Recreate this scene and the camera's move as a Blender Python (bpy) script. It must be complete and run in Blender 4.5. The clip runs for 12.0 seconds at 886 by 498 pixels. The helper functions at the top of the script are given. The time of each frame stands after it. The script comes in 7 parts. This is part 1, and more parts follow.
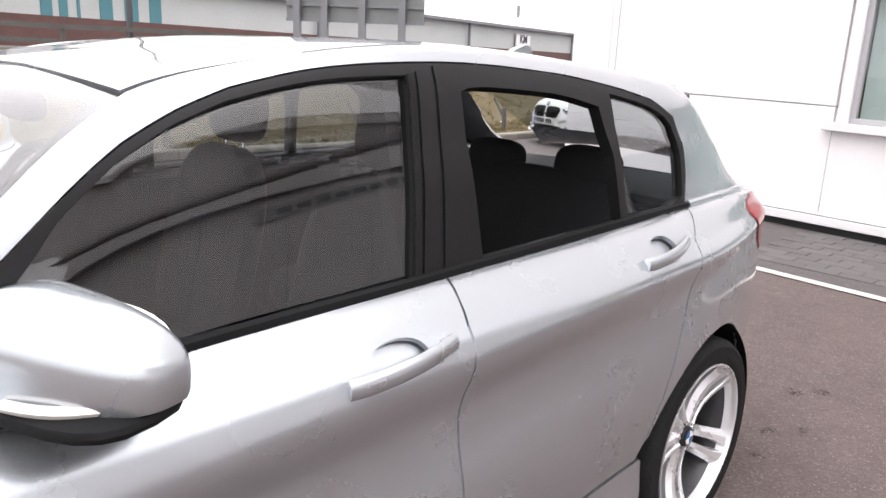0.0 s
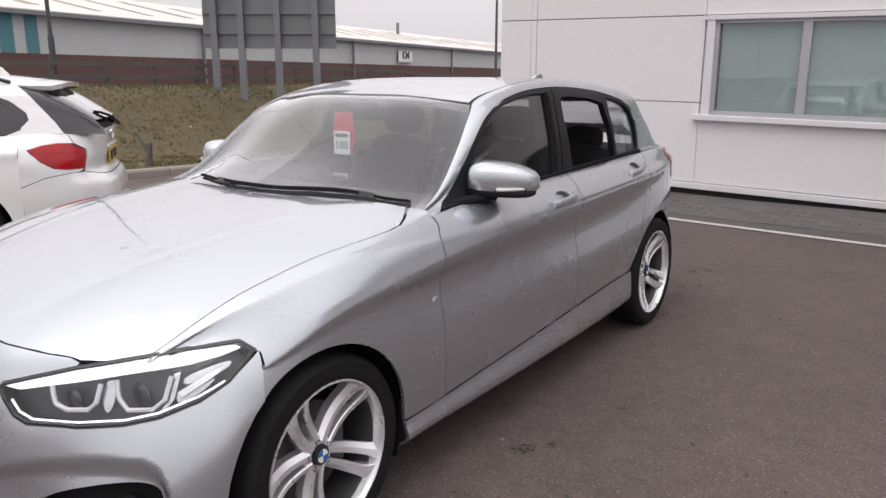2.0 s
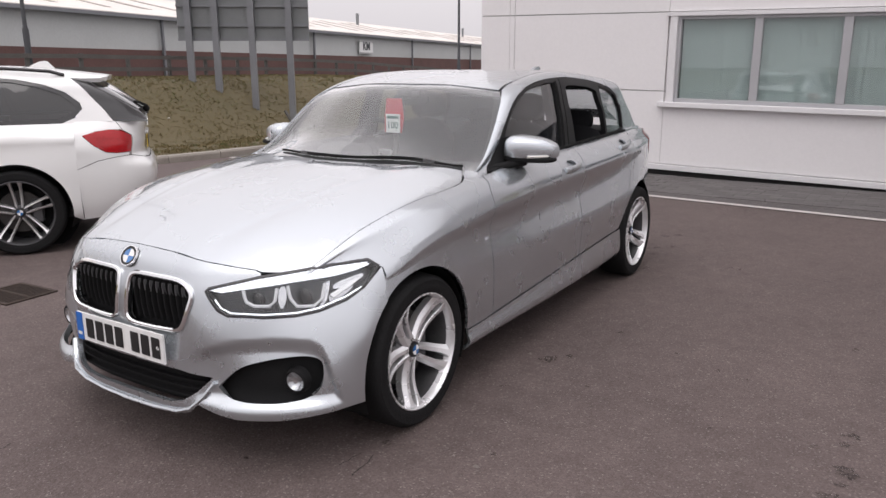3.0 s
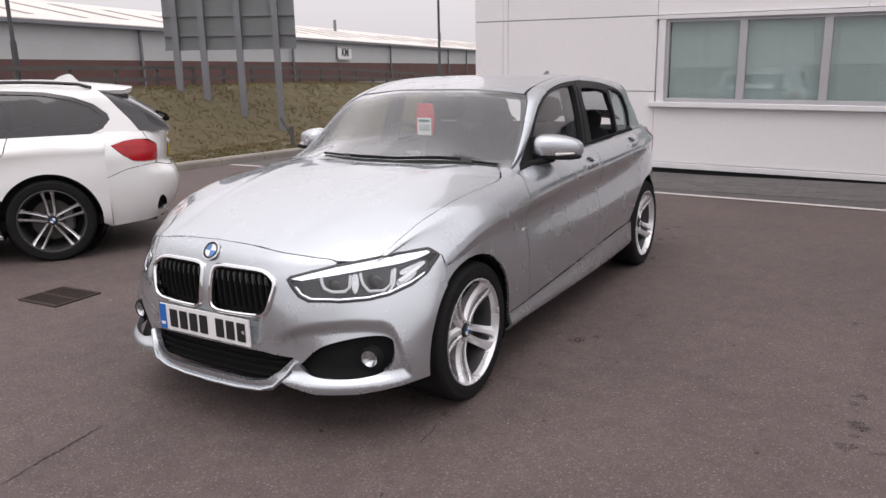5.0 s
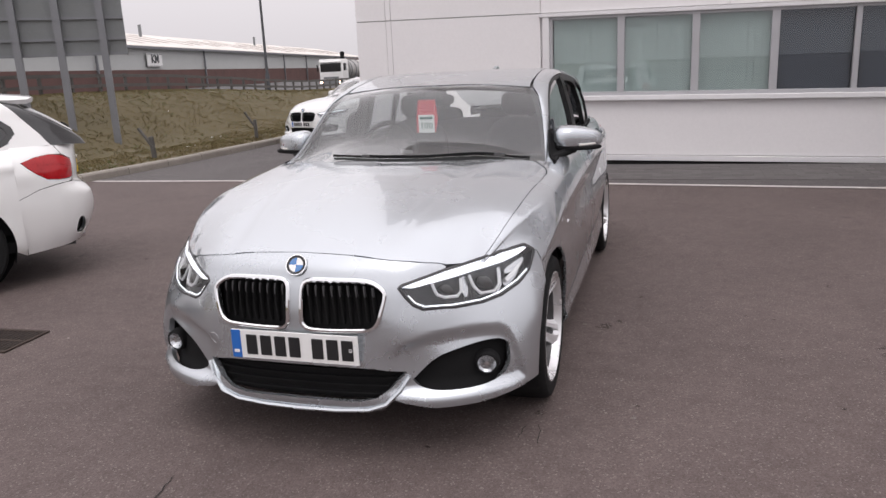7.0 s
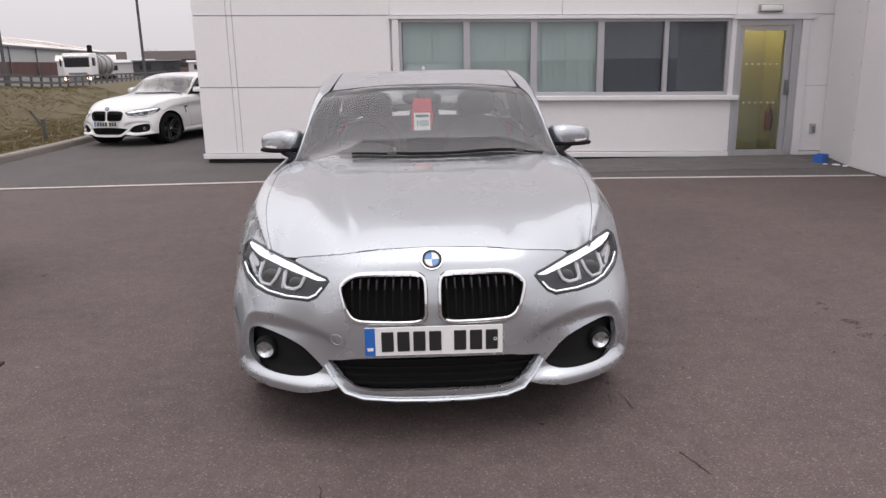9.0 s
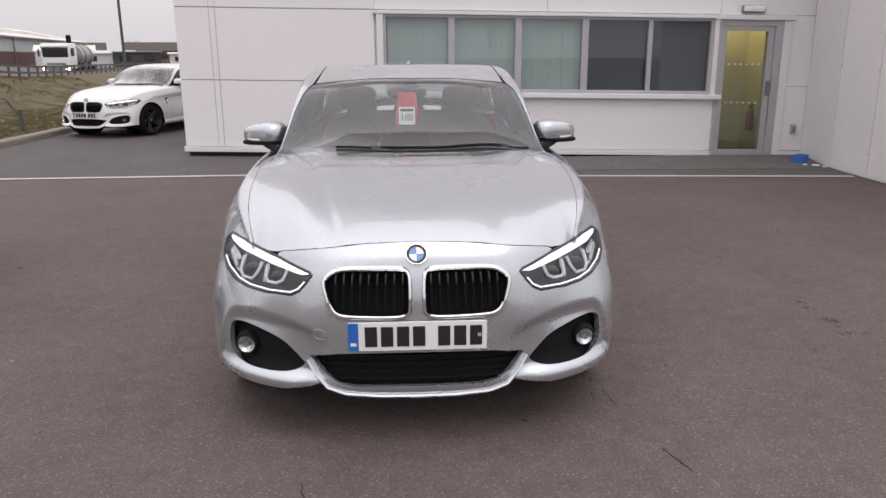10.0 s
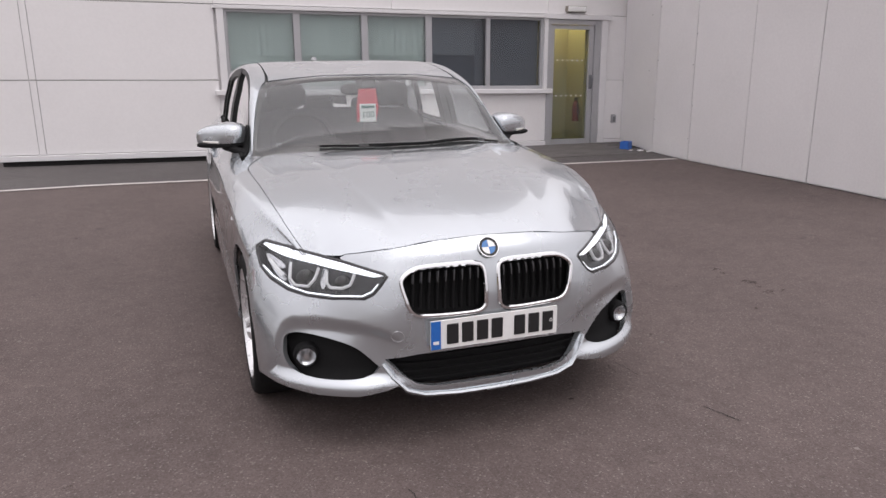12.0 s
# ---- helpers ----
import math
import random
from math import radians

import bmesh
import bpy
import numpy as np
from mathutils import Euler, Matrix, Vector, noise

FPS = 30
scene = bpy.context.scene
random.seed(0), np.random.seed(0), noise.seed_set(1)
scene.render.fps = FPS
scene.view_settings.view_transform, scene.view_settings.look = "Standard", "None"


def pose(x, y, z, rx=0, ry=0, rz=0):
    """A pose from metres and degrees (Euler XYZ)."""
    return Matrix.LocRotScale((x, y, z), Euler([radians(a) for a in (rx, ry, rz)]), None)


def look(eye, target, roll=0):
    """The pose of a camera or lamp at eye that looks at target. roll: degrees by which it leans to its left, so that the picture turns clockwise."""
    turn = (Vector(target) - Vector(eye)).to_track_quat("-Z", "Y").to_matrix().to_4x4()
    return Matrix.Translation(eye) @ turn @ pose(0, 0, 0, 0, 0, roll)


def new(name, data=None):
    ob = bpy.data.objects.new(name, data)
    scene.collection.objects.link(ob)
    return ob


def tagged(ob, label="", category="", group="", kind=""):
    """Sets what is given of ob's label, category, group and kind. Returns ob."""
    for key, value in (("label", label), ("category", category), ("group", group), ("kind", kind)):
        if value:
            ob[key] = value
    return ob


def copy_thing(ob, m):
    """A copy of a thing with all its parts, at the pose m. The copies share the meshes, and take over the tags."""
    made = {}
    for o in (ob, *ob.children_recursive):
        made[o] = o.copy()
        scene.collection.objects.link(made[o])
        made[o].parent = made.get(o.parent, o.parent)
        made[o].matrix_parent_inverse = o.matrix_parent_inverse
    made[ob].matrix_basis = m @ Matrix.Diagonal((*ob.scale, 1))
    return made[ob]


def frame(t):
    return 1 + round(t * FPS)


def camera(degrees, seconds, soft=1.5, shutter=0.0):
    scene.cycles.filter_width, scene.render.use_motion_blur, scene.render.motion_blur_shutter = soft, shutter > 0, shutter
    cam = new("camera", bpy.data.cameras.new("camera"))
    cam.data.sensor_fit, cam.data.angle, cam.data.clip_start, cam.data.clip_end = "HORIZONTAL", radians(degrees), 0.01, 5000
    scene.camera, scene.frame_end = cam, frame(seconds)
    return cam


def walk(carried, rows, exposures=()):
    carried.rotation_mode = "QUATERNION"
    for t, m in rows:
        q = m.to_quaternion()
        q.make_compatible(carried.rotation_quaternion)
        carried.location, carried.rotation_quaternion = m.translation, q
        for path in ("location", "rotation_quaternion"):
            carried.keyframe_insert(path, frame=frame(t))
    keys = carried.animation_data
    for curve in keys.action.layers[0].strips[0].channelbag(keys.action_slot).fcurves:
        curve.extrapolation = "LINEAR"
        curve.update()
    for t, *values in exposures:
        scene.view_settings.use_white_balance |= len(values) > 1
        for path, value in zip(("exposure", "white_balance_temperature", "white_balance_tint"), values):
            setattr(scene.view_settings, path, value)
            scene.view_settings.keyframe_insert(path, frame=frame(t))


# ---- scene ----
cam = camera(62.0, 12.0)
PATH = [
    (0, (1.653, 0.738, 1.389), (0.285, 2.108, 0.89), 2.5),
    (0.5, (1.831, 0.214, 1.415), (0.533, 1.662, 0.947), 1.9),
    (1, (2.005, -0.316, 1.414), (0.752, 1.18, 0.976), 1.3),
    (1.5, (2.161, -0.93, 1.443), (0.962, 0.611, 1.009), 0.4),
    (2, (2.291, -1.396, 1.427), (1.136, 0.172, 0.973), 0.1),
    (2.5, (2.369, -1.881, 1.431), (1.26, -0.28, 0.975), 0.2),
    (3, (2.451, -2.291, 1.437), (1.385, -0.667, 0.96), -0.1),
    (3.5, (2.441, -2.569, 1.455), (1.388, -0.937, 0.979), -0.9),
    (5.5, (2.317, -2.719, 1.449), (1.307, -1.056, 0.988), -0.7),
    (6, (2.162, -2.753, 1.439), (1.217, -1.052, 0.976), 0.9),
    (6.5, (1.747, -2.891, 1.452), (0.961, -1.114, 0.978), -1.1),
    (7, (1.357, -3.062, 1.443), (0.749, -1.216, 0.969), -2.6),
    (7.5, (0.866, -3.201, 1.467), (0.496, -1.297, 0.981), -2.2),
    (9.3, (-0.001, -3.399, 1.481), (0.034, -1.461, 0.988), -1.0),
    (9.5, (0.006, -3.394, 1.473), (0.05, -1.456, 0.98), -0.8),
    (10, (0.012, -3.374, 1.47), (0.075, -1.439, 0.967), -0.3),
    (10.5, (-0.01, -3.347, 1.464), (0.035, -1.415, 0.951), -0.5),
    (11, (-0.211, -3.275, 1.444), (-0.023, -1.351, 0.931), 1.8),
    (11.5, (-0.585, -3.237, 1.455), (-0.169, -1.35, 0.936), -0.6),
    (12, (-1.029, -3.205, 1.465), (-0.41, -1.373, 0.953), -0.4),
]
walk(cam, [(t, look(eye, target, roll)) for t, eye, target, roll in PATH],
     exposures=[(0, 1.0, 6500, 10), (.5, .65, 6500, 10), (1, .25, 6500, 11), (1.5, .05, 6500, 12), (2.5, 0, 6500, 11), (3.5, 0, 6500, 12), (12, 0, 6500, 12)])

from mathutils.geometry import delaunay_2d_cdt


# ---- light ----
world = bpy.data.worlds.new("overcast_sky")
scene.world = world
world.use_nodes = True
wn, wl = world.node_tree.nodes, world.node_tree.links
wn.clear()
sky = wn.new("ShaderNodeTexSky")
sky.sky_type = "NISHITA"
sky.sun_disc = False
sky.sun_elevation, sky.sun_rotation = radians(48), radians(200)
sky.air_density, sky.dust_density, sky.ozone_density = 1.0, 6.0, 1.0
grey = wn.new("ShaderNodeHueSaturation")
grey.inputs["Saturation"].default_value = 0.12
SKY_GAIN, HORIZON, ZENITH = 0.05, (0.80, 0.765, 0.79, 1), (2.10, 2.02, 2.08, 1)
# Cloud cover: brighter overhead than at the horizon.
where = wn.new("ShaderNodeTexCoord")
axes = wn.new("ShaderNodeSeparateXYZ")
cloud = wn.new("ShaderNodeMix")
cloud.data_type = "RGBA"
cloud.inputs[6].default_value, cloud.inputs[7].default_value = HORIZON, ZENITH
wl.new(where.outputs["Generated"], axes.inputs[0])
wl.new(axes.outputs["Z"], cloud.inputs[0])
gain = wn.new("ShaderNodeMix")
gain.data_type, gain.blend_type = "RGBA", "MIX"
gain.inputs[0].default_value = 0.85
thin = wn.new("ShaderNodeVectorMath")
thin.operation = "SCALE"
thin.inputs["Scale"].default_value = SKY_GAIN
back = wn.new("ShaderNodeBackground")
out = wn.new("ShaderNodeOutputWorld")
wl.new(sky.outputs[0], grey.inputs["Color"])
wl.new(grey.outputs[0], thin.inputs[0])
wl.new(thin.outputs[0], gain.inputs[6])
wl.new(cloud.outputs[2], gain.inputs[7])
wl.new(gain.outputs[2], back.inputs["Color"])
back.inputs["Strength"].default_value = 1.0
wl.new(back.outputs[0], out.inputs["Surface"])

sun_data = bpy.data.lights.new("sun", "SUN")
sun_data.energy, sun_data.angle, sun_data.color = 0.6, radians(40), (1.0, 0.97, 0.94)
sun = new("sun", sun_data)
sun.matrix_world = look((0, 0, 20), (-3, 6, 6))


# ---- materials ----
def shader(name):
    m = bpy.data.materials.new(name)
    m.use_nodes = True
    nt = m.node_tree
    return m, nt, nt.nodes["Principled BSDF"]


def node(nt, kind, **values):
    n = nt.nodes.new(kind)
    for k, v in values.items():
        n.inputs[k].default_value = v
    return n


def surface(name, color, rough=.5, metal=0.0, vary=.12, coarse=3.0, fine=80.0, bump=0.0, coat=0.0, spec=.5, world_space=False, rough_vary=.1, coat_rough=.03, tint=None):
    """A material whose colour and roughness vary at two scales, with fine relief."""
    m, nt, b = shader(name)
    L = nt.links
    if world_space:
        vec = nt.nodes.new("ShaderNodeNewGeometry").outputs["Position"]
    else:
        vec = nt.nodes.new("ShaderNodeTexCoord").outputs["Object"]
    n1 = node(nt, "ShaderNodeTexNoise", Scale=coarse, Detail=5.0, Roughness=.6)
    n2 = node(nt, "ShaderNodeTexNoise", Scale=fine, Detail=3.0, Roughness=.6)
    L.new(vec, n1.inputs["Vector"])
    L.new(vec, n2.inputs["Vector"])
    mix = node(nt, "ShaderNodeMath")
    mix.operation = "ADD"
    L.new(n1.outputs[0], mix.inputs[0])
    L.new(n2.outputs[0], mix.inputs[1])
    ramp = nt.nodes.new("ShaderNodeMapRange")
    ramp.inputs["From Min"].default_value, ramp.inputs["From Max"].default_value = .6, 1.4
    L.new(mix.outputs[0], ramp.inputs["Value"])
    col = nt.nodes.new("ShaderNodeMix")
    col.data_type = "RGBA"
    lo = tint or tuple(c * (1 - vary) for c in color)
    col.inputs[6].default_value = (*lo, 1)
    col.inputs[7].default_value = (*[min(1, c * (1 + vary)) for c in color], 1)
    L.new(ramp.outputs[0], col.inputs[0])
    L.new(col.outputs[2], b.inputs["Base Color"])
    rr = nt.nodes.new("ShaderNodeMapRange")
    rr.inputs["To Min"].default_value, rr.inputs["To Max"].default_value = max(0, rough - rough_vary), min(1, rough + rough_vary)
    L.new(n1.outputs[0], rr.inputs["Value"])
    L.new(rr.outputs[0], b.inputs["Roughness"])
    b.inputs["Metallic"].default_value = metal
    b.inputs["Specular IOR Level"].default_value = spec
    b.inputs["Coat Weight"].default_value = coat
    b.inputs["Coat Roughness"].default_value = coat_rough
    if bump:
        bp = node(nt, "ShaderNodeBump", Strength=bump, Distance=.01)
        L.new(n2.outputs[0], bp.inputs["Height"])
        L.new(bp.outputs[0], b.inputs["Normal"])
    return m


def glass(name, tint, rough=0.0, body=0.0, gain=1.75):
    """A thin pane: tinted see-through with a mirror-like face."""
    m, nt, b = shader(name)
    L = nt.links
    nt.nodes.remove(b)
    o = nt.nodes["Material Output"]
    tr = node(nt, "ShaderNodeBsdfTransparent", Color=(*tint, 1))
    gl = node(nt, "ShaderNodeBsdfGlossy", Roughness=rough, Color=(1, 1, 1, 1))
    edge = node(nt, "ShaderNodeLayerWeight", Blend=.5)
    fr = node(nt, "ShaderNodeMath")
    fr.operation = "POWER"
    fr.inputs[1].default_value = 5.0
    L.new(edge.outputs["Facing"], fr.inputs[0])
    dbl = node(nt, "ShaderNodeMath")
    dbl.operation = "MULTIPLY_ADD"
    dbl.use_clamp = True
    dbl.inputs[1].default_value, dbl.inputs[2].default_value = .957 * gain, .043 * gain
    mx = nt.nodes.new("ShaderNodeMixShader")
    L.new(fr.outputs[0], dbl.inputs[0])
    L.new(dbl.outputs[0], mx.inputs[0])
    L.new(tr.outputs[0], mx.inputs[1])
    L.new(gl.outputs[0], mx.inputs[2])
    if body:
        df = node(nt, "ShaderNodeBsdfDiffuse", Color=(.75, .78, .8, 1))
        m2 = nt.nodes.new("ShaderNodeMixShader")
        m2.inputs[0].default_value = body
        L.new(mx.outputs[0], m2.inputs[1])
        L.new(df.outputs[0], m2.inputs[2])
        L.new(m2.outputs[0], o.inputs["Surface"])
    else:
        L.new(mx.outputs[0], o.inputs["Surface"])
    return m


def glow(name, color, strength):
    m, nt, b = shader(name)
    b.inputs["Base Color"].default_value = (*color, 1)
    b.inputs["Emission Color"].default_value = (*color, 1)
    b.inputs["Emission Strength"].default_value = strength
    return m


def asphalt_material(name, dark, light, stain):
    """Worn asphalt: stone speckle, mottling, oil stains and hairline cracks."""
    m, nt, b = shader(name)
    L = nt.links
    pos = nt.nodes.new("ShaderNodeNewGeometry").outputs["Position"]
    grit = node(nt, "ShaderNodeTexVoronoi", Scale=115.0)
    speck = node(nt, "ShaderNodeTexNoise", Scale=210.0, Detail=2.0)
    mott = node(nt, "ShaderNodeTexNoise", Scale=1.1, Detail=6.0, Roughness=.62)
    mid = node(nt, "ShaderNodeTexNoise", Scale=9.0, Detail=4.0, Roughness=.6)
    spots = node(nt, "ShaderNodeTexNoise", Scale=2.3, Detail=5.0, Roughness=.7)
    for n in (grit, speck, mott, mid, spots):
        L.new(pos, n.inputs["Vector"])
    s1 = nt.nodes.new("ShaderNodeMapRange")
    s1.inputs["From Min"].default_value, s1.inputs["From Max"].default_value = .25, .75
    add = node(nt, "ShaderNodeMath")
    add.operation = "MULTIPLY_ADD"
    add.inputs[1].default_value = .34
    L.new(speck.outputs[0], add.inputs[0])
    half = node(nt, "ShaderNodeMath")
    half.operation = "MULTIPLY_ADD"
    half.inputs[1].default_value, half.inputs[2].default_value = .42, .04
    L.new(mott.outputs[0], half.inputs[0])
    L.new(half.outputs[0], add.inputs[2])
    add2 = node(nt, "ShaderNodeMath")
    add2.operation = "MULTIPLY_ADD"
    add2.inputs[1].default_value = .38
    L.new(mid.outputs[0], add2.inputs[0])
    L.new(add.outputs[0], add2.inputs[2])
    L.new(add2.outputs[0], s1.inputs["Value"])
    col = nt.nodes.new("ShaderNodeMix")
    col.data_type = "RGBA"
    col.inputs[6].default_value, col.inputs[7].default_value = (*dark, 1), (*light, 1)
    L.new(s1.outputs[0], col.inputs[0])
    # Single stones: some pale, some dark.
    stone = nt.nodes.new("ShaderNodeTexVoronoi")
    stone.inputs["Scale"].default_value = 150.0
    L.new(pos, stone.inputs["Vector"])
    tone = nt.nodes.new("ShaderNodeSeparateColor")
    L.new(stone.outputs["Color"], tone.inputs[0])
    pale = nt.nodes.new("ShaderNodeMapRange")
    pale.inputs["From Min"].default_value, pale.inputs["From Max"].default_value = .90, 1.0
    pale.inputs["To Max"].default_value = .40
    L.new(tone.outputs[0], pale.inputs["Value"])
    deep = nt.nodes.new("ShaderNodeMapRange")
    deep.inputs["To Min"].default_value, deep.inputs["To Max"].default_value = .80, 1.20
    L.new(tone.outputs[1], deep.inputs["Value"])
    shade = nt.nodes.new("ShaderNodeVectorMath")
    shade.operation = "SCALE"
    L.new(col.outputs[2], shade.inputs[0])
    L.new(deep.outputs[0], shade.inputs["Scale"])
    colp = nt.nodes.new("ShaderNodeMix")
    colp.data_type = "RGBA"
    colp.inputs[7].default_value = (.30, .265, .25, 1)
    L.new(pale.outputs[0], colp.inputs[0])
    L.new(shade.outputs[0], colp.inputs[6])
    col = colp
    st = nt.nodes.new("ShaderNodeMapRange")
    st.inputs["From Min"].default_value, st.inputs["From Max"].default_value = .66, .74
    st.inputs["To Max"].default_value = stain
    L.new(spots.outputs[0], st.inputs["Value"])
    col2 = nt.nodes.new("ShaderNodeMix")
    col2.data_type = "RGBA"
    col2.inputs[7].default_value = (.028, .024, .022, 1)
    L.new(st.outputs[0], col2.inputs[0])
    L.new(col.outputs[2], col2.inputs[6])
    L.new(col2.outputs[2], b.inputs["Base Color"])
    b.inputs["Roughness"].default_value = .86
    b.inputs["Specular IOR Level"].default_value = .35
    bp = node(nt, "ShaderNodeBump", Strength=.34, Distance=.006)
    L.new(grit.outputs["Distance"], bp.inputs["Height"])
    L.new(bp.outputs[0], b.inputs["Normal"])
    return m


M_ASPHALT = asphalt_material("worn_asphalt", (.050, .0375, .0358), (.124, .0955, .0902), .8)
M_ROAD = asphalt_material("road_asphalt", (.06, .058, .058), (.10, .098, .097), .3)
M_PAVE = asphalt_material("grey_tarmac", (.055, .0485, .0485), (.108, .098, .097), .5)
M_LINE = surface("worn_line_paint", (.52, .48, .46), .8, vary=.25, coarse=6, fine=120, bump=.3, world_space=True)
M_KERB = surface("kerb_concrete", (.27, .245, .215), .9, vary=.25, coarse=2.5, fine=50, bump=.4)
M_CLAD = surface("white_wall_cladding", (.76, .745, .75), .42, vary=.035, coarse=.8, fine=30, bump=.02, world_space=True)
M_CLAD_SIDE = surface("white_render_wall", (.74, .72, .725), .62, vary=.06, coarse=.9, fine=40, bump=.05, world_space=True)
M_TRIM = surface("white_powder_coat", (.70, .69, .70), .4, vary=.05, coarse=4, fine=60)
M_ALU = surface("grey_window_frame", (.42, .42, .435), .42, metal=.3, vary=.06, coarse=4, fine=60)
M_JOINTDARK = surface("grey_joint_sealant", (.40, .395, .395), .8, vary=.2, coarse=3, fine=40)
M_DARKGAP = surface("dark_gap", (.02, .02, .02), .9, vary=.1)
M_BLIND = surface("pale_green_blind", (.60, .615, .615), .8, vary=.08, coarse=6, fine=120)
# Office room greys: the dimness of the unlit room is put into the colour.
M_ROOM = surface("dimmed_room_wall", (.25, .26, .27), .9, vary=.1)
M_ROOMDARK = surface("shaded_room_wall", (.22, .245, .275), .9, vary=.1)
M_YELLOW = surface("yellow_painted_wall", (.42, .365, .19), .6, vary=.08)
M_SIGNPALE = surface("pale_sign_panel", (.50, .50, .51), .5, vary=.05)
M_ROLLER = surface("blue_grey_blind_cloth", (.160, .168, .180), .85, vary=.06, coarse=2, fine=200, bump=.05)
M_BEIGE = surface("beige_corridor_paint", (.40, .345, .19), .7, vary=.08)
M_EXTINGUISHER = surface("red_enamel", (.22, .03, .025), .3, vary=.1, coat=.5)
M_WINDOW = glass("window_glass", (.82, .87, .86), gain=1.3)
M_WINDOWDARK = glass("tinted_window_glass", (.74, .77, .80), gain=1.1)
M_GRASS = surface("winter_grass_earth", (.106, .082, .042), .95, vary=.12, coarse=.8, fine=16, bump=.25, world_space=True, tint=(.088, .076, .037))
M_STEEL = surface("galvanised_steel", (.20, .205, .22), .5, metal=.4, vary=.15, coarse=2, fine=40)
M_SIGNBACK = surface("grey_sign_back", (.19, .20, .205), .55, metal=.3, vary=.12, coarse=1.5, fine=30)
M_FENCE = surface("weathered_fence", (.10, .095, .09), .9, vary=.3, coarse=2, fine=40, bump=.3)
M_SHEET = surface("pale_sheet_cladding", (.47, .485, .478), .6, vary=.08, coarse=.3, fine=6, world_space=True)
M_SHEETROOF = surface("cream_sheet_roof", (.66, .62, .58), .7, vary=.12, coarse=.25, fine=5, world_space=True)
M_SKYLIGHT = surface("dull_roof_light", (.34, .30, .27), .7, vary=.15, coarse=.5, fine=6, world_space=True)
M_TEAL = surface("teal_sheet_cladding", (.07, .20, .23), .55, vary=.1, coarse=.4, fine=8, world_space=True)
M_BRICK = surface("red_brown_brick", (.115, .062, .055), .9, vary=.3, coarse=.6, fine=9, bump=.2, world_space=True)
M_WHITE = surface("white_board", (.78, .78, .77), .5, vary=.04)
M_BLACK = surface("black_plastic", (.018, .018, .019), .5, vary=.2, fine=150, bump=.05)
M_GREYTXT = surface("dark_grey_lettering", (.05, .055, .06), .6, vary=.1)

# ---- curves and surfaces ----
def spline(keys):
    """A smooth curve through (t, values) keys, as a function of t."""
    ts = [float(k[0]) for k in keys]
    ps = [np.array(k[1:], float) for k in keys]
    n = len(ts)
    ms = []
    for i in range(n):
        if i == 0:
            ms.append((ps[1] - ps[0]) / (ts[1] - ts[0]))
        elif i == n - 1:
            ms.append((ps[-1] - ps[-2]) / (ts[-1] - ts[-2]))
        else:
            h0, h1 = ts[i] - ts[i - 1], ts[i + 1] - ts[i]
            d0, d1 = (ps[i] - ps[i - 1]) / h0, (ps[i + 1] - ps[i]) / h1
            ms.append((d0 * h1 + d1 * h0) / (h0 + h1))

    def at(t):
        if t <= ts[0]:
            return ps[0] + ms[0] * (t - ts[0])
        if t >= ts[-1]:
            return ps[-1] + ms[-1] * (t - ts[-1])
        i = 0
        while ts[i + 1] < t:
            i += 1
        h = ts[i + 1] - ts[i]
        f = (t - ts[i]) / h
        f2, f3 = f * f, f * f * f
        return ((2 * f3 - 3 * f2 + 1) * ps[i] + (f3 - 2 * f2 + f) * h * ms[i]
                + (3 * f2 - 2 * f3) * ps[i + 1] + (f3 - f2) * h * ms[i + 1])
    return at


class Skin:
    """A surface over (a, b): section lines as splines of a, joined by a spline in b. order: which of x, y, z
    each section value is; the free one is a itself."""

    def __init__(self, lines, order, ref):
        self.lines = [spline(k) for k in lines]
        self.order = order
        pts = [f(ref) for f in self.lines]
        self.knots = [0.0]
        for p, q in zip(pts, pts[1:]):
            self.knots.append(self.knots[-1] + max(0.02, float(np.linalg.norm(q - p))))
        self.cache = {}

    def at(self, a, b):
        key = round(a, 6)
        if key not in self.cache:
            if len(self.cache) > 4000:
                self.cache.clear()
            self.cache[key] = spline([(k, *f(a)) for k, f in zip(self.knots, self.lines)])
        v = self.cache[key](b)
        return self.order(a, v)

    def normal(self, a, b, e=0.002):
        da = self.at(a + e, b) - self.at(a - e, b)
        db = self.at(a, b + e) - self.at(a, b - e)
        n = np.cross(da, db)
        return n / (np.linalg.norm(n) + 1e-12)

    def find(self, a, axis, value, b0, b1):
        """The b at which the section at a reaches value along axis."""
        f0 = self.at(a, b0)[axis] - value
        for _ in range(40):
            m = (b0 + b1) / 2
            f = self.at(a, m)[axis] - value
            if (f < 0) == (f0 < 0):
                b0 = m
            else:
                b1 = m
        return (b0 + b1) / 2


def along(a, v):
    return np.array((v[0], a, v[1]))



# ---- geometry helpers ----


class Geo:
    """Vertices, faces and, where a surface gives them, a normal for each face corner."""

    def __init__(self, V=None, F=None, N=None):
        self.V, self.F, self.N = V or [], F or [], N

    def add(self, other):
        k = len(self.V)
        self.V += other.V
        self.F += [tuple(i + k for i in f) for f in other.F]
        if self.N is not None and other.N is not None:
            self.N += other.N
        else:
            self.N = None
        return self

    def mirrored(self):
        V = [(-v[0], v[1], v[2]) for v in self.V]
        F = [tuple(reversed(f)) for f in self.F]
        N = None
        if self.N is not None:
            N, k = [], 0
            for f in self.F:
                N += [(-n[0], n[1], n[2]) for n in reversed(self.N[k:k + len(f)])]
                k += len(f)
        return Geo(V, F, N)

    def moved(self, m):
        return Geo([tuple(m @ Vector(v)) for v in self.V], list(self.F), None)


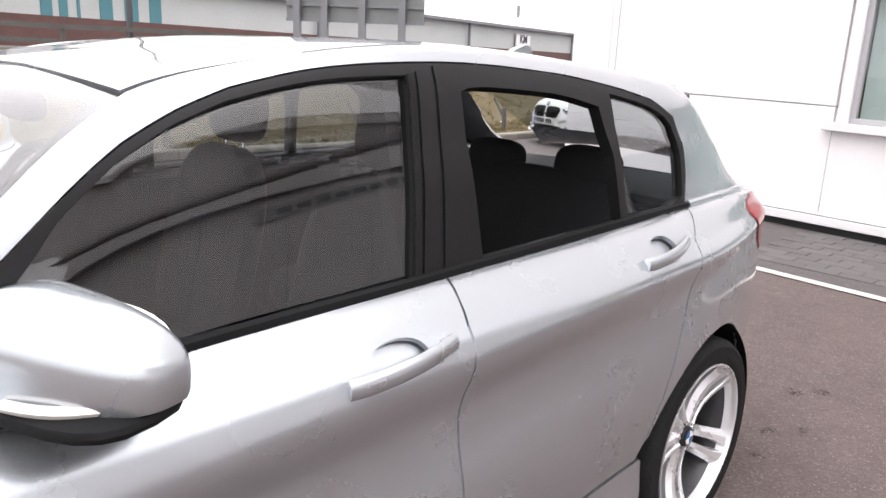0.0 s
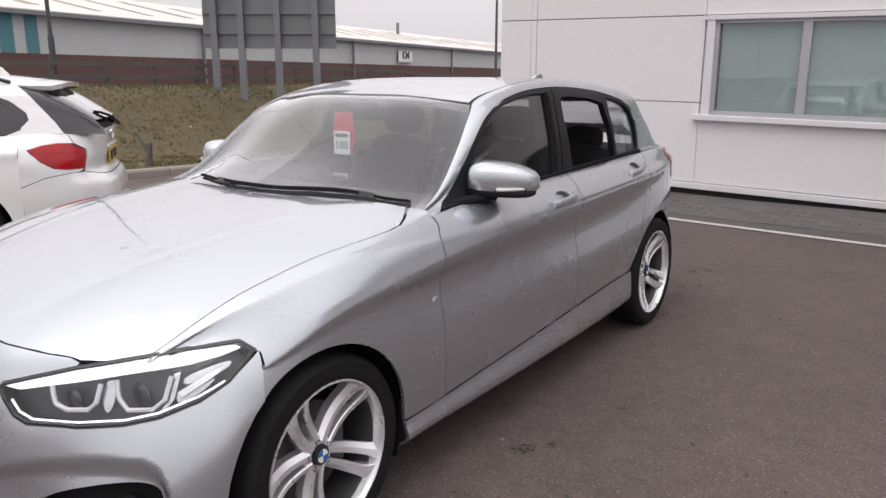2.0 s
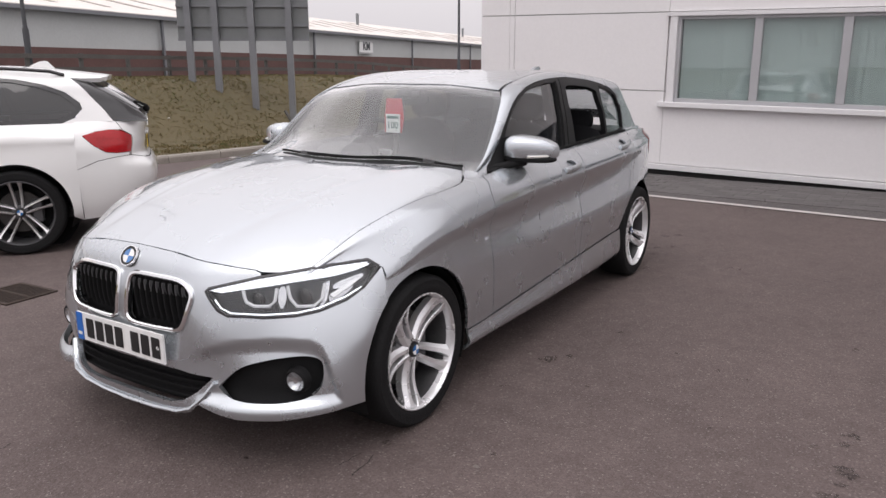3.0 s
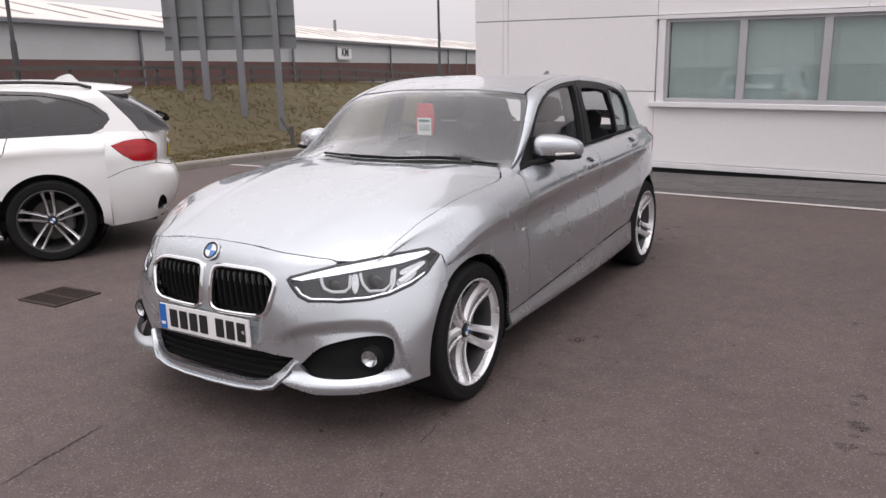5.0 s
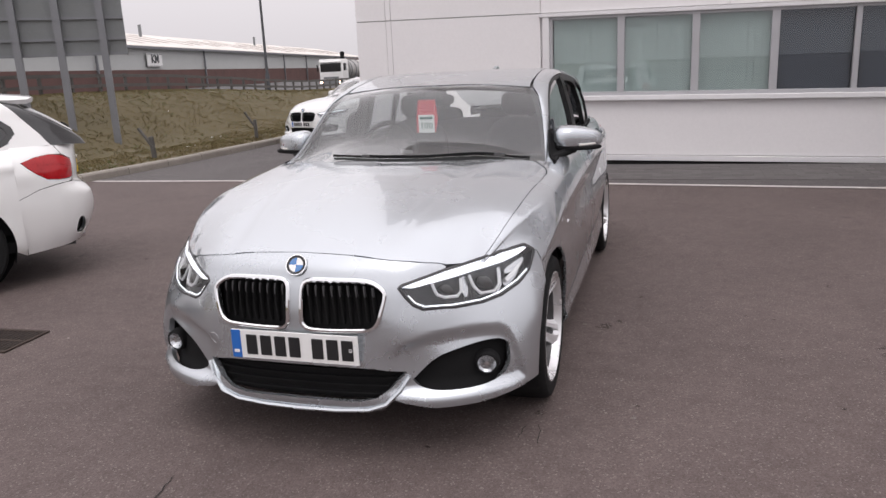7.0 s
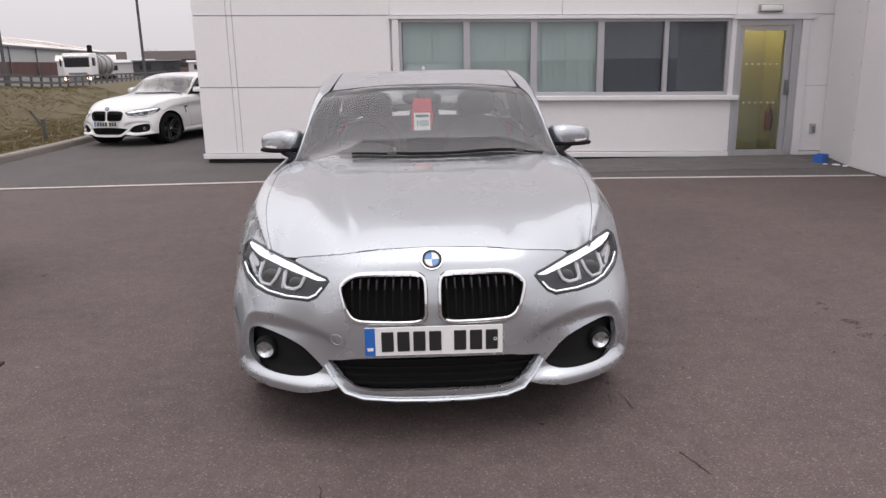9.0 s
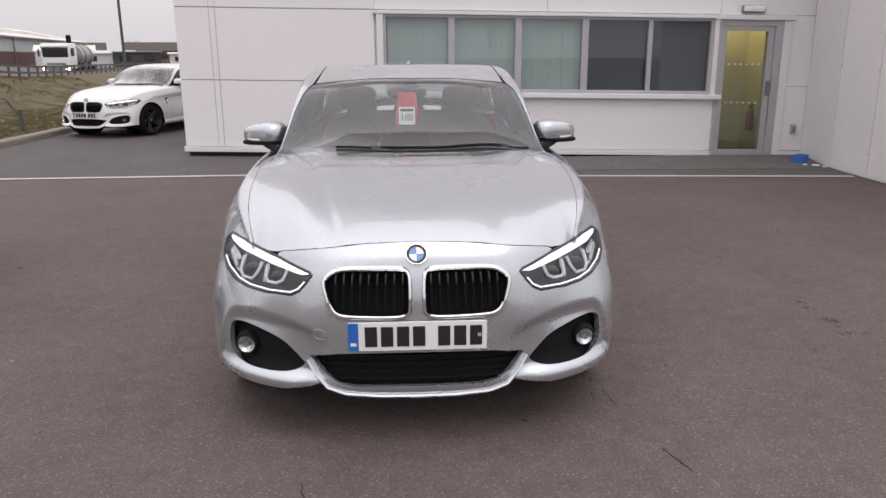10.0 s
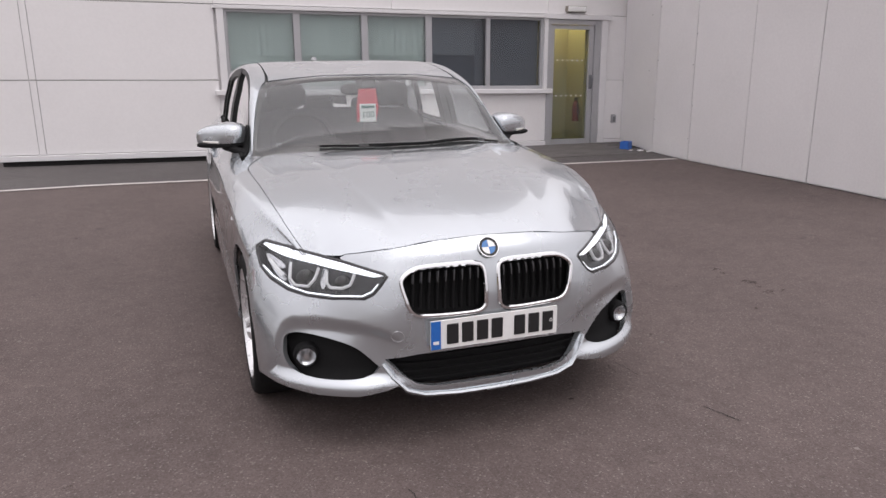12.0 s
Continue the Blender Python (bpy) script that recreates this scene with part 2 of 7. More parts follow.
def part(name, geo, material, parent=None, label="", smooth=35):
    me = bpy.data.meshes.new(name)
    me.from_pydata([tuple(float(c) for c in v) for v in geo.V], [], [tuple(f) for f in geo.F])
    me.polygons.foreach_set("use_smooth", [smooth > 0] * len(geo.F))
    if geo.N is not None:
        me.normals_split_custom_set([tuple(float(c) for c in n) for n in geo.N])
    elif smooth > 0:
        me.set_sharp_from_angle(angle=radians(smooth))
    me.materials.append(material)
    ob = new(name, me)
    if parent:
        ob.parent = parent
    if label:
        tagged(ob, label=label)
    return ob


def twin(name, geo, material, parent=None, label="", smooth=35):
    """The same part on both sides of the car."""
    return (part(name, geo, material, parent, label, smooth),
            part(name, geo.mirrored(), material, parent, label, smooth))


def thing(name, m, label, category, group="", kind=""):
    ob = new(name)
    ob.empty_display_size = 0.2
    ob.matrix_world = m
    return tagged(ob, label, category, group, kind)


def resample(poly, step):
    out = []
    for p, q in zip(poly, list(poly[1:]) + [poly[0]]):
        d = math.hypot(q[0] - p[0], q[1] - p[1])
        n = max(1, math.ceil(d / step))
        out += [(p[0] + (q[0] - p[0]) * i / n, p[1] + (q[1] - p[1]) * i / n) for i in range(n)]
    return out


def soften(poly, times=2, hold=()):
    """Corner cutting: rounds every corner but the held ones."""
    hold = set(hold)
    for _ in range(times):
        out, keep = [], set()
        n = len(poly)
        for i, p in enumerate(poly):
            a, b = poly[i - 1], poly[(i + 1) % n]
            if i in hold:
                keep.add(len(out))
                out.append(p)
            else:
                out.append((p[0] * .75 + a[0] * .25, p[1] * .75 + a[1] * .25))
                out.append((p[0] * .75 + b[0] * .25, p[1] * .75 + b[1] * .25))
        poly, hold = out, keep
    return poly


def grown(poly, d):
    """The outline moved outwards by d (inwards where d is negative)."""
    area = sum(p[0] * q[1] - q[0] * p[1] for p, q in zip(poly, poly[1:] + poly[:1]))
    s = 1 if area > 0 else -1
    out = []
    n = len(poly)
    for i, p in enumerate(poly):
        a, b = poly[i - 1], poly[(i + 1) % n]
        e0 = Vector((p[0] - a[0], p[1] - a[1]))
        e1 = Vector((b[0] - p[0], b[1] - p[1]))
        if e0.length < 1e-9 or e1.length < 1e-9:
            out.append(p)
            continue
        e0.normalize(), e1.normalize()
        m = Vector((e0.y + e1.y, -e0.x - e1.x)) * s
        if m.length < 1e-6:
            out.append(p)
            continue
        m.normalize()
        c = max(.5, m.dot(Vector((e0.y, -e0.x)) * s))
        out.append((p[0] + m.x * d / c, p[1] + m.y * d / c))
    return out


def within(P, poly):
    P = np.asarray(P, float)
    x, y = P[:, 0], P[:, 1]
    res = np.zeros(len(P), bool)
    n = len(poly)
    for i in range(n):
        x0, y0 = poly[i - 1]
        x1, y1 = poly[i]
        if y0 == y1:
            continue
        c = ((y0 > y) != (y1 > y)) & (x < (x1 - x0) * (y - y0) / (y1 - y0) + x0)
        res ^= c
    return res


def patch(skin, outer, holes=(), step=.03, flange=.012, flip=False, both=False, offset=0.0):
    """A panel: the part of a skin inside an outline, with holes, a turned-in edge, and both halves if asked."""
    loops = [resample(outer, step)] + [resample(h, step) for h in holes]
    pts, edges = [], []
    for lp in loops:
        k, n = len(pts), len(lp)
        pts += lp
        edges += [(k + i, k + (i + 1) % n) for i in range(n)]
    bound = np.array(pts)
    a0, b0 = bound.min(0)
    a1, b1 = bound.max(0)
    ga, gb = np.meshgrid(np.arange(a0 + step * .5, a1, step), np.arange(b0 + step * .5, b1, step), indexing="ij")
    grid = np.stack((ga.ravel(), gb.ravel()), 1)
    if len(grid):
        ok = within(grid, loops[0])
        for h in loops[1:]:
            ok &= ~within(grid, h)
        grid = grid[ok]
        if len(grid):
            d = np.sqrt(((grid[:, None, :] - bound[None, :, :]) ** 2).sum(2)).min(1)
            grid = grid[d > step * .5]
    pts += [tuple(p) for p in grid]
    r = delaunay_2d_cdt([Vector((float(p[0]), float(p[1]))) for p in pts], edges, [], 0, 1e-7)
    vs, fs = r[0], r[2]
    cen = np.array([(sum(vs[i][0] for i in f) / len(f), sum(vs[i][1] for i in f) / len(f)) for f in fs])
    ok = within(cen, loops[0])
    for h in loops[1:]:
        ok &= ~within(cen, h)
    F = []
    for f, k in zip(fs, ok):
        if k:
            p, q, s = (vs[i] for i in f[:3])
            area = (q[0] - p[0]) * (s[1] - p[1]) - (q[1] - p[1]) * (s[0] - p[0])
            if abs(area) > 1e-9:
                F.append(tuple(f) if (area > 0) != flip else tuple(reversed(f)))
    sg = -1 if flip else 1
    VN = [sg * skin.normal(v[0], v[1]) for v in vs]
    V = [skin.at(v[0], v[1]) + n * offset for v, n in zip(vs, VN)]
    for v, n in zip(V, VN):
        if both and abs(v[0]) < 2e-4:
            v[0] = 0
            n[0] = 0
            n /= np.linalg.norm(n)
    count = {}
    for f in F:
        for i, j in zip(f, f[1:] + f[:1]):
            count[(i, j)] = count.get((i, j), 0) + 1
    N = [VN[i] for f in F for i in f]
    if flange:
        rim = [(i, j) for (i, j) in count if (j, i) not in count]
        deep = {}
        for i, j in rim:
            if both and V[i][0] == 0 and V[j][0] == 0:
                continue
            for k in (i, j):
                if k not in deep:
                    deep[k] = len(V)
                    V.append(V[k] - VN[k] * flange)
            q = (j, i, deep[i], deep[j])
            F.append(q)
            fn = np.cross(V[i] - V[j], V[deep[i]] - V[j])
            fn = fn / (np.linalg.norm(fn) + 1e-12)
            N += [fn] * 4
    used = sorted({i for f in F for i in f})
    ix = {k: n for n, k in enumerate(used)}
    g = Geo([V[k] for k in used], [tuple(ix[i] for i in f) for f in F], N)
    if both:
        m = g.mirrored()
        k = len(g.V)
        same = {i: (i if abs(v[0]) < 1e-9 else i + k) for i, v in enumerate(g.V)}
        g = Geo(g.V + m.V, g.F + [tuple(same[i] for i in f) for f in m.F], g.N + m.N)
        used = sorted({i for f in g.F for i in f})
        ix = {q: n for n, q in enumerate(used)}
        g = Geo([g.V[q] for q in used], [tuple(ix[i] for i in f) for f in g.F], g.N)
    return g


def band(skin, poly, width, height, flip=False, step=.02, low=-.01):
    """A raised rim that follows an outline on a skin: width inwards, height above the skin."""
    poly = resample(poly, step)
    rows = [(0.0, low), (0.0, height * .6), (width * .25, height), (width * .75, height), (width, height * .5), (width, low)]
    sg = -1 if flip else 1
    V, F = [], []
    n = len(poly)
    for d, h in rows:
        for a, b in grown(poly, -d):
            V.append(skin.at(a, b) + sg * skin.normal(a, b) * h)
    m = len(rows)
    area = sum(p[0] * q[1] - q[0] * p[1] for p, q in zip(poly, poly[1:] + poly[:1]))
    turn = (area > 0) != flip
    for r in range(m - 1):
        for i in range(n):
            q = (r * n + i, r * n + (i + 1) % n, (r + 1) * n + (i + 1) % n, (r + 1) * n + i)
            F.append(q if turn else tuple(reversed(q)))
    return Geo(V, F)


def box(x0, x1, y0, y1, z0, z1, bevel=0.0, segments=1):
    bm = bmesh.new()
    bmesh.ops.create_cube(bm, size=1.0)
    for v in bm.verts:
        v.co = ((x0 + x1) / 2 + v.co.x * (x1 - x0), (y0 + y1) / 2 + v.co.y * (y1 - y0), (z0 + z1) / 2 + v.co.z * (z1 - z0))
    if bevel:
        bmesh.ops.bevel(bm, geom=list(bm.edges), offset=bevel, segments=segments, affect="EDGES", profile=.5)
    bm.verts.index_update()
    g = Geo([tuple(v.co) for v in bm.verts], [tuple(v.index for v in f.verts) for f in bm.faces])
    bm.free()
    return g


def sweep(path, section, closed=False, up=(0, 0, 1), caps=True):
    """A section (list of (side, up) offsets, counter-clockwise) carried along a path."""
    path = [Vector(p) for p in path]
    n, m = len(path), len(section)
    V, F = [], []
    for i, p in enumerate(path):
        if closed:
            t = path[(i + 1) % n] - path[i - 1]
        else:
            t = path[min(i + 1, n - 1)] - path[max(i - 1, 0)]
        t.normalize()
        side = t.cross(Vector(up))
        side = side.normalized() if side.length > 1e-6 else Vector((1, 0, 0))
        top = side.cross(t)
        V += [tuple(p + side * a + top * b) for a, b in section]
    for i in range(n if closed else n - 1):
        j = (i + 1) % n
        for k in range(m):
            l = (k + 1) % m
            F.append((i * m + k, i * m + l, j * m + l, j * m + k))
    if caps and not closed:
        F.append(tuple(reversed(range(m))))
        F.append(tuple(range((n - 1) * m, n * m)))
    return Geo(V, F)


def disc_section(r, n=8, squash=1.0):
    return [(r * math.cos(2 * math.pi * k / n), r * squash * math.sin(2 * math.pi * k / n)) for k in range(n)]


def tube(path, r, n=8, closed=False, up=(0, 0, 1)):
    return sweep(path, disc_section(r, n), closed, up)


def lathe(profile, n=32, axis="x", closed=False):
    """A (radius, along) profile turned round an axis."""
    V, F = [], []
    m = len(profile)
    for i in range(n):
        c, s = math.cos(2 * math.pi * i / n), math.sin(2 * math.pi * i / n)
        for r, h in profile:
            V.append({"x": (h, r * c, r * s), "y": (r * s, h, r * c), "z": (r * c, r * s, h)}[axis])
    for i in range(n):
        j = (i + 1) % n
        for k in range(m if closed else m - 1):
            l = (k + 1) % m
            F.append((i * m + k, j * m + k, j * m + l, i * m + l))
    return Geo(V, F)


def prism(poly, d0, d1, axis="x"):
    """A flat outline given thickness along an axis. Outline in the other two axes, in order."""
    put = {"x": lambda p, d: (d, p[0], p[1]), "y": lambda p, d: (p[0], d, p[1]), "z": lambda p, d: (p[0], p[1], d)}[axis]
    n = len(poly)
    V = [put(p, d0) for p in poly] + [put(p, d1) for p in poly]
    F = [tuple(reversed(range(n))), tuple(range(n, 2 * n))] + [(i, (i + 1) % n, n + (i + 1) % n, n + i) for i in range(n)]
    return Geo(V, F)


def blob(cx, cy, cz, rx, ry, rz, power=2.0, nu=20, nv=12):
    """A rounded body: an ellipsoid whose power makes it boxier."""
    def f(v):
        return math.copysign(abs(v) ** (2 / power), v)
    V = [(cx, cy, cz - rz)]
    for j in range(1, nv):
        t = -math.pi / 2 + math.pi * j / nv
        for i in range(nu):
            p = 2 * math.pi * i / nu
            V.append((cx + rx * f(math.cos(t)) * f(math.cos(p)), cy + ry * f(math.cos(t)) * f(math.sin(p)), cz + rz * f(math.sin(t))))
    V.append((cx, cy, cz + rz))
    F = []
    for i in range(nu):
        F.append((0, 1 + (i + 1) % nu, 1 + i))
    for j in range(nv - 2):
        for i in range(nu):
            a, b = 1 + j * nu + i, 1 + j * nu + (i + 1) % nu
            F.append((a, b, b + nu, a + nu))
    k = len(V) - 1
    for i in range(nu):
        F.append((k, k - nu + i, k - nu + (i + 1) % nu))
    return Geo(V, F)


def sheet(f, us, vs):
    """A grid of points f(u, v)."""
    V = [tuple(f(u, v)) for u in us for v in vs]
    n = len(vs)
    F = [(i * n + j, (i + 1) * n + j, (i + 1) * n + j + 1, i * n + j + 1) for i in range(len(us) - 1) for j in range(n - 1)]
    return Geo(V, F)


def spread(a, b, n):
    return [a + (b - a) * i / (n - 1) for i in range(n)]

# ---- the place ----
KERB = spline([(-40, -9.5), (-6, -8.6), (3, -7.75), (6, -7.30), (9, -7.12), (13, -7.22), (20, -7.9), (40, -11.0), (90, -19.5)])
BANK = spline([(0, .10), (.4, .08), (2.0, -.02), (5.2, -.48), (6.4, -.45), (8.0, .25), (9.6, 1.02), (10.6, 1.16), (12.5, 1.12), (40, 1.05)])


def kerb_x(y):
    return float(KERB(y)[0])


def bank_z(x, y):
    u = kerb_x(y) - .14 - x
    z = float(BANK(max(0, u))[0])
    if u > 6:
        f = max(0.0, min(1.0, (y - 18) / 28))
        z -= .75 * f * f * (3 - 2 * f) * max(0.0, min(1.0, (u - 6) / 3))
    if u > .5:
        z += .05 * noise.noise(Vector((x * 1.7, y * 1.7, 5))) * min(1, u - .5) * (1 if u < 10 else .2)
        z += .09 * noise.noise(Vector((x * .5, y * .5, 3))) * min(1, u - .5) * (1 if u < 10 else .3)
    return z


# Ground: one sheet: car park, ditch, bank, road level and the plain beyond, out to the horizon.
US = [-1500, -400, -120, -60, -30, -22] + spread(-16, -.6, 40) + [-.3, -.02, .0, .02, 2, 5, 9, 16, 60, 300]
VS = [-1200, -300, -120, -60, -40, -20, -10] + spread(-5, 30, 90) + spread(32, 100, 35) + [140, 300, 900, 1500]


def ground_at(u, v):
    kx = kerb_x(max(-60, min(100, v)))
    x = kx - .14 + u
    if u < 0:
        return (x, v, bank_z(x, max(-60, min(100, v))) if u > -60 else (1.05 if v < 18 else .30))
    return (x, v, .0)


ground = part("ground", sheet(ground_at, US, VS), M_ASPHALT)
ground.data.materials.append(M_GRASS)
ground.data.materials.append(M_ROAD)
for p in ground.data.polygons:
    c = sum((ground.data.vertices[i].co for i in p.vertices), Vector()) / len(p.vertices)
    u = c.x - kerb_x(max(-60, min(100, c.y))) + .14
    p.material_index = 0 if u > -.01 else (1 if u > -11.4 else 2)
tagged(ground, "worn brown-grey asphalt car park with a grassy bank", "ground", kind="structure")

def rise(x, y):
    """The tarmac climbs a little to the building's low-lying end."""
    f = max(0.0, min(1.0, (y - 6.3) / 1.2)) * max(0.0, min(1.0, (9.2 - y) / .9))
    return .018 * max(0.0, -x) * f * max(0.0, min(1.0, (x + 6.2) / 2.4))


def line_y(x):
    return 6.18 - abs(x + 2.2) * (.075 if x > -2.2 else .035)


strip = part("pavement", sheet(lambda u, v: (u, v, .004 + rise(u, v)), spread(-7.4, 6.2, 45), [6.14] + spread(6.4, 9.4, 13) + [12.0, 30.0]), M_PAVE)
for v in strip.data.vertices:
    if v.co.y < 6.2:
        v.co.y = line_y(v.co.x) + .02
    if v.co.x < -6.9:
        v.co.x = kerb_x(v.co.y) + .02
tagged(strip, "greyer tarmac strip beside the white building", "pavement", kind="structure")


wl_mesh = sheet(lambda u, v: (u, line_y(u) + v, .008), spread(-7.2, 5.45, 60), [-.05, .05])
tagged(part("ground_line", wl_mesh, M_LINE), "worn thin white painted line on asphalt", "road marking", kind="structure")

# Kerb of separate stones.
kerb = thing("kerb", Matrix(), "weathered concrete kerb below the grassy bank", "kerb", kind="structure")
y = -6.0
while y < 46:
    y1 = y + .915
    a, b = Vector((kerb_x(y), y, 0)), Vector((kerb_x(y1), y1, 0))
    d = (b - a).normalized()
    n = Vector((d.y, -d.x, 0))
    k = random.uniform(-.006, .006)
    sec = [(-.14, -.06), (.005, -.06), (.0, .085 + k), (-.02, .115 + k), (-.14, .118 + k)]
    part("kerb_stone", sweep([a + d * .006, b - d * .006], sec), M_KERB, kerb, smooth=20)
    y = y1

# White building with window band and glazed door. Its courses fall slightly along x.
FALL = .017


def lean(g):
    return Geo([(v[0], v[1], v[2] - FALL * v[0]) for v in g.V], g.F, None)


WALL_TOP = 10.6
g = box(-.50, 4.40, 7.80, 8.0, -.05, .98)
g.add(box(-.50, 4.40, 7.80, 8.0, 2.08, WALL_TOP)).add(box(4.40, 5.40, 7.80, 8.0, 2.04, WALL_TOP)).add(box(5.40, 6.2, 7.80, 8.0, -.05, WALL_TOP))
g.add(box(-3.40, -.50, 7.80, 8.0, -.05, WALL_TOP))
wall = part("wall_north", lean(g), M_CLAD)
tagged(wall, "white panelled wall of a dealership building", "wall", kind="structure")
cols = [(-3.44, -2.952), (-2.952, -2.868), (-2.868, -.60)]
rows = [(.16, 1.114), (1.127, 2.124), (2.138, 3.30), (3.312, 4.4), (4.412, 5.6), (5.612, 6.8), (6.812, 8.0), (8.012, 9.2), (9.212, WALL_TOP)]
for x0, x1 in cols:
    for z0, z1 in rows:
        proud = 7.748 if x1 - x0 < .1 else 7.752
        part("panel", lean(box(x0 + .0035, x1 - .0035, proud, 7.8, z0, z1, .0015)), M_CLAD, wall, smooth=0)
for x0, x1 in ((-.599, 1.9), (1.904, 4.44), (4.444, 6.0)):
    for z0, z1 in rows[2:]:
        part("panel", lean(box(x0, x1, 7.752, 7.8, z0, z1, .003)), M_CLAD, wall, smooth=0)
part("panel", lean(box(-.599, 4.44, 7.752, 7.8, .16, .92, .001)), M_CLAD, wall, smooth=0)
part("panel", lean(box(5.52, 6.0, 7.752, 7.8, .16, 1.118, .003)), M_CLAD, wall, smooth=0)
part("panel", lean(box(5.52, 6.0, 7.752, 7.8, 1.124, 2.128, .003)), M_CLAD, wall, smooth=0)
part("parapet_cap", lean(box(-3.5, 6.2, 7.70, 8.1, WALL_TOP, WALL_TOP + .08, .01)), M_TRIM, wall)
part("base_trim", lean(box(-3.46, 4.44, 7.715, 7.79, .075, .150, .006)), M_TRIM, wall)
part("base_trim", lean(box(5.52, 6.1, 7.715, 7.79, .075, .150, .006)), M_TRIM, wall)
for z in (1.12, 2.131):
    part("joint_strip", lean(box(-3.43, -.60, 7.772, 7.80, z - .012, z + .012)), M_JOINTDARK, wall, smooth=0)
    part("joint_strip", lean(box(5.53, 6.0, 7.772, 7.80, z - .012, z + .012)), M_JOINTDARK, wall, smooth=0)
for x in (-2.952, -2.868):
    part("joint_strip", lean(box(x - .006, x + .006, 7.7645, 7.80, .16, 3.3)), M_JOINTDARK, wall, smooth=0)
# Near-black strip paints the shade under the projecting base trim.
part("shadow_gap", lean(box(-3.40, 4.42, 7.775, 7.83, -.06, .078)), M_DARKGAP, wall)
part("wall_return", lean(box(-3.436, -3.40, 7.8, 30.0, .1, WALL_TOP)), M_CLAD, wall)

win = part("window_1", lean(box(-.57, -.475, 7.715, 7.80, .98, 2.10, .004).add(box(-.62, 4.46, 7.705, 7.80, 2.075, 2.125, .004)).add(
    box(4.375, 4.44, 7.715, 7.80, .98, 2.10, .004))), M_TRIM)
tagged(win, "long grey-framed window band with pale vertical blinds", "window", kind="structure")
part("window_sill", lean(box(-.66, 4.52, 7.66, 7.80, .915, .985, .008)), M_TRIM, win)
bars = [-.465, .515, 1.495, 2.475, 3.435, 4.36]
part("window_frame", lean(box(-.475, 4.375, 7.755, 7.815, .985, 1.035, .004).add(box(-.475, 4.375, 7.755, 7.815, 2.035, 2.075, .004))), M_ALU, win)
for i, x in enumerate(bars):
    w = .05 if i in (1, 2, 3) else .035
    part("mullion", lean(box(x - w, x + w, 7.752, 7.818, 1.03, 2.04, .006)), M_ALU, win)
for i in range(5):
    x0, x1 = bars[i] + .045, bars[i + 1] - .045
    part("pane", lean(box(x0, x1, 7.785, 7.791, 1.035, 2.035)), M_WINDOW if i < 3 else M_WINDOWDARK, win).visible_shadow = False
for i in range(3):
    b = thing("vertical_blind", Matrix(), "pale green vertical slat blind behind the window", "blind", "office window blinds")
    x0, x1 = bars[i] + .05, bars[i + 1] - .05
    n = 10
    for k in range(n):
        x = x0 + (x1 - x0) * (k + .5) / n
        a = radians(9 + random.uniform(-6, 6))
        w = .052
        s = [(x - w * math.cos(a), 7.845 - w * math.sin(a)), (x + w * math.cos(a), 7.845 + w * math.sin(a))]
        poly = [(s[0][0], s[0][1]), (s[1][0], s[1][1]), (s[1][0], s[1][1] + .003), (s[0][0], s[0][1] + .003)]
        part("slat", lean(prism(poly, .96, 2.06, "z")), M_BLIND, b, smooth=0)

for i in (3, 4):
    b = thing("roller_blind", Matrix(), "lowered dark blue-grey roller blind behind the window", "blind", "office roller blinds")
    x0, x1 = bars[i] + .05, bars[i + 1] - .05
    part("cloth", lean(box(x0, x1, 7.840, 7.843, 1.0, 2.05)), M_ROLLER, b, smooth=0)
    part("roller", lean(tube([(x0, 7.86, 2.06), (x1, 7.86, 2.06)], .022, 10)), M_TRIM, b)
    part("bottom_bar", lean(box(x0, x1, 7.834, 7.849, .985, 1.01, .003)), M_TRIM, b)

# Rooms behind the window band and the door; office shade is in the colours.
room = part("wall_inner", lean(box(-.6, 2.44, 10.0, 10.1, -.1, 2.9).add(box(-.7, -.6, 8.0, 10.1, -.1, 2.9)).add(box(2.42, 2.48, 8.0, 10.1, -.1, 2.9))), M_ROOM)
tagged(room, "grey office walls behind the blinds, darkened for the dim room", "wall", kind="structure")
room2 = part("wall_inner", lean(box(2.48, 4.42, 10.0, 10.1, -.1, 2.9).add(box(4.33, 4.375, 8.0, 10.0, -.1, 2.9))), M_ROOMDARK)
tagged(room2, "office wall behind tinted glass, darkened for the dim room", "wall", kind="structure")
tagged(part("floor_inner", lean(box(-.6, 6.2, 8.0, 10.1, -.06, -.01)), M_ROOMDARK), "office floor darkened for the dim room", "floor", kind="structure")
tagged(part("ceiling", lean(box(-.6, 6.2, 8.0, 10.1, 2.7, 2.8)), M_ROOM), "grey office ceiling darkened for the dim room", "ceiling", kind="structure")
tagged(part("wall_corridor", lean(box(5.26, 5.32, 8.0, 8.66, -.05, 2.7)), M_YELLOW), "yellow painted corridor wall behind the glazed door", "wall", kind="structure")
tagged(part("wall_corridor", lean(box(4.42, 5.26, 8.60, 8.66, -.05, 2.7).add(box(4.38, 4.42, 8.0, 8.66, -.05, 2.7))), M_BEIGE), "beige corridor wall behind the glazed door", "wall", kind="structure")
# Added light without a fitting, brightens the corridor behind the glazed door.
lamp_in = bpy.data.lights.new("corridor_lamp", "AREA")
lamp_in.energy, lamp_in.size, lamp_in.color = 15, .5, (1.0, .86, .5)
new("corridor_lamp", lamp_in).matrix_world = pose(4.85, 8.3, 2.5)

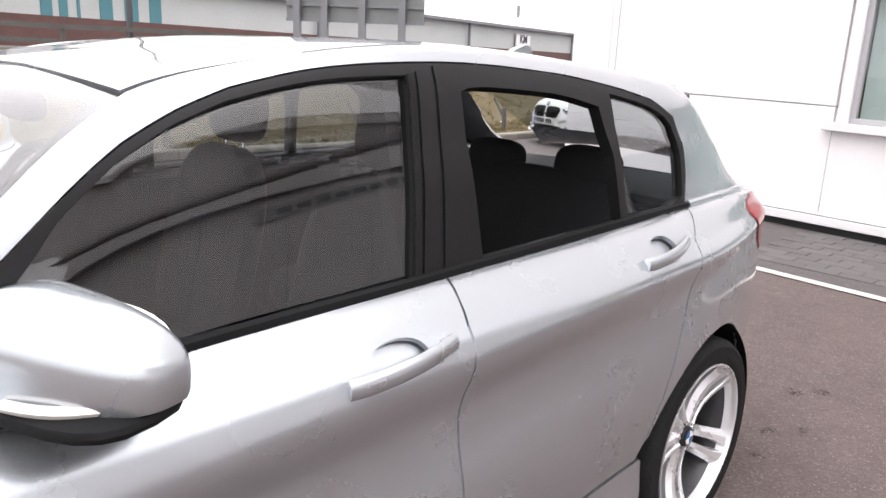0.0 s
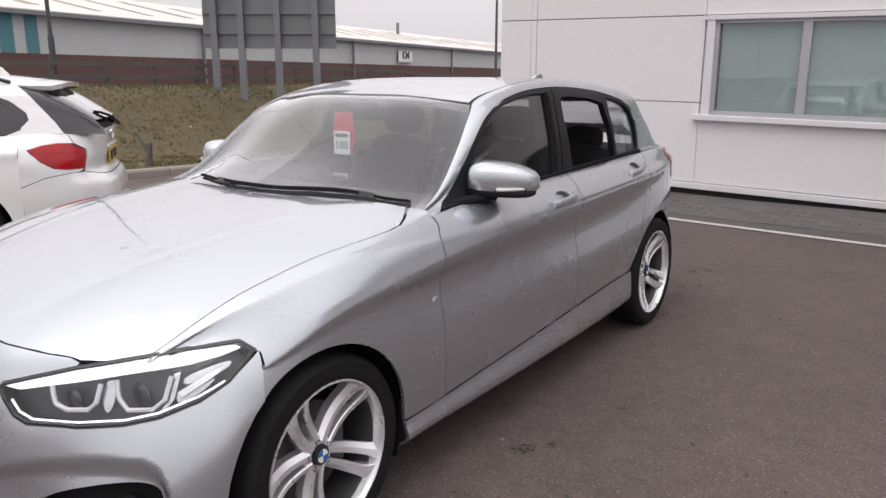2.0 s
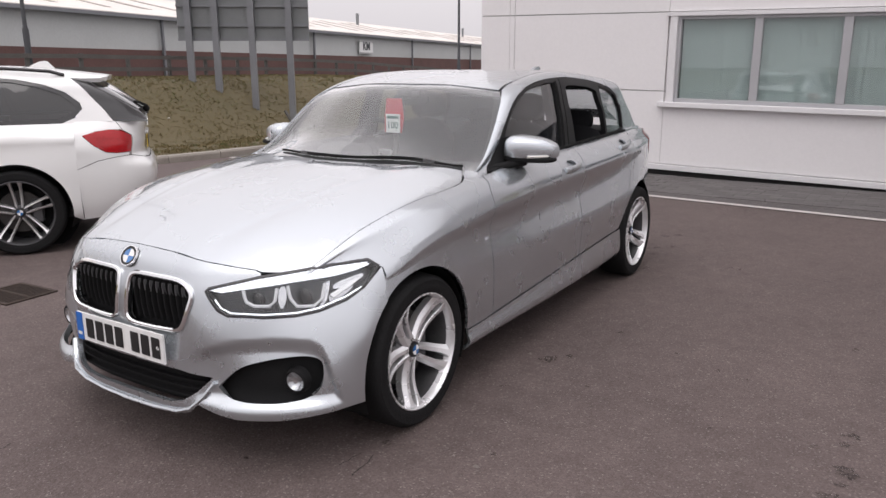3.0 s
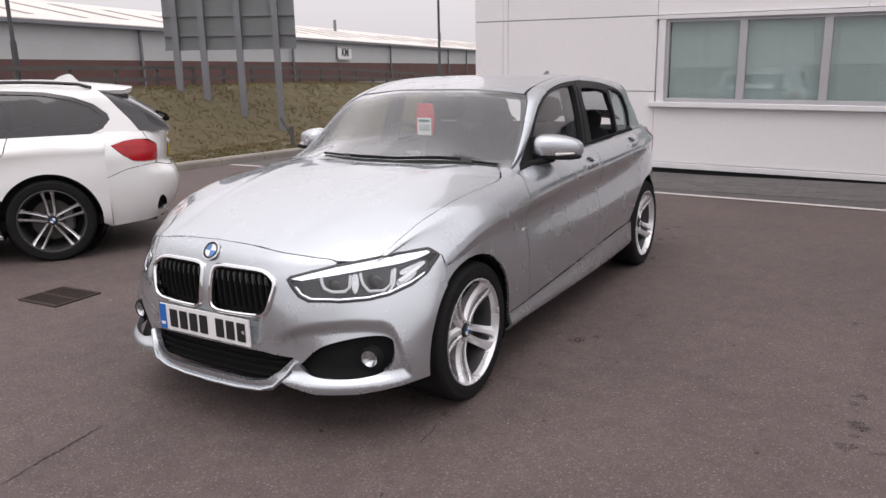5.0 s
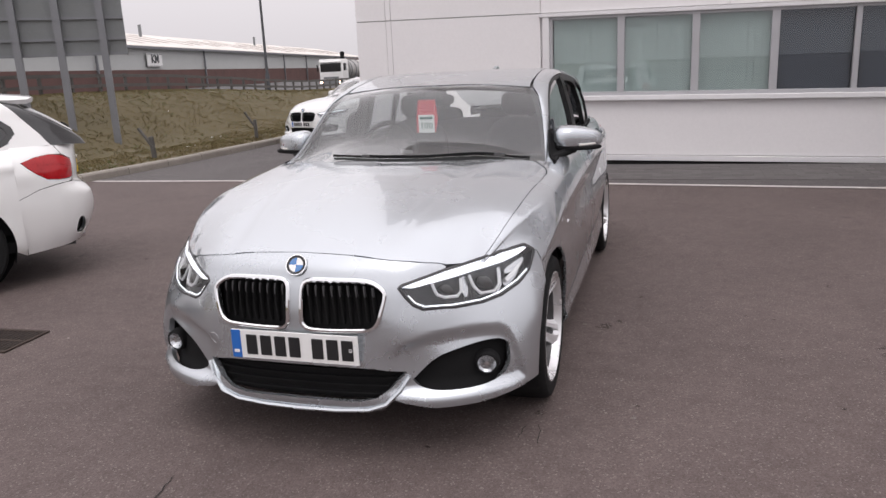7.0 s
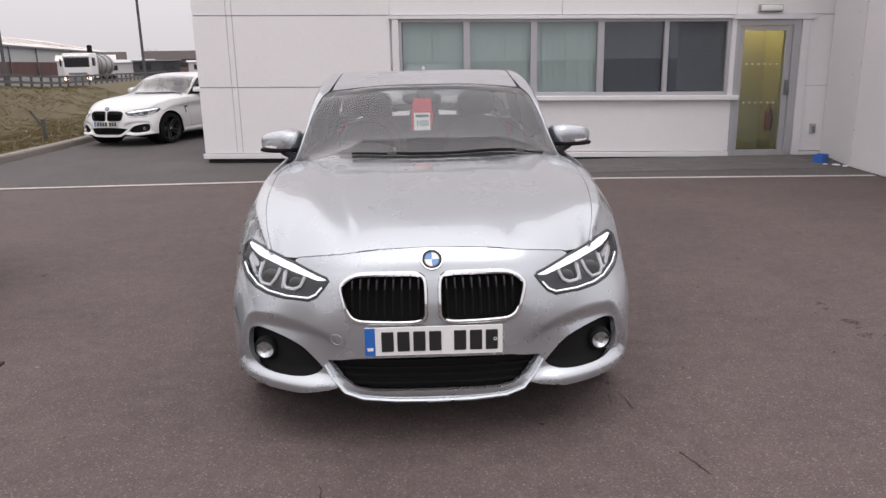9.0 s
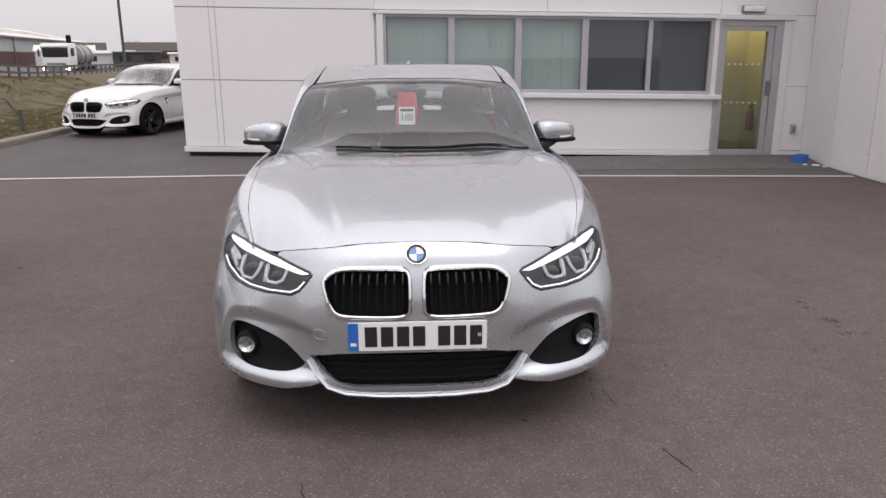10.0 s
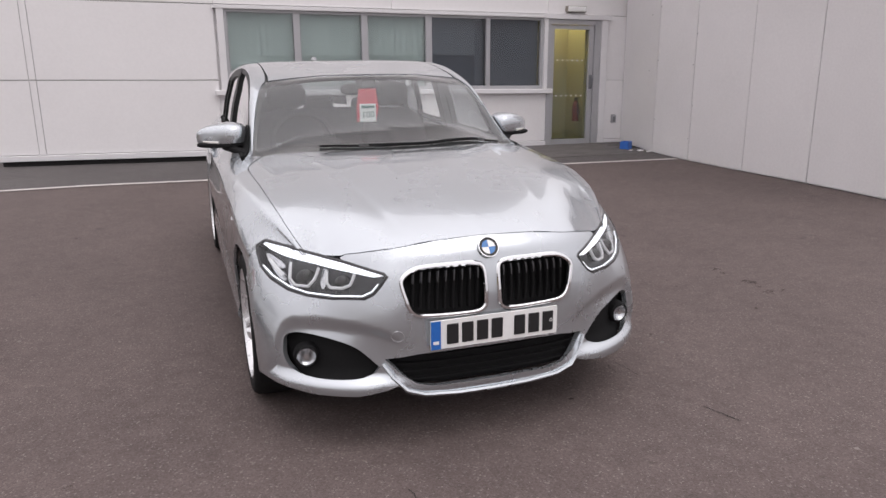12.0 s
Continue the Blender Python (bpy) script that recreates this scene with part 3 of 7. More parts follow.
door = part("door_1", lean(box(4.44, 4.50, 7.73, 7.82, .0, 2.06, .005).add(box(5.285, 5.395, 7.73, 7.82, .0, 2.06, .005)).add(box(4.50, 5.285, 7.732, 7.82, 1.98, 2.06, .005))), M_ALU)
tagged(door, "grey-framed glazed door with a steel lock plate", "door", kind="structure")
part("door_leaf", lean(box(4.503, 4.573, 7.76, 7.81, .02, 1.975, .004).add(box(5.195, 5.282, 7.76, 7.81, .02, 1.975, .004)).add(
    box(4.573, 5.195, 7.76, 7.81, .02, .17, .004)).add(box(4.573, 5.195, 7.76, 7.81, 1.91, 1.975, .004))), M_ALU, door)
part("pane", lean(box(4.573, 5.195, 7.782, 7.788, .17, 1.91)), M_WINDOW, door)
for z in (.86, 1.42):
    for k in range(6):
        part("marking_dot", lean(box(4.63 + k * .09, 4.655 + k * .09, 7.779, 7.781, z, z + .025)), M_TRIM, door, smooth=0)
part("head_trim", lean(box(4.38, 5.56, 7.69, 7.80, 2.062, 2.132, .004)), M_TRIM, door)
part("jamb_trim", lean(box(5.398, 5.515, 7.715, 7.80, .06, 2.06, .004)), M_TRIM, door)
part("lock_plate", lean(box(5.215, 5.265, 7.735, 7.77, .98, 1.20, .006)), M_STEEL, door, "steel lock plate")
part("pull_handle", lean(tube([(5.24, 7.735, 1.0), (5.24, 7.70, 1.03), (5.24, 7.70, 1.15), (5.24, 7.735, 1.18)], .012, 8, up=(1, 0, 0))), M_STEEL, door)
part("threshold", lean(box(4.44, 5.395, 7.69, 7.82, .0, .022, .004)), M_STEEL, door)

bottle = thing("fire_extinguisher", pose(5.19, 8.12, .36), "dark red fire extinguisher hung on the yellow corridor wall", "extinguisher")
part("cylinder", lathe([(.001, -.02), (.050, -.02), (.056, .0), (.056, .24), (.044, .29), (.020, .31), (.018, .335), (.001, .335)], 20, "z"), M_EXTINGUISHER, bottle)
part("valve", box(-.02, .02, -.02, .02, .325, .365, .005), M_BLACK, bottle)
part("lever", box(-.014, .014, -.09, .015, .36, .376, .004), M_BLACK, bottle)
part("hose", tube([(0, -.02, .34), (0, -.065, .32), (.003, -.068, .20), (.006, -.064, .06)], .009, 6, up=(1, 0, 0)), M_BLACK, bottle)
part("bracket", box(.054, .072, -.02, .02, .10, .20, .003), M_STEEL, bottle)

light = thing("wall_lamp", Matrix(), "cream bulkhead lamp above the door", "lamp")
part("housing", lean(box(4.74, 5.08, 7.68, 7.755, 2.165, 2.265, .015, 2)), M_KERB, light)
part("diffuser", lean(box(4.755, 5.065, 7.662, 7.69, 2.175, 2.255, .012, 2)), M_WHITE, light)
box_out = thing("wall_box", Matrix(), "small grey outlet box on the white wall", "outlet")
part("body", lean(box(5.655, 5.735, 7.70, 7.755, .42, .56, .01)), M_ALU, box_out)
part("flap", lean(box(5.67, 5.72, 7.688, 7.703, .44, .53, .006)), M_STEEL, box_out)

# Side wall running forward on the door side.
SIDE = spline([(1.7, 5.575), (3.3, 5.58), (5.0, 5.50), (6.2, 5.53), (7.75, 5.86)])
SIDE_TOP = 3.42
side = part("wall_east", sheet(lambda u, v: (float(SIDE(u)[0]) + .02, u, v), spread(1.7, 7.75, 24), [-.1, SIDE_TOP]).add(
    sheet(lambda u, v: (float(SIDE(u)[0]) + .3, u, v), spread(1.7, 7.75, 24), [SIDE_TOP, -.1])).add(box(5.595, 5.875, 1.70, 1.76, -.1, SIDE_TOP)), M_CLAD_SIDE)
tagged(side, "tall plain white wall of separate panels", "wall", kind="structure")
seams = [7.74, 6.35, 5.42, 4.36, 3.36, 2.28, 1.70]
for y1, y0 in zip(seams, seams[1:]):
    xa, xb = float(SIDE(y0)[0]), float(SIDE(y1)[0])
    k = random.uniform(0, .006)
    poly = [(xa - k, y0 + .006), (xa + .03, y0 + .006), (xb + .03, y1 - .006), (xb - k, y1 - .006)]
    part("joint_strip", box(xb + .004, xb + .025, y1 - .012, y1 + .012, .0, SIDE_TOP), M_JOINTDARK, side, smooth=0)
    part("panel", prism(poly, .015, SIDE_TOP, "z"), M_CLAD_SIDE, side, smooth=0)
for y, zs in ((6.33, (.5, 1.35, 2.1)), (5.44, (.30, 1.30)), (5.40, (.75, 1.7)), (6.6, (1.2, 2.0))):
    for z in zs:
        q = float(SIDE(y)[0])
        part("fixing", lathe([(.0005, .003), (.006, .002), (.007, .0)], 8).moved(Matrix.Translation((q - .008, y, z)) @ Matrix.Rotation(math.pi, 4, "Z")), M_DARKGAP, side)
canopy = thing("wall_canopy", Matrix(), "projecting flat canopy along the top of the white wall", "canopy", kind="structure")
part("soffit", box(5.33, 5.9, 1.55, 7.68, SIDE_TOP, SIDE_TOP + .05), M_ALU, canopy, smooth=0)
part("fascia", box(5.28, 5.33, 1.50, 7.68, SIDE_TOP - .03, SIDE_TOP + .32, .006), M_TRIM, canopy, smooth=0)
part("end_fascia", box(5.33, 5.9, 1.50, 1.55, SIDE_TOP - .03, SIDE_TOP + .32, .006), M_TRIM, canopy, smooth=0)
part("deck", box(5.33, 5.9, 1.55, 7.68, SIDE_TOP + .25, SIDE_TOP + .30), M_STEEL, canopy, smooth=0)
name_board = thing("name_board", Matrix(), "pale board with raised dark lettering under the canopy", "sign")
part("board", box(5.46, 5.50, 4.0, 6.9, 2.72, 3.10, .006), M_SIGNPALE, name_board, smooth=0)
for k in range(10):
    y = 4.2 + k * .26
    part("letter_bar", box(5.435, 5.462, y, y + .17, 2.80, 2.98 + (.06 if k in (2, 6, 9) else 0), .004), M_SIGNBACK, name_board, smooth=0)

# Fence of posts and rails along the top of the bank.
fence = thing("roadside_fence", Matrix(), "low dark weathered post and rail fence on the bank", "fence")


def fence_at(y):
    x = kerb_x(y) - 11.3
    return x, bank_z(x, y)


y = -2.0
posts = []
while y < 80:
    posts.append(y)
    y += 1.55
for y in posts:
    x, z = fence_at(y)
    part("post", box(x - .05, x + .05, y - .05, y + .05, z - .1, z + .66 + random.uniform(-.02, .03), .006), M_FENCE, fence, smooth=0)
for h in (.60, .24):
    for y0, y1 in zip(posts, posts[1:]):
        x0, z0 = fence_at(y0)
        x1, z1 = fence_at(y1)
        part("rail", sweep([(x0 + .06, y0, z0 + h), (x1 + .06, y1, z1 + h)], [(-.025, -.06), (.025, -.06), (.025, .06), (-.025, .06)]), M_FENCE, fence, smooth=0)

# Large traffic sign seen from behind.
sign = thing("traffic_sign", Matrix(), "large grey traffic sign seen from behind on four steel posts", "road sign")
SA, SB = Vector((-17.35, 13.0, 0)), Vector((-14.12, 15.38, 0))
sd = (SB - SA).normalized()
sn = Vector((sd.y, -sd.x, 0))


def on_sign(s, out, z):
    p = SA + sd * s + sn * out
    return (p.x, p.y, z)


def sign_box(s0, s1, o0, o1, z0, z1):
    V = [on_sign(s, o, z) for z in (z0, z1) for s, o in ((s0, o0), (s1, o0), (s1, o1), (s0, o1))]
    return Geo(V, [(3, 2, 1, 0), (4, 5, 6, 7), (0, 1, 5, 4), (1, 2, 6, 5), (2, 3, 7, 6), (3, 0, 4, 7)])


SW = (SB - SA).length
for i in range(4):
    for j in range(2):
        z0, z1 = 2.28 + i * .7, 2.28 + (i + 1) * .7 - .001
        part("board", sign_box(j * SW / 2 + .0005, (j + 1) * SW / 2 - .0005, -.06, -.035, z0, z1), M_SIGNBACK, sign, smooth=0)
for z in (2.30, 2.72, 3.30, 3.95, 4.6, 5.0):
    part("rail", sign_box(0.0, SW, -.035, .03, z - .035, z + .035), M_STEEL, sign, smooth=0)
for i, s in enumerate((.37, 1.18, 2.28, 3.42)):
    p = SA + sd * s
    zb = bank_z(p.x, p.y) - .2
    part("post", sign_box(s - .095, s + .095, .03, .20, zb, 5.1), M_STEEL, sign, smooth=0)

# Warehouse beyond the road.
WD = Vector((-.205, .979, 0)).normalized()
WO = Vector((-68.35, 84.95, 0))
WN = Vector((WD.y, -WD.x, 0))
ware = thing("warehouse", Matrix(), "long grey sheet-clad warehouse with brick base and teal stripes", "building")


def ware_at(s, o, z):
    p = WO + WD * s + WN * o
    return (p.x, p.y, z)


def ware_box(s0, s1, o0, o1, z0, z1):
    V = [ware_at(s, o, z) for z in (z0, z1) for s, o in ((s0, o0), (s1, o0), (s1, o1), (s0, o1))]
    return Geo(V, [(3, 2, 1, 0), (4, 5, 6, 7), (0, 1, 5, 4), (1, 2, 6, 5), (2, 3, 7, 6), (3, 0, 4, 7)])


EAVE, BRICK, S0, S1, S2 = 6.1, 3.1, -112, 146, 176
part("wall", ware_box(S0, S1, -20, -.3, .0, EAVE), M_SHEET, ware, smooth=0)
part("brick_base", ware_box(S0, S1, -.3, -.1, .0, BRICK), M_BRICK, ware, smooth=0)


def slope(s0, s1, o0, z0, o1, z1, t=.15):
    V = [ware_at(s, o, z + k) for k in (0, t) for s, o, z in ((s0, o0, z0), (s1, o0, z0), (s1, o1, z1), (s0, o1, z1))]
    return Geo(V, [(3, 2, 1, 0), (4, 5, 6, 7), (0, 1, 5, 4), (1, 2, 6, 5), (2, 3, 7, 6), (3, 0, 4, 7)])


part("roof", slope(S0, S1, .4, EAVE, -16, EAVE + 3.4), M_SHEETROOF, ware, smooth=0)
part("roof_back", slope(S0, S1, -32, EAVE, -16, EAVE + 3.4), M_SHEETROOF, ware, smooth=0)
part("gutter", ware_box(S0, S1, .35, .6, EAVE - .25, EAVE + .05), M_STEEL, ware, smooth=0)
for s in (-100, -72, -42, -14.5, 16.8, 46, 58, 75, 104):
    part("downpipe", ware_box(s, s + .22, -.05, .2, .3, EAVE), M_STEEL, ware, smooth=0)
for s, e in ((-68.6, -67.8), (-67.3, -66.7), (-66.0, -65.8), (-64.3, -63.3), (-62.3, -61.2), (-60.2, -59.2)):
    part("stripe", ware_box(s, e, -.3, -.22, BRICK, EAVE - .25), M_TEAL, ware, smooth=0)
for s in range(-106, 140, 6):
    w = random.uniform(.5, 1.3)
    o0, o1 = -random.uniform(1.5, 5), -random.uniform(9, 15)
    part("skylight", slope(s, s + w, o0, EAVE + .17 + 3.4 * (.4 - o0) / 16.4, o1, EAVE + .17 + 3.4 * (.4 - o1) / 16.4, .03), M_SKYLIGHT, ware, smooth=0)
for s in (20, 74):
    part("roof_flue", ware_box(s, s + .35, -12, -11.6, EAVE + 2.0, EAVE + 4.6), M_SIGNBACK, ware, smooth=0)
part("lower_block", ware_box(96, S2, .7, 1.4, .0, 2.1), M_BRICK, ware, smooth=0)
part("lower_cap", ware_box(96, S2, .65, 1.45, 2.1, 2.25), M_KERB, ware, smooth=0)

# Silver hatchback: lower body, front axle at the origin, nose towards -y. Each line: (y, x, z).
BODY = Skin([
    [(-0.75, 0.7, 0.2), (-0.4, 0.8, 0.19), (0.55, 0.8, 0.185), (2.2, 0.8, 0.185), (2.69, 0.79, 0.19), (3, 0.765, 0.2), (3.25, 0.696, 0.22), (3.5, 0.58, 0.24)],
    [(-0.75, 0.74, 0.24), (-0.4, 0.845, 0.235), (0.55, 0.865, 0.23), (2.2, 0.865, 0.235), (2.69, 0.852, 0.245), (3, 0.805, 0.25), (3.25, 0.726, 0.265), (3.5, 0.61, 0.28)],
    [(-0.75, 0.75, 0.31), (-0.4, 0.85, 0.305), (0.34, 0.858, 0.303), (1.02, 0.858, 0.332), (2.23, 0.862, 0.4), (2.69, 0.86, 0.41), (3, 0.812, 0.42), (3.25, 0.736, 0.42), (3.5, 0.62, 0.42)],
    [(-0.75, 0.75, 0.38), (-0.4, 0.855, 0.365), (0.34, 0.864, 0.363), (1.02, 0.862, 0.392), (2.23, 0.868, 0.46), (2.69, 0.866, 0.47), (3, 0.816, 0.48), (3.25, 0.739, 0.48), (3.5, 0.623, 0.48)],
    [(-0.75, 0.72, 0.5), (-0.4, 0.845, 0.52), (0, 0.877, 0.55), (0.55, 0.868, 0.56), (1.1, 0.869, 0.57), (2.2, 0.876, 0.6), (2.69, 0.877, 0.62), (2.9, 0.842, 0.62), (3.1, 0.794, 0.62), (3.3, 0.726, 0.62), (3.5, 0.63, 0.62)],
    [(-0.75, 0.66, 0.6), (-0.4, 0.812, 0.65), (-0.2, 0.845, 0.675), (0, 0.866, 0.715), (0.3, 0.86, 0.735), (0.55, 0.852, 0.738), (1.1, 0.848, 0.748), (1.7, 0.85, 0.764), (2.2, 0.858, 0.795), (2.69, 0.862, 0.85), (2.9, 0.834, 0.876), (3.1, 0.786, 0.88), (3.3, 0.72, 0.878), (3.5, 0.62, 0.87)],
    [(-0.75, 0.6, 0.62), (-0.4, 0.765, 0.685), (-0.2, 0.824, 0.734), (0, 0.855, 0.796), (0.3, 0.868, 0.824), (0.55, 0.876, 0.842), (1.1, 0.879, 0.868), (1.7, 0.881, 0.885), (2.4, 0.878, 0.915), (2.69, 0.858, 0.928), (2.9, 0.826, 0.937), (3.1, 0.776, 0.943), (3.3, 0.71, 0.94), (3.5, 0.61, 0.93)],
    [(-0.75, 0.56, 0.635), (-0.5, 0.655, 0.688), (-0.35, 0.73, 0.736), (-0.2, 0.786, 0.786), (0, 0.825, 0.838), (0.3, 0.848, 0.868), (0.55, 0.86, 0.882), (1.1, 0.868, 0.898), (1.7, 0.87, 0.91), (2.4, 0.864, 0.933), (2.69, 0.838, 0.944), (2.9, 0.806, 0.952), (3.1, 0.756, 0.96), (3.3, 0.69, 0.956), (3.5, 0.59, 0.945)],
    [(-0.75, 0.53, 0.64), (-0.5, 0.632, 0.707), (-0.4, 0.669, 0.758), (-0.3, 0.699, 0.809), (-0.2, 0.721, 0.85), (-0.1, 0.736, 0.876), (0, 0.747, 0.896), (0.3, 0.766, 0.929), (0.55, 0.776, 0.95), (0.8, 0.773, 0.97), (1.1, 0.77, 0.981), (1.7, 0.768, 0.995), (2.4, 0.757, 1.01), (2.69, 0.738, 1.014), (2.9, 0.724, 1.014), (3.1, 0.696, 1.008), (3.3, 0.638, 0.995), (3.5, 0.55, 0.97)],
    [(-0.75, 0.5, 0.645), (-0.55, 0.53, 0.747), (-0.4, 0.56, 0.82), (-0.2, 0.58, 0.888), (0, 0.592, 0.926), (0.3, 0.607, 0.957), (0.55, 0.625, 0.977), (0.8, 0.66, 0.985), (1.1, 0.68, 0.99), (3.5, 0.48, 0.98)],
    [(-0.75, 0.27, 0.728), (-0.6, 0.3, 0.8), (-0.5, 0.3, 0.836), (-0.4, 0.3, 0.866), (-0.2, 0.305, 0.911), (0, 0.31, 0.944), (0.3, 0.32, 0.977), (0.55, 0.33, 0.997), (0.8, 0.35, 1), (1.1, 0.4, 1), (3.5, 0.3, 0.98)],
    [(-0.75, 0, 0.745), (-0.65, 0, 0.795), (-0.55, 0, 0.836), (-0.4, 0, 0.879), (-0.2, 0, 0.921), (0, 0, 0.952), (0.3, 0, 0.983), (0.55, 0, 1.001), (0.8, 0, 1), (1.1, 0, 1), (3.5, 0, 0.98)],
], along, 1.1)

# Glasshouse with windscreen and roof: belt, glass middle, glass top, rail edge, crown, centre.
HOUSE = Skin([
    [(0.3, 0.78, 0.9), (0.7, 0.76, 0.955), (1.1, 0.755, 0.978), (1.7, 0.752, 0.993), (2.4, 0.742, 1.011), (2.8, 0.726, 1.013), (3, 0.704, 1.011), (3.2, 0.662, 1), (3.5, 0.55, 0.97)],
    [(0.3, 0.76, 0.915), (0.7, 0.725, 0.97), (1.1, 0.705, 1.135), (1.4, 0.702, 1.19), (1.7, 0.702, 1.215), (2.4, 0.696, 1.215), (2.8, 0.68, 1.195), (3, 0.646, 1.16), (3.2, 0.592, 1.085), (3.5, 0.5, 0.995)],
    [(0.3, 0.75, 0.93), (0.7, 0.7, 0.995), (1.1, 0.63, 1.285), (1.4, 0.612, 1.373), (1.7, 0.606, 1.407), (2.1, 0.606, 1.4015), (2.4, 0.608, 1.3815), (2.8, 0.594, 1.335), (3, 0.552, 1.2795), (3.2, 0.509, 1.152), (3.5, 0.44, 1.015)],
    [(0.3, 0.735, 0.935), (0.7, 0.664, 0.99), (1.1, 0.57, 1.297), (1.18, 0.556, 1.3284), (1.4, 0.548, 1.375), (1.7, 0.545, 1.412), (2.1, 0.542, 1.411), (2.4, 0.54, 1.391), (2.8, 0.521, 1.35), (3, 0.51, 1.318), (3.1, 0.503, 1.285), (3.2, 0.474, 1.19), (3.5, 0.4, 1.025)],
    [(0.3, 0.4, 0.95), (0.7, 0.36, 1.075), (1.1, 0.31, 1.341), (1.2, 0.305, 1.354), (1.4, 0.3, 1.385), (1.7, 0.3, 1.421), (2.1, 0.3, 1.42), (2.4, 0.29, 1.401), (2.8, 0.28, 1.366), (3, 0.275, 1.342), (3.1, 0.27, 1.312), (3.2, 0.26, 1.222), (3.5, 0.22, 1.045)],
    [(0.3, 0, 0.955), (0.7, 0, 1.105), (1.1, 0, 1.351), (1.2, 0, 1.363), (1.4, 0, 1.386), (1.7, 0, 1.422), (2.1, 0, 1.421), (2.4, 0, 1.403), (2.8, 0, 1.369), (3, 0, 1.346), (3.1, 0, 1.318), (3.2, 0, 1.234), (3.5, 0, 1.055)],
], along, 1.7)


def around(a, v):
    return np.array((v[0], v[1], a))


# Nose: plan curves at rising heights. Lines run from the middle to the wheel arch; each (z, x, y).
NOSE = Skin([
    [(.15, .0, -.700), (.19, .0, -.745), (.23, .0, -.768), (.30, .0, -.765), (.40, .0, -.762), (.50, .0, -.752), (.60, .0, -.742), (.70, .0, -.715), (.76, .0, -.688), (.80, .0, -.650)],
    [(.15, .20, -.695), (.19, .21, -.738), (.23, .22, -.760), (.30, .22, -.757), (.40, .22, -.752), (.50, .22, -.742), (.60, .22, -.734), (.70, .21, -.708), (.76, .20, -.679), (.80, .20, -.636)],
    [(.15, .40, -.665), (.19, .41, -.705), (.23, .42, -.727), (.30, .42, -.724), (.40, .42, -.718), (.50, .42, -.718), (.60, .41, -.702), (.70, .40, -.671), (.76, .385, -.640), (.80, .37, -.604)],
    [(.15, .55, -.62), (.19, .57, -.655), (.23, .58, -.675), (.30, .58, -.672), (.40, .58, -.662), (.50, .575, -.635), (.60, .56, -.612), (.70, .54, -.574), (.76, .52, -.543), (.80, .50, -.505)],
    [(.15, .67, -.54), (.19, .69, -.575), (.23, .705, -.592), (.30, .71, -.592), (.40, .71, -.580), (.50, .70, -.550), (.60, .68, -.512), (.70, .655, -.465), (.76, .63, -.435), (.80, .60, -.41)],
    [(.15, .75, -.46), (.19, .775, -.485), (.23, .79, -.497), (.30, .80, -.500), (.40, .80, -.490), (.50, .79, -.462), (.60, .768, -.425), (.70, .742, -.370), (.76, .71, -.335), (.80, .68, -.31)],
    [(.15, .80, -.38), (.19, .825, -.39), (.23, .84, -.395), (.30, .848, -.40), (.40, .850, -.395), (.50, .848, -.375), (.60, .832, -.335), (.70, .805, -.280), (.76, .772, -.245), (.80, .74, -.22)],
    [(.15, .80, -.26), (.19, .84, -.26), (.23, .855, -.26), (.30, .863, -.26), (.40, .870, -.26), (.50, .874, -.25), (.60, .870, -.215), (.70, .856, -.155), (.76, .825, -.125), (.80, .79, -.11)],
], around, .45)




def car_paint(name, color, metal, rough, flake):
    """Lacquered car paint with a fine flake and faint dust."""
    m, nt, b = shader(name)
    L = nt.links
    tc = nt.nodes.new("ShaderNodeTexCoord").outputs["Object"]
    n1 = node(nt, "ShaderNodeTexNoise", Scale=260.0, Detail=1.0)
    n2 = node(nt, "ShaderNodeTexNoise", Scale=2.2, Detail=5.0, Roughness=.6)
    L.new(tc, n1.inputs["Vector"])
    L.new(tc, n2.inputs["Vector"])
    col = nt.nodes.new("ShaderNodeMix")
    col.data_type = "RGBA"
    col.inputs[6].default_value = (*[c * (1 - flake) for c in color], 1)
    col.inputs[7].default_value = (*[min(1, c * (1 + flake)) for c in color], 1)
    L.new(n1.outputs[0], col.inputs[0])
    L.new(col.outputs[2], b.inputs["Base Color"])
    b.inputs["Metallic"].default_value = metal
    rr = nt.nodes.new("ShaderNodeMapRange")
    rr.inputs["To Min"].default_value, rr.inputs["To Max"].default_value = rough - .05, rough + .07
    L.new(n2.outputs[0], rr.inputs["Value"])
    L.new(rr.outputs[0], b.inputs["Roughness"])
    b.inputs["Coat Weight"].default_value = 1.0
    b.inputs["Coat IOR"].default_value = 1.62
    cr = nt.nodes.new("ShaderNodeMapRange")
    cr.inputs["To Min"].default_value, cr.inputs["To Max"].default_value = .02, .05
    L.new(n2.outputs[0], cr.inputs["Value"])
    L.new(cr.outputs[0], b.inputs["Coat Roughness"])
    return m


M_SILVER = car_paint("silver_metallic_paint", (.490, .520, .548), .80, .26, .02)
M_WHITEPAINT = car_paint("white_car_paint", (.78, .78, .77), 0.0, .35, .02)
M_CARGLASS = glass("windscreen_glass", (.82, .86, .85), gain=2.0, body=.02)
M_SIDEGLASS = glass("side_glass", (.60, .63, .64), gain=2.0)
M_PRIVACY = glass("privacy_glass", (.10, .105, .115))
M_SATINBLACK = surface("satin_black_trim", (.010, .010, .0105), .42, vary=.2, spec=.22)
M_GLOSSBLACK = surface("gloss_black_trim", (.012, .012, .013), .22, vary=.2, coat=.6)
M_MATTBLACK = surface("matt_black_trim", (.010, .010, .0105), .7, vary=.25, fine=200, bump=.08, spec=.12)
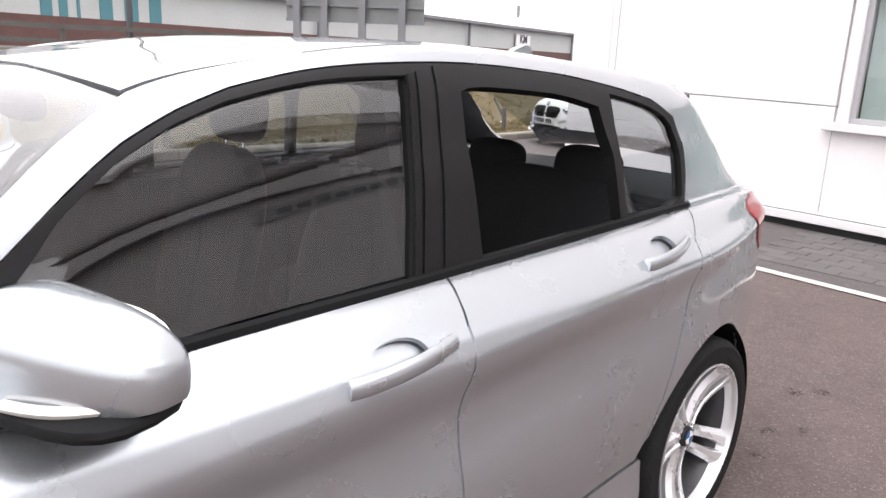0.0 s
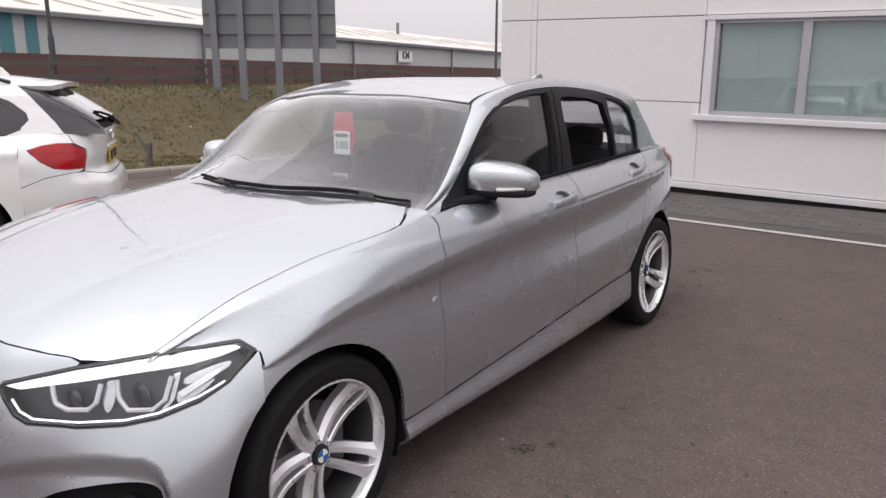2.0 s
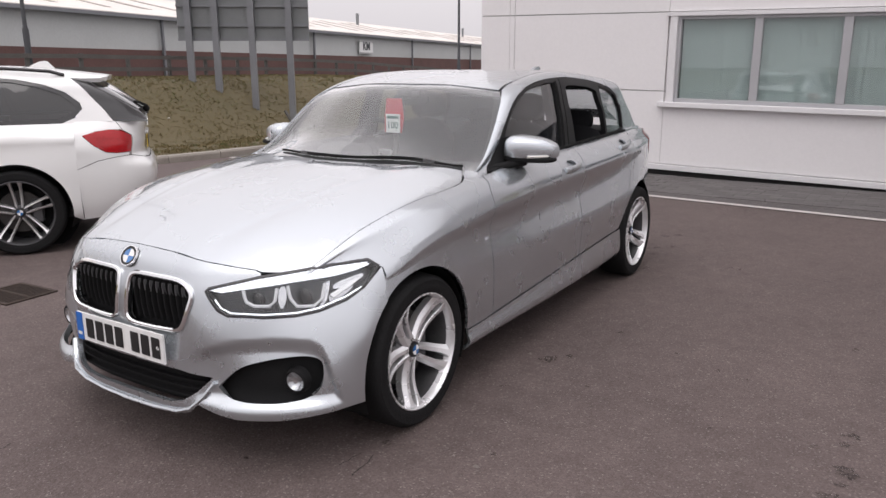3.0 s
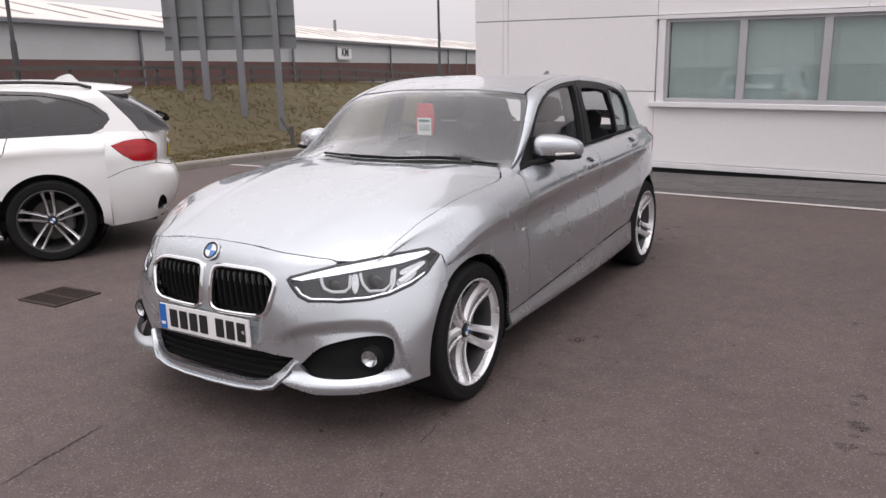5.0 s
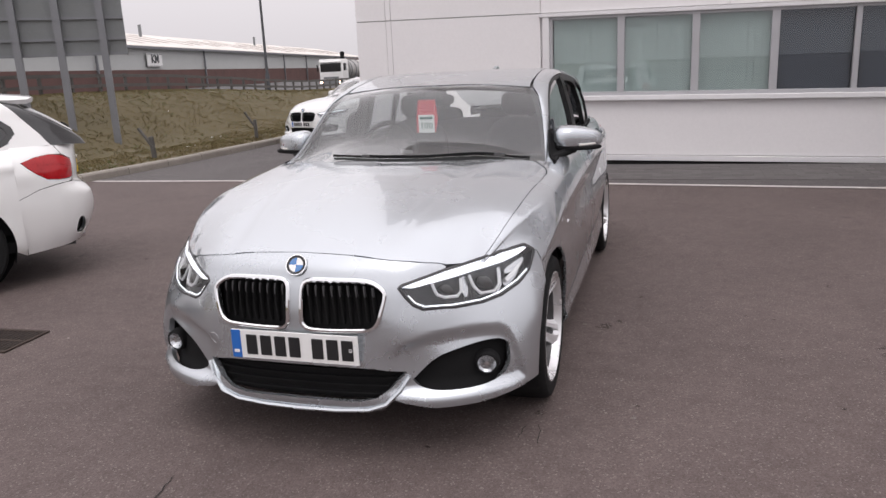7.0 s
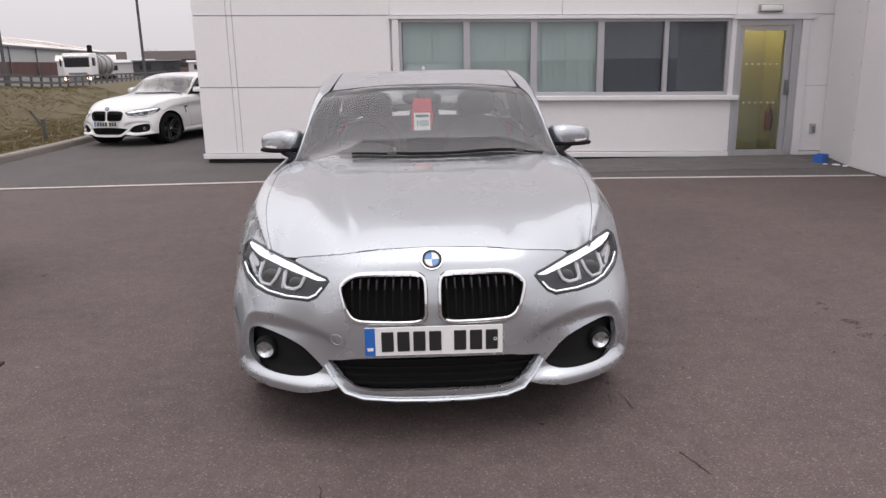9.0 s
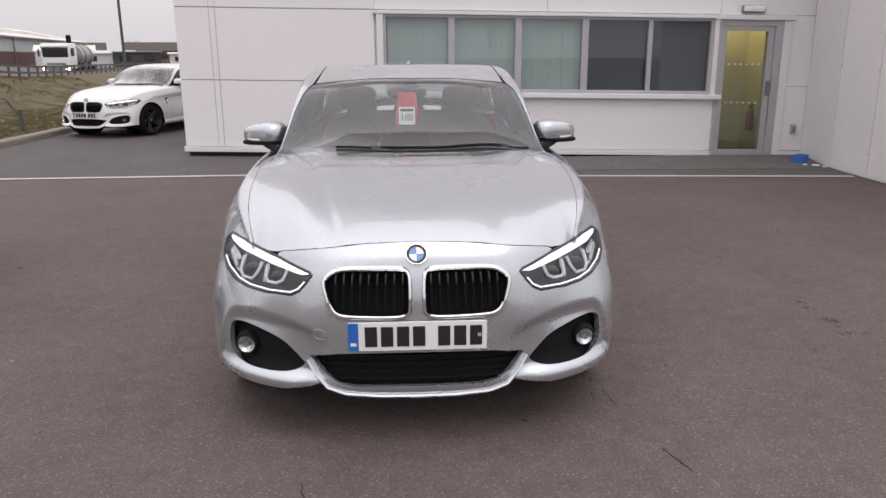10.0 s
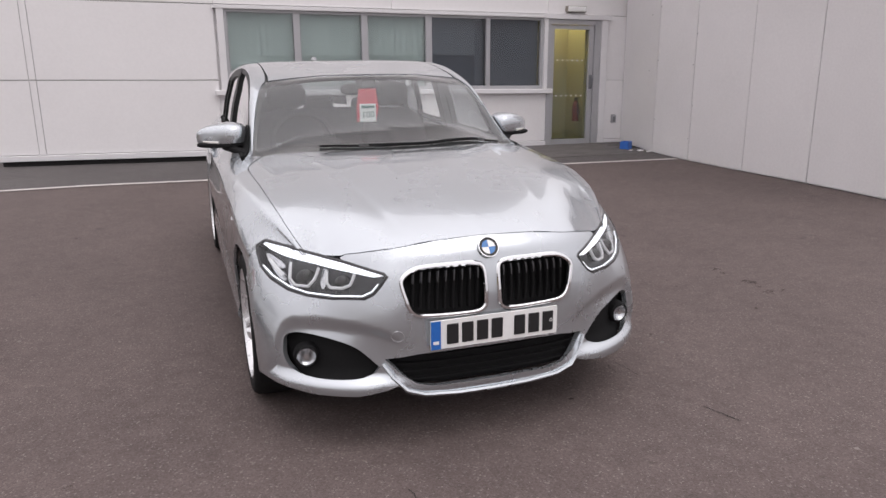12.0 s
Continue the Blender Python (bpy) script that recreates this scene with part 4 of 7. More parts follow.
M_RUBBER = surface("tyre_rubber", (.013, .013, .0135), .8, vary=.3, coarse=5, fine=90, bump=.25, spec=.15)
M_RIM = surface("silver_wheel_paint", (.74, .74, .75), .28, metal=.6, vary=.08, coarse=6, fine=90, coat=.4)
M_RIMDARK = surface("dark_wheel_paint", (.10, .10, .105), .35, metal=.6, vary=.15, coarse=6, fine=90)
# Silver barrel coloured dark: shade behind the spokes is in the colour.
M_BARREL = surface("shaded_rim_barrel", (.07, .07, .072), .40, metal=.6, vary=.2)
M_TWOTONE = surface("polished_wheel_face", (.74, .73, .73), .35, metal=.8, vary=.15, coarse=6, fine=90)
# Grey of the highlight painted onto the black slats.
M_SLATGLINT = surface("painted_slat_glint", (.11, .11, .115), .35, metal=.5, vary=.2)
M_RIMBLACK = surface("black_wheel_paint", (.012, .012, .013), .35, vary=.2)
M_CHROME = surface("chrome", (.82, .83, .84), .08, metal=1.0, vary=.04, rough_vary=.04)
M_SATIN = surface("satin_silver", (.70, .71, .72), .28, metal=.9, vary=.05)
# Steel darkened as well, for the shade inside the wheel.
M_DISC = surface("darkened_brake_steel", (.06, .057, .055), .5, metal=.8, vary=.25, coarse=8, fine=120)
M_CABIN = surface("dark_cabin_plastic", (.022, .022, .024), .7, vary=.25, fine=120, bump=.1)
M_SEAT = surface("black_seat_cloth", (.028, .028, .031), .9, vary=.3, fine=220, bump=.2)
M_HEADLINER = surface("pale_headliner", (.26, .26, .265), .95, vary=.08)
M_LAMPGLASS = glass("lamp_glass", (.94, .95, .95), gain=.9)
M_LAMPDARK = surface("dark_lamp_housing", (.05, .05, .054), .35, metal=.3, vary=.4, coarse=9)
M_LAMPGLOW = glow("lit_brow_and_edge_glow", (.92, .94, 1.0), .9)
M_CLEAR = surface("clear_indicator_lens", (.62, .60, .57), .2, vary=.06, coat=.6)
M_GUIDE = surface("unlit_light_guide", (.60, .61, .63), .25, vary=.1, coat=.5)
M_LENS = surface("lamp_reflector", (.55, .56, .58), .15, metal=.9, vary=.2, coarse=12)
M_RED = surface("red_lamp_lens", (.36, .008, .012), .12, vary=.25, coarse=6, coat=.35, spec=.3)
M_PLATE = surface("white_plate", (.78, .78, .77), .4, vary=.04)
M_PLATEY = surface("yellow_plate", (.72, .50, .05), .4, vary=.06)
M_PLATEBLUE = surface("blue_plate_band", (.02, .13, .46), .4, vary=.05)
M_INK = surface("black_plate_ink", (.012, .012, .013), .5, vary=.1)
M_BADGEBLUE = surface("blue_badge_enamel", (.03, .16, .42), .2, vary=.05, coat=1.0)
M_REDCARD = surface("red_card", (.55, .03, .05), .6, vary=.1)
M_TAG = surface("white_card", (.80, .80, .79), .6, vary=.03)
M_GREENINK = surface("dark_green_ink", (.03, .12, .10), .6, vary=.1)

KB, KH, KN = BODY.knots, HOUSE.knots, NOSE.knots


def sb(y, z):
    """A point of the flank, by length and height."""
    return (y, BODY.find(y, 2, z, 0.0, KB[8]))


def bx(y, x):
    """A point of the bonnet and wing top, by length and half width."""
    return (y, BODY.find(y, 0, x, KB[5], KB[11]))


def flank(pts):
    return [sb(y, z) for y, z in pts]


ARCH_F, ARCH_R, RAD_F, RAD_R = (-.02, .315), (2.69, .315), .362, .368


def arc(c, r, a0, a1, n=26):
    return [(c[0] + r * math.cos(radians(a0 + (a1 - a0) * i / (n - 1))), c[1] + r * math.sin(radians(a0 + (a1 - a0) * i / (n - 1)))) for i in range(n)]


def nose_u(y, z):
    return NOSE.find(z, 1, y, KN[3], KN[-1])


def ease(f):
    f = max(0.0, min(1.0, f))
    return f * f * (3 - 2 * f)


class Hood:
    """The body drawn to the nose panel's edge along the front of bonnet and wing."""

    def __init__(self):
        edge = [(0, .794), (.10, .791), (.21, .787), (.33, .776), (.456, .762), (.53, .750), (.585, .742), (.64, .730), (.70, .734), (.78, .741), (.86, .748), (.93, .751), (.98, .752), (1.028, .728)]
        rows = []
        for u, z in edge:
            q = NOSE.at(z, u)
            w = BODY.at(q[1], BODY.find(q[1], 0, max(q[0], .0005), KB[5], KB[11]))
            rows.append((float(q[0]), float(q[1]), float(q[2] - w[2])))
        self.edge = spline(rows)
        self.last = rows[-1][0]

    def at(self, a, b):
        q = BODY.at(a, b)
        if b > KB[5]:
            y, c = self.edge(min(abs(float(q[0])), self.last))
            q = q + np.array((0, 0, c * math.exp(-((a - y) / .20) ** 2) * min(1, (b - KB[5]) / .06)))
            # Raised middle of the bonnet between two soft creases.
            x = abs(float(q[0]))
            q[2] += .0045 * (1 - ease((x - .29 - .20 * (a + .5)) / .045)) * ease((a + .66) / .30) * ease((.50 - a) / .25)
        return q

    def normal(self, a, b, e=.002):
        n = np.cross(self.at(a + e, b) - self.at(a - e, b), self.at(a, b + e) - self.at(a, b - e))
        return n / (np.linalg.norm(n) + 1e-12)


HOOD = Hood()

car = thing("hatchback_car", Matrix.Translation((0, -.75, 0)) @ pose(0, 0, 0, 0, 0, 1.0) @ Matrix.Translation((0, .75, 0)), "silver metallic five-door hatchback parked on asphalt, one rear window down", "car")

# Flanks.
skirt = [(.352, .004), (2.30, .004), (2.335, .10), (2.33, KB[2] - .004), (.352, KB[2] - .004)]
twin("side_skirt", patch(BODY, skirt, step=.035), M_SILVER, car)
wing = (flank([(.555, .90), (.549, .80), (.560, .63), (.576, .345), (.576, .312), (.346, .308)])
        + flank(arc(ARCH_F, RAD_F, 0, 128)[1:]) + flank([(-.236, .66), (-.215, .728)])
        + [bx(-.25, .785), bx(-.33, .728), bx(-.405, .680), (-.452, .8915), (-.28, .8905), (.1, .8915), (.30, .889), (.40, .8885), (.46, .896), (.52, .915), (.56, .931), (.615, .948), (.640, .925), (.606, .891)])
twin("front_wing", patch(HOOD, wing, step=.026), M_SILVER, car)
LOW = KB[2] + .006
fdoor = [(.582, LOW), (1.628, LOW)] + flank([(1.630, .50), (1.626, .80), (1.634, .93)]) + [(1.662, KB[8] - .003), (.612, KB[8] - .003)] + flank([(.560, .90), (.555, .80), (.566, .63)])
rdoor = [(1.634, LOW), (2.30, LOW), sb(2.335, .455), sb(2.390, .60), sb(2.462, .76), sb(2.492, .86), sb(2.535, .955), (2.652, KB[8] - .003), (1.668, KB[8] - .003)] + flank([(1.640, .93), (1.632, .80), (1.636, .50)])


def cup(y, z, w, h):
    return soften([sb(y - w, z), sb(y - w * .6, z + h), sb(y + w * .6, z + h), sb(y + w, z), sb(y + w * .6, z - h * .8), sb(y - w * .6, z - h * .8)], 2)


for panel, hy, hz in ((fdoor, 1.478, .904), (rdoor, 2.372, .946)):
    hole = cup(hy - .01, hz + .006, .070, .032)
    sides = twin("door", patch(BODY, panel, [hole], step=.03), M_SILVER, car)
    bowl = patch(BODY, grown(hole, .012), step=.02, flange=0, offset=-.017)
    grip = []
    for i in range(11):
        f = i / 10
        yy = hy - .125 + .235 * f
        p = BODY.at(yy, sb(yy, hz - .006 + .018 * f)[1])
        out_by = .003 + .016 * math.sin(math.pi * min(1, f * 1.06)) ** .6
        grip.append((p[0] + out_by, p[1], p[2]))
    bar = sweep(grip, disc_section(.0175, 12, .60), up=(1, 0, 0))
    for k, ob in enumerate(sides):
        part("handle_cup", bowl if k == 0 else bowl.mirrored(), M_SILVER, ob)
        part("door_handle", bar if k == 0 else bar.mirrored(), M_SILVER, ob)
quarter = ([(2.658, KB[8] - .003)] + flank([(2.541, .955), (2.498, .86), (2.468, .76), (2.396, .60), (2.341, .45)]) + list(reversed(flank(arc(ARCH_R, RAD_R, 0, 158))))[1:]
           + [(3.06, .16), (3.5, .02), (3.5, KB[8] - .003)])
tail_hole = soften(flank([(3.02, .985), (3.08, .87), (3.20, .80), (3.44, .82), (3.44, .955), (3.2, 1.0)]), 1)
twin("rear_quarter", patch(BODY, quarter, [tail_hole], step=.03), M_SILVER, car)
twin("tail_lamp", patch(BODY, grown(tail_hole, -.003), step=.03, offset=.004), M_RED, car, "red tail lamp")
twin("fuel_crease_trim", band(BODY, grown(tail_hole, .004), .006, .002), M_GLOSSBLACK, car)
# Shell in body silver lightens the panel gaps, as lit edges would.
inner = patch(BODY, [(.0 + .37, .03), (2.3, .03), (2.3, KB[8]), (.37, KB[8])], step=.07, flange=0, offset=-.022)
twin("inner_shell", inner, M_SILVER, car)
# Silver strips behind the seams imitate light caught by the door edges.
for seam in ([(.578, LOW), (.563, .63), (.552, .80), (.557, .90)], [(1.631, LOW), (1.633, .50), (1.629, .80), (1.637, .93)], [(2.338, .455), (2.393, .60), (2.465, .76), (2.495, .86), (2.538, .955)]):
    line = [(y, z) if z == LOW else sb(y, z) for y, z in seam]
    twin("door_seal", patch(BODY, [(a - .014, b) for a, b in line] + [(a + .014, b) for a, b in reversed(line)], step=.04, flange=0, offset=-.0045), M_SILVER, car)

# Wheel arch liners.
for (cy, cz), r in ((ARCH_F, RAD_F), (ARCH_R, RAD_R)):
    liner = sheet(lambda a, x: (x, cy + (r - .004 + .10 * (.85 - x)) * math.cos(a), cz + (r - .004 + .10 * (.85 - x)) * math.sin(a)),
                  spread(math.pi * 1.12, -math.pi * .12, 30), [.40, .60, .75, .846])
    back = lathe([(.001, .0), (.335, .0)], 28)
    twin("arch_liner", liner.add(back.moved(Matrix.Translation((.50, cy, cz + .02)))), M_MATTBLACK, car)

# Bonnet.
front_edge = [NOSE.at(z, u) for u, z in ((.05, .7925), (.10, .791), (.21, .787), (.33, .776), (.40, .769), (.456, .762), (.53, .750), (.585, .742), (.607, .733), (.65, .732))]
bonnet = [(float(NOSE.at(.794, 0)[1]) + .0035, KB[11])] + [bx(float(q[1]) + .0035, float(q[0])) for q in front_edge] + [bx(-.478, .620), (-.450, .8945), (-.28, .8925), (.1, .8935), (.30, .891), (.39, .8915), (.45, .8985), (.51, .918), (.552, .935), (.60, .955), (.59, .99), (.54, 1.07), (.485, 1.29), (.455, KB[11])]
bonnet = part("bonnet", patch(HOOD, bonnet, step=.018, flange=.016, both=True), M_SILVER, car)
part("bay_lining", patch(BODY, [(-.44, .86), (.56, .86), (.5, KB[11]), (-.58, KB[11])], step=.08, flange=0, both=True, offset=-.03), M_MATTBLACK, car)

# Nose panel with openings. Outlines in (distance along the nose, height).
LAMP = [(1.022, .726), (.965, .664), (.905, .628), (.815, .600), (.73, .588), (.62, .586), (.585, .590), (.50, .594), (.465, .612), (.435, .645), (.412, .676), (.425, .688), (.50, .704), (.60, .722)]
LAMP_TOP = [(.70, .733), (.86, .748), (.98, .752)]
KIDNEY = soften([(.024, .56), (.024, .665), (.033, .696), (.06, .707), (.12, .709), (.28, .707), (.325, .697), (.358, .672), (.364, .650), (.347, .600), (.327, .548), (.295, .526), (.245, .521), (.10, .518), (.050, .522), (.028, .540)], 2)
FOG = soften([(.445, .330), (.487, .372), (.535, .412), (.600, .437), (.70, .456), (.785, .458), (.832, .440), (.845, .406), (.845, .345), (.810, .302), (.70, .287), (.54, .288), (.470, .303)], 2, hold=(0,))
MOUTH = [(0, .252), (.24, .252), (.305, .266), (.365, .305), (.425, .362), (.30, .381), (.15, .386), (0, .387)]
arch_front = [(nose_u(ARCH_F[0] - math.sqrt(max(0, RAD_F ** 2 - (z - ARCH_F[1]) ** 2)), z), z) for z in (.25, .30, .36, .42, .48, .53, .57, .60)]
nose_outline = ([(0, .200), (.27, .204), (.33, .222), (.375, .262), (.42, .246), (.53, .230), (.70, .232), (.83, .244), (.93, .250)] + arch_front
                + [(nose_u(-.234, .655), .655), (1.032, .722)] + LAMP[1:] + [(.607, .731), (.585, .742), (.53, .750), (.456, .762), (.33, .776), (.21, .787), (.10, .791), (0, .794)] + MOUTH[::-1])


LEDGE = spline([(.27, .37), (.369, .445), (.465, .482), (.615, .502), (.749, .500), (.80, .490), (.835, .462), (.865, .40), (.89, .33), (1.1, .1)])


class Face:
    """The nose with outlines read as (along, height): a ledge over the lamp bays, a shelf below them."""

    def at(self, a, b):
        p = NOSE.at(b, a)
        n = -NOSE.normal(b, a)
        fade = ease((a - .33) / .12)
        rec = .024 * ease((float(LEDGE(a)[0]) + .020 - b) / .055) * (1 - ease((.310 - b) / .045)) * fade
        out_by = .007 * ease((.290 - b) / .04) * ease((a - .42) / .08) * (1 - ease((a - .82) / .15))
        return p - n * rec + n * out_by

    def normal(self, a, b, e=.003):
        n = np.cross(self.at(a + e, b) - self.at(a - e, b), self.at(a, b + e) - self.at(a, b - e))
        return n / (np.linalg.norm(n) + 1e-12)


FACE = Face()
bumper = part("front_bumper", patch(FACE, nose_outline, [KIDNEY, FOG], step=.0105, flange=.022, both=True), M_SILVER, car)
# Hollows behind the openings.
part("mouth_grille", patch(FACE, [(0, .235), (.46, .235), (.46, .40), (0, .40)], step=.03, flange=0, both=True, offset=-.05), M_MATTBLACK, bumper, "black honeycomb lower grille")
for k in range(4):
    z = .272 + k * .030
    wd = .30 + (z - .25) * .85
    part("grille_bar", sweep([((1 if u > 0 else -1) * FACE.at(abs(u), z)[0], FACE.at(abs(u), z)[1] + .042, z) for u in spread(-wd, wd, 16)],
                                [(-.012, -.003), (.012, -.003), (.012, .003), (-.012, .003)]), M_MATTBLACK, bumper)
for ob, sgn in ((bumper, 1), (bumper, -1)):
    def side_of(g):
        return g if sgn > 0 else g.mirrored()
    kid = part("kidney_grille", side_of(patch(FACE, grown(KIDNEY, .012), step=.03, flange=0, offset=-.042)), M_MATTBLACK, car, "black kidney-shaped radiator grille")
    part("chrome_surround", side_of(band(FACE, grown(KIDNEY, .006), .017, .012)), M_CHROME, kid, "chrome grille surround")
    for k in range(9):
        u = .054 + k * .0325
        lo = .540 + max(0, (u - .25)) * .35
        hi = .696 - max(0, (u - .28)) * .3
        pts = [FACE.at(u, z) + FACE.normal(u, z) * (-.010 - .026 * max(0, (.675 - z) / .12) ** 1.2) for z in spread(lo, hi, 6)]
        part("slat", side_of(sweep(pts, [(-.0045, -.016), (.0045, -.016), (.0045, .008), (.002, .012), (-.002, .012), (-.0045, .008)], up=(0, -1, 0))), M_MATTBLACK, kid)
        # Grey sliver stands in for the glint near each slat's top.
        tip = [FACE.at(u, z) + FACE.normal(u, z) * (.006 - .012 * ((.686 - z) / .04) ** 2) for z in spread(.642, min(.686, hi - .006), 5)]
        part("slat_tip", side_of(sweep(tip, [(-.0036, -.010), (.0036, -.010), (.0016, .002), (-.0016, .002)], up=(0, -1, 0))), M_SLATGLINT, kid)
    part("fog_lamp_bay", side_of(patch(FACE, grown(FOG, .01), step=.03, flange=0, offset=-.045)), M_MATTBLACK, bumper, "black fog lamp bay")
    c = FACE.at(.735, .362)
    n = FACE.normal(.72, .362)
    lampm = look(tuple(c + np.array((0, .012, 0))), tuple(c + np.array((.16, -1.0, -.05))))
    shell = lathe([(.050, -.03), (.046, .0), (.040, .006), (.036, .004)], 20, "z").moved(lampm @ pose(0, 0, 0, 180))
    part("fog_housing", side_of(shell), M_MATTBLACK, bumper)
    cup_ = lathe([(.0005, -.022), (.014, -.018), (.026, -.008), (.035, .003)], 20, "z").moved(lampm @ pose(0, 0, 0, 180))
    lens = part("fog_lamp", side_of(cup_), M_LENS, bumper, "round clear fog lamp")
    part("fog_bulb", side_of(lathe([(.0005, .004), (.009, .002), (.011, -.014)], 12, "z").moved(lampm @ pose(0, 0, 0, 180))), M_CHROME, lens)
    dome = lathe([(.0005, .012), (.012, .0115), (.024, .009), (.035, .004)], 20, "z").moved(lampm @ pose(0, 0, 0, 180))
    part("fog_glass", side_of(dome), M_LAMPGLASS, lens).visible_shadow = False
    # Headlamp.
    outline = LAMP + LAMP_TOP
    head = part("headlamp", side_of(patch(FACE, grown(outline, .004), step=.025, flange=0, offset=-.045)), M_LAMPDARK, car, "clear-glass headlamp with two light rings")
    part("lamp_wall", side_of(band(FACE, grown(outline, .003), .010, .001, low=-.05)), M_LAMPDARK, head)
    part("lamp_rim", side_of(band(FACE, grown(outline, -.001), .0045, .002, low=-.02)), M_GLOSSBLACK, head)
    top = [(.428, .680), (.50, .700), (.60, .718), (.70, .731), (.86, .745), (.96, .748), (.985, .738), (.94, .727), (.86, .714), (.70, .700), (.60, .689), (.53, .682), (.47, .674)]
    part("light_brow", side_of(patch(FACE, top, step=.018, flange=.012, offset=-.004)), M_LAMPGLOW, head, "bright white daytime light brow")
    # Lower line glows to imitate the shine of the lamp's silver edge.
    low = [(.955, .668), (.90, .641), (.81, .612), (.73, .600), (.62, .598), (.51, .605), (.475, .622), (.450, .650)]
    part("light_guide", side_of(tube([tuple(FACE.at(u, z) - FACE.normal(u, z) * .007) for u, z in low], .0030, 6, up=(0, -1, 0))), M_LAMPGLOW, head)
    for ring, (cu, cz, r) in (([(.545, .684), (.552, .660), (.561, .641), (.590, .627), (.638, .626), (.656, .641), (.660, .684)], (.602, .652, .030)),
                              ([(.696, .690), (.700, .668), (.708, .648), (.732, .622), (.790, .620), (.818, .640), (.823, .692)], (.760, .655, .036))):
        part("light_ring", side_of(tube([tuple(FACE.at(u, z) - FACE.normal(u, z) * .012) for u, z in ring], .0065, 6, up=(0, -1, 0))), M_GUIDE, head)
        q = FACE.at(cu, cz) - FACE.normal(cu, cz) * .036
        part("projector", side_of(blob(q[0], q[1] - .008, q[2], r * 1.12, .012, r * .98, nu=20, nv=10)), M_GLOSSBLACK, head, "dark projector lens")
    part("lamp_fin", side_of(patch(FACE, [(.845, .655), (.91, .690), (.945, .702), (.938, .690), (.86, .643)], step=.02, flange=.008, offset=-.012)), M_SATIN, head)
    part("indicator_reflector", side_of(patch(FACE, soften([(.852, .690), (.93, .712), (.968, .716), (.958, .698), (.90, .680), (.856, .670)], 1), step=.02, flange=.006, offset=-.020)), M_LENS, head, "clear indicator reflector")
    part("side_reflector", side_of(patch(FACE, soften([(.842, .660), (.90, .672), (.935, .684), (.905, .652), (.86, .630), (.845, .636)], 1), step=.02, flange=.006, offset=-.026)), M_LENS, head)
    part("inner_reflector", side_of(patch(FACE, soften([(.664, .690), (.690, .694), (.694, .640), (.680, .612), (.664, .640)], 1), step=.02, flange=.006, offset=-.030)), M_LENS, head)
    part("upper_reflector", side_of(patch(FACE, [(.826, .700), (.842, .703), (.838, .640), (.818, .612), (.806, .612), (.826, .645)], step=.02, flange=.006, offset=-.026)), M_LENS, head)
    part("lamp_glass", side_of(patch(FACE, grown(outline, -.002), step=.025, flange=0, offset=.001)), M_LAMPGLASS, head).visible_shadow = False
part("tow_cover", sweep([tuple(FACE.at(.375 + .024 * math.cos(a), .455 + .022 * math.sin(a)) * np.array((-1, 1, 1)) + np.array((0, -.001, 0))) for a in spread(0, 2 * math.pi, 25)[:-1]], disc_section(.0013, 4), closed=True, up=(0, -1, 0)), M_ALU, bumper)

# Silver chin blade and lips under the openings.
chin = [FACE.at(abs(u), z) * np.array((1 if u > 0 else -1, 1, 1)) for u, z in [(-.432, .345), (-.395, .295), (-.345, .246), (-.28, .220), (-.15, .211), (0, .209), (.15, .211), (.28, .220), (.345, .246), (.395, .295), (.432, .345)]]
part("chin_blade", sweep([tuple(p + np.array((0, -.004, 0))) for p in chin], [(-.016, -.007), (.006, -.008), (.011, .0), (.006, .007), (-.016, .007)], up=(0, 0, 1)), M_SILVER, bumper)
part("under_tray", box(-.52, .52, -.30, 3.35, .165, .20, .02), M_MATTBLACK, car)

# Number plate and badge.
plate = part("number_plate", prism([(-.26, .404), (.26, .404), (.26, .515), (-.26, .515)], -.006, .002, "y").moved(Matrix.Translation((0, -.772, 0))), M_PLATE, car, "white front number plate with a blue band")
part("blue_band", box(-.2605, -.222, -.7805, -.7785, .4045, .5145), M_PLATEBLUE, plate)
part("band_mark", box(-.252, -.230, -.7825, -.7805, .425, .437), M_PLATE, plate)
for k in range(7):
    x = -.198 + k * .060 + (.034 if k > 3 else 0)
    part("character_bar", box(x, x + .046, -.7818, -.7785, .420, .499, .002), M_INK, plate)
part("screw_cap", lathe([(.0005, .0), (.007, -.001), (.008, .004)], 10, "y").moved(Matrix.Translation((.232, -.7812, .462))), M_WHITE, plate)


def badge(center, normal, r, parent):
    m = look(tuple(center), tuple(np.array(center) - np.array(normal)))
    ring = part("badge", lathe([(r, -.004), (r, .004), (r * .93, .007), (r * .70, .006), (r * .66, .004)], 28, "z").moved(m), M_INK, parent, "round badge of blue and white quarters")
    part("badge_rim", lathe([(r * 1.03, .0), (r * 1.0, .0075), (r * .93, .0075), (r * .92, .0)], 28, "z").moved(m), M_CHROME, ring)
    for k in range(4):
        pts = [(0.0, 0.0)] + [(r * .68 * math.cos(radians(90 * k + 90 * i / 8)), r * .68 * math.sin(radians(90 * k + 90 * i / 8))) for i in range(9)]
        part("badge_quarter", prism(pts, .001, .0065, "z").moved(m), M_BADGEBLUE if k % 2 else M_WHITE, ring)
    return ring


badge(FACE.at(0, .752) + np.array((0, -.002, .002)), FACE.normal(0, .755), .041, car)

